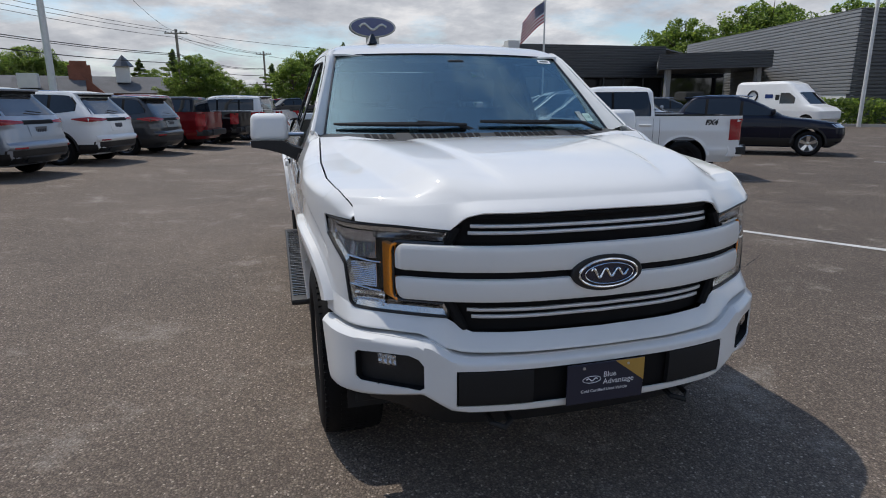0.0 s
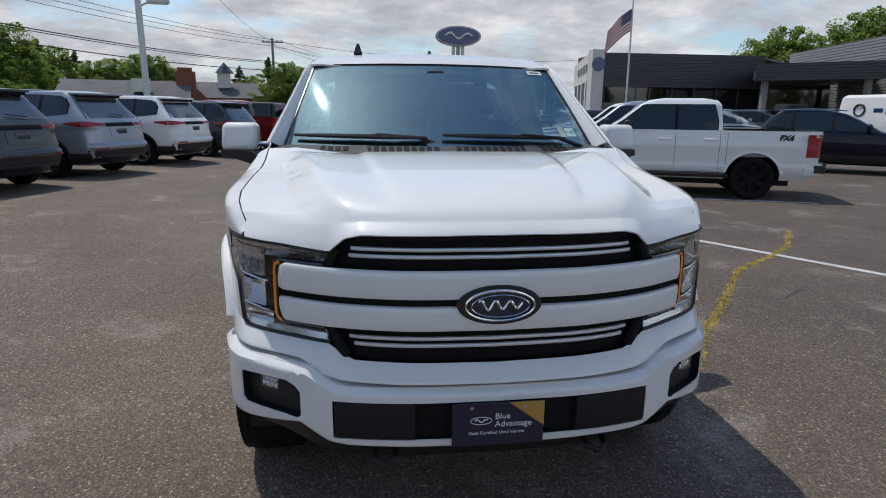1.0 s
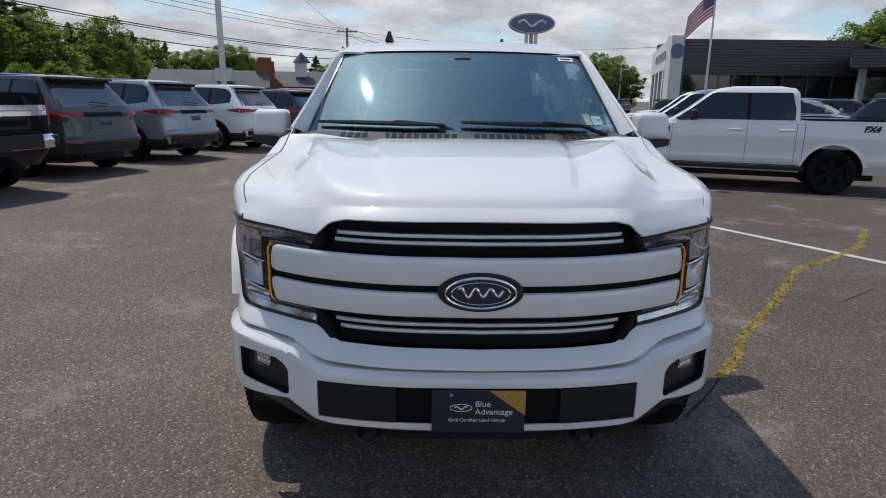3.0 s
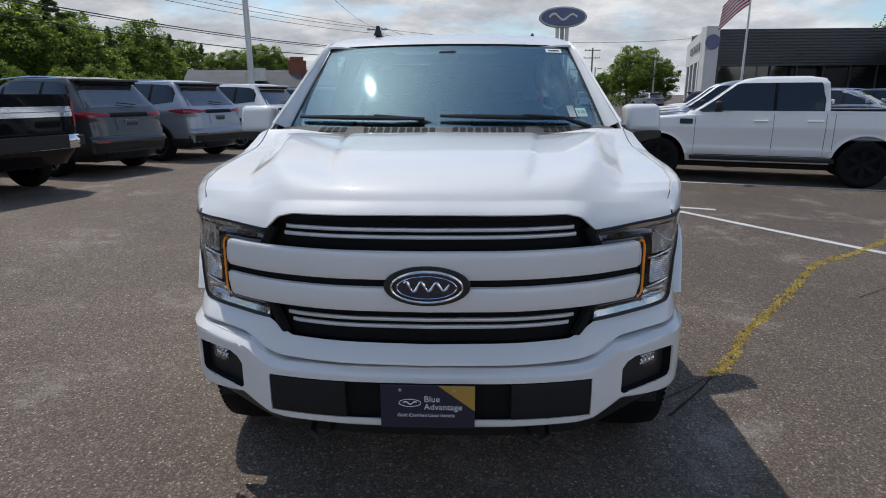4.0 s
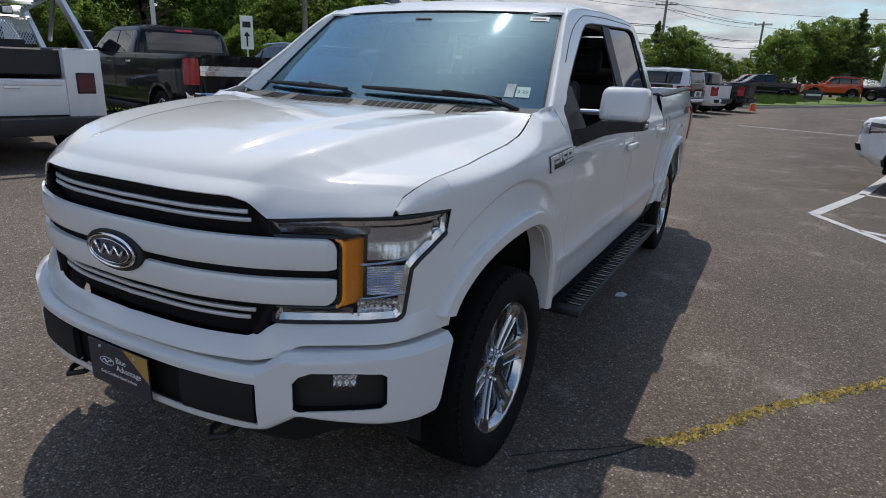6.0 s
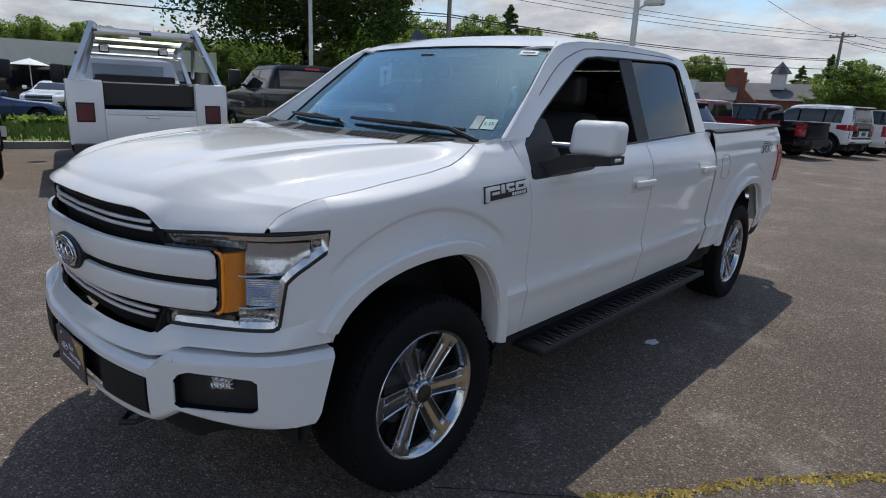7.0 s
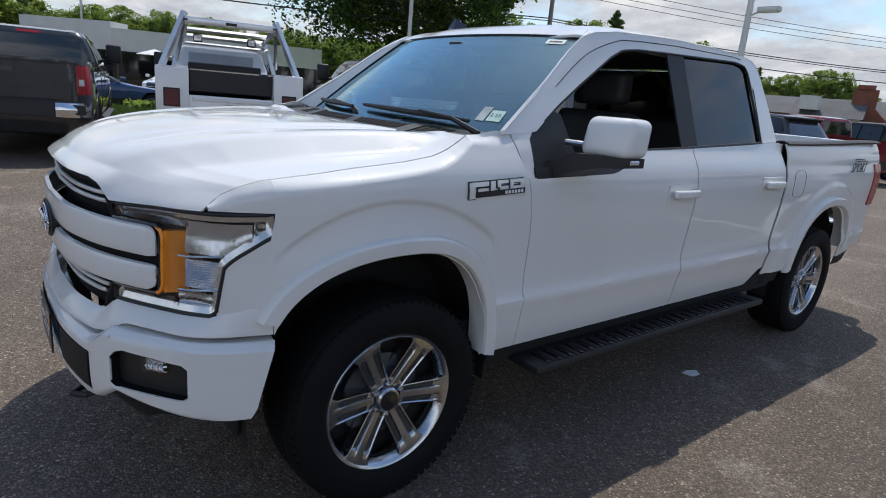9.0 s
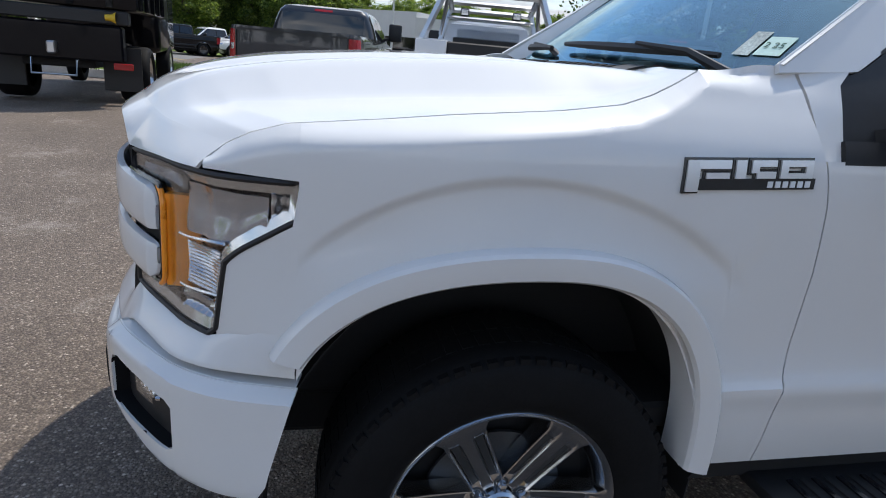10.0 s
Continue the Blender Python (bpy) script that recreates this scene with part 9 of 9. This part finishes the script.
x, y = at_polar(e7, -74.2, 49.2)
x2, y2 = at_polar(e7, -70.8, 49.2)
board = slab("sign_board", (x2, y2), (x, y), 2.75, 3.9, 0.1, M_STUCCO, shop)
for k in range(7):
    t = 0.12 + 0.11 * k
    a = Vector((x, y)).lerp(Vector((x2, y2)), t)
    b = Vector((x, y)).lerp(Vector((x2, y2)), t + 0.07)
    a, b = a + Vector((0.14, 0.0)), b + Vector((0.14, 0.0))
    slab("sign_bar", tuple(b), tuple(a), 3.35, 3.55, 0.05, M_NAVY, board)

# parasol in front of the shop
para = thing("parasol", "pale patio parasol in front of the shop", "parasol")
v, f = lathe([(2.25, 1.05), (2.42, 0.6), (2.62, 0.0)], 8, "z")
mk("canopy", v, f, M_PAPER, para, smooth=False)
v, f = tube([(0, 0, 0), (0, 0, 2.8)], 0.03, 6)
mk("pole", v, f, M_POLE, para)
para.matrix_basis = pose(*at_polar(e7, -76.8, 42), 0.1)

# ---- pylon sign, flags, poles, cables ----
pylon = thing("pylon_sign", "tall pylon with a blue oval sign with white rim", "sign")
px, py = 10.8, 71.4
for dx in (-0.55, 0.0, 0.55):
    slab("pylon_leg", (px + dx - 0.2, py), (px + dx + 0.2, py), 0, 9.4, 0.4, M_STUCCO if dx else M_METAL2, pylon)
cz, a, b = 10.25, 2.75, 1.15


def disc(name, a, b, y0, y1, mat):
    vv = [(px + a * math.cos(t), y, cz + b * math.sin(t)) for y in (y0, y1) for t in np.linspace(0, 2 * math.pi, 41)[:-1]]
    ff = [tuple(range(40)), tuple(range(79, 39, -1))] + [(i, (i + 1) % 40, 40 + (i + 1) % 40, 40 + i) for i in range(40)]
    return fix(mk(name, vv, ff, mat, pylon))


disc("sign_rim", a, b, py - 0.25, py + 0.35, M_METAL2)
disc("sign_band", a * 0.97, b * 0.94, py - 0.30, py - 0.25, M_STUCCO)
disc("sign_face", a * 0.92, b * 0.87, py - 0.34, py - 0.30, M_BLUESIGN)
v, f = tube([(px - 1.6 + 3.2 * t, py - 0.42, cz + 0.36 * math.sin(9.5 * t) * (1 - 0.3 * t)) for t in np.linspace(0, 1, 30)], [0.13 if k % 6 else 0.18 for k in range(30)], 6)
mk("sign_flourish", v, f, M_STUCCO, pylon)


def wave_flag(root, base, w, h, sway, drop):
    """A hanging striped flag: thirteen stripes and a blue corner."""
    def pt(u, t):
        return (base[0] - w * u * 0.86, base[1] + 0.22 * math.sin(5.5 * u + 2 * t) * u, base[2] - h * t - drop * u ** 1.2 - 0.06 * math.sin(7 * u + 1.5) * u)
    for k in range(13):
        u0 = 0.40 if k < 7 else 0.0
        g = np.array([[pt(u, (k + q) / 13) for q in (0, 0.5, 1)] for u in np.linspace(u0, 1, 14)])
        sheet("stripe", g, M_FLAGRED if k % 2 == 0 else M_PAPER, root, 0.004)
    g = np.array([[pt(u, 7 / 13 * q) for q in np.linspace(0, 1, 6)] for u in np.linspace(0, 0.40, 8)])
    canton = sheet("canton", g, M_FLAGBLUE, root, 0.004)
    for r in range(5):
        for c in range(6):
            x, y, z = pt(0.035 + 0.062 * c, 7 / 13 * (r + 0.5) / 5)
            part("star", rbox(x - 0.022, x + 0.022, y - 0.012, y - 0.006, z - 0.022, z + 0.022, 0, 0), M_PAPER, canton)


M_FLAGRED = speckled("red_cloth", (0.40, 0.025, 0.035), 0.8, 0.12, 40, 0.1, 0.002)
M_FLAGBLUE = speckled("navy_cloth", (0.015, 0.022, 0.09), 0.8, 0.12, 40, 0.1, 0.002)
fx, fy = at_polar((-0.15, -2.75), 23.55, 45)
flagpole = thing("flagpole", "white flagpole with a striped flag hanging from it", "flag", at=(fx, fy, 0))
v, f = tube([(0, 0, 0), (0, 0, 9.4)], [0.09, 0.05], 10)
mk("pole", v, f, M_STUCCO, flagpole)
v, f = lathe([(9.4, 0.0), (9.45, 0.10), (9.55, 0.10), (9.6, 0.0)], 10, "z")
mk("finial", v, f, M_GOLD, flagpole)
wave_flag(flagpole, (-0.06, 0, 8.45), 1.95, 1.45, 0.3, 1.45)
fx, fy = at_polar(e7, -81.9, 44)
flag2 = thing("flagpole", "flagpole with a limp flag in front of the shop", "flag", at=(fx, fy, 0))
v, f = tube([(0, 0, 0), (0, 0, 7.0)], [0.08, 0.05], 10)
mk("pole", v, f, M_STUCCO, flag2)
wave_flag(flag2, (0.06, 0, 6.8), 0.7, 1.0, 0.2, 0.9)


def lamp_post(x, y, h, lamp_z, side, label):
    root = thing("lamp_post", label, "street lamp", at=(x, y, ground_z(x, y)))
    v, f = tube([(0, 0, 0), (0, 0, h)], [0.115, 0.085], 12)
    mk("post", v, f, M_POLE, root)
    v, f = tube([(0, 0, lamp_z - 0.15), (side * 0.25, 0, lamp_z - 0.02), (side * 0.45, 0, lamp_z)], 0.035, 8)
    mk("arm", v, f, M_POLE, root)
    head = part("lamp_head", rbox(min(side * 0.30, side * 0.95), max(side * 0.30, side * 0.95), -0.17, 0.17, lamp_z - 0.02, lamp_z + 0.14, 0.04, 2), M_POLE, root)
    part("lamp_glass", rbox(min(side * 0.38, side * 0.90), max(side * 0.38, side * 0.90), -0.13, 0.13, lamp_z - 0.04, lamp_z - 0.02, 0.01, 1), M_PAPER, head)
    return root


lamp_post(-7.69, 19.04, 8.2, 4.75, 1, "pale lamp post with one head behind the parked row")
x, y = at_polar((-1.09, -2.7), 49.9, 43)
lamp_post(x, y, 9.5, 8.8, -1, "white lamp post before the ribbed hall")
x, y = at_polar(e7, -55.4, 33)
lamp_post(x, y, 9.5, 9.0, 1, "pale lamp post by the road")
for az, d, h in ((16.0, 80, 5.6), (8.7, 88, 5.2), (11.0, 96, 5.6)):
    x, y = at_polar((0.54, -2.7), az, d)
    lamp_post(x, y, h, h - 0.3, 1, "far lamp post beyond the lot")


def wood_pole(x, y, h, arms, label="weathered wooden utility pole with crossarm"):
    root = thing("utility_pole", label, "utility pole", at=(x, y, 0))
    v, f = tube([(0, 0, 0), (0, 0, h)], [0.19, 0.12], 10)
    mk("post", v, f, M_WOODPOLE, root)
    for z, w in arms:
        arm = part("crossarm", rbox(-w, w, -0.06, 0.06, z - 0.06, z + 0.06, 0.01, 1), M_WOODPOLE, root)
        for k in (-0.9, -0.4, 0.4, 0.9):
            v, f = lathe([(z + 0.06, 0.05), (z + 0.14, 0.06), (z + 0.2, 0.03), (z + 0.2, 0.0)], 8, "z", (k * w, 0, 0))
            mk("insulator", v, f, M_METAL2, arm)
    return root


POLES = [(-38, -16), (-24.33, 27.6), (-10.2, 66.4), (-2, 92)]
for i, (x, y) in enumerate(POLES):
    wood_pole(x, y, 9.0, ((8.6, 1.1),) if i > 0 else ((8.4, 1.0), (7.2, 0.7)))
for az, d, h in ((10.3, 105, 9.0), (9.3, 135, 9.5), (13.0, 120, 7.0), (-0.4, 118, 5.8), (-2.6, 110, 5.2)):
    x, y = at_polar((1.4, -2.2), az, d)
    wood_pole(x, y, h, ((h - 0.4, 1.3), (h - 1.6, 1.3)), "far wooden utility pole with two crossarms")


def cable(name, a, b, sag, radius):
    pts = []
    for t in np.linspace(0, 1, 14):
        p = Vector(a).lerp(Vector(b), t)
        p.z -= sag * 4 * t * (1 - t)
        pts.append(p)
    v, f = tube(pts, radius, 5)
    return tagged(mk(name, v, f, M_WIRE), "black overhead cable sagging between poles", "cable", "overhead cables")


for (xa, ya), (xb, yb) in zip(POLES, POLES[1:]):
    for dz, dx, rad in ((8.75, -0.9, 0.018), (8.75, 0.9, 0.018), (8.2, 0.0, 0.018), (6.6, 0, 0.034), (6.45, 0.1, 0.026), (5.7, 0, 0.034)):
        cable("overhead_cable", (xa + dx, ya, dz), (xb + dx, yb, dz), 0.5, rad)
cable("overhead_cable", (-10.2, 66.4, 8.75), (30, 80, 8.6), 1.0, 0.02)
cable("overhead_cable", (-10.2, 66.4, 8.2), (22, 118, 8.6), 1.0, 0.02)
cable("overhead_cable", (-10.2, 66.4, 8.75), (-7.69, 19.04, 8.1), 0.8, 0.012)
cable("overhead_cable", (-7.69, 19.04, 8.1), (-31.5, 6.5, 8.5), 0.6, 0.012)

# traffic cone and small signs
cone = thing("traffic_cone", "orange traffic cone with a pale band on the kerb", "cone", at=(0.55, 33.6, 0.0))
v, f = lathe([(0.0, 0.0), (0.03, 0.17), (0.7, 0.035), (0.71, 0.0)], 16, "z")
mk("cone_body", v, f, principled("orange_plastic", (0.75, 0.13, 0.02), 0.5), cone)
v, f = lathe([(0.38, 0.108), (0.50, 0.082), (0.5, 0.0)], 16, "z")
mk("band", v, f, M_PAPER, cone)
part("base", rbox(-0.2, 0.2, -0.2, 0.2, 0, 0.03, 0.01, 1), principled("orange_base", (0.75, 0.13, 0.02), 0.5), cone)
board = thing("yard_sign", "small dark board sign on the island grass", "sign", at=(3.6, 46, 0.19))
part("panel", rbox(-0.55, 0.55, -0.03, 0.03, 0.25, 0.85, 0.01, 1), M_CHARCOAL, board)
part("printed_bar", rbox(-0.42, 0.42, -0.036, -0.03, 0.5, 0.62, 0, 0), M_STUCCO, board)
for x in (-0.4, 0.4):
    part("stake", rbox(x - 0.03, x + 0.03, -0.02, 0.02, -0.05, 0.3, 0, 0), M_WOODPOLE, board)
x, y = at_polar((1.4, -2.2), -45.4, 24)
arrow = thing("road_sign", "white arrow sign on a post beside the road", "sign", at=(x, y, 0.1))
v, f = tube([(0, 0, 0), (0, 0, 2.9)], 0.03, 6)
mk("post", v, f, M_POLE, arrow)
pan = part("panel", rbox(-0.22, 0.22, -0.05, -0.03, 1.8, 2.95, 0.005, 1), M_PAPER, arrow)
v, f = prism([(-0.03, 1.9), (0.03, 1.9), (0.03, 2.25), (0.12, 2.25), (0.0, 2.42), (-0.12, 2.25), (-0.03, 2.25)], 0.006, lambda a, b, d: (a, -0.052 - d, b))
fix(mk("arrow", v, f, M_BLACK, pan))
part("printed_bar", rbox(-0.14, 0.14, -0.056, -0.05, 2.55, 2.75, 0, 0), M_BLACK, pan)
arrow.rotation_euler = (0, 0, radians(45))
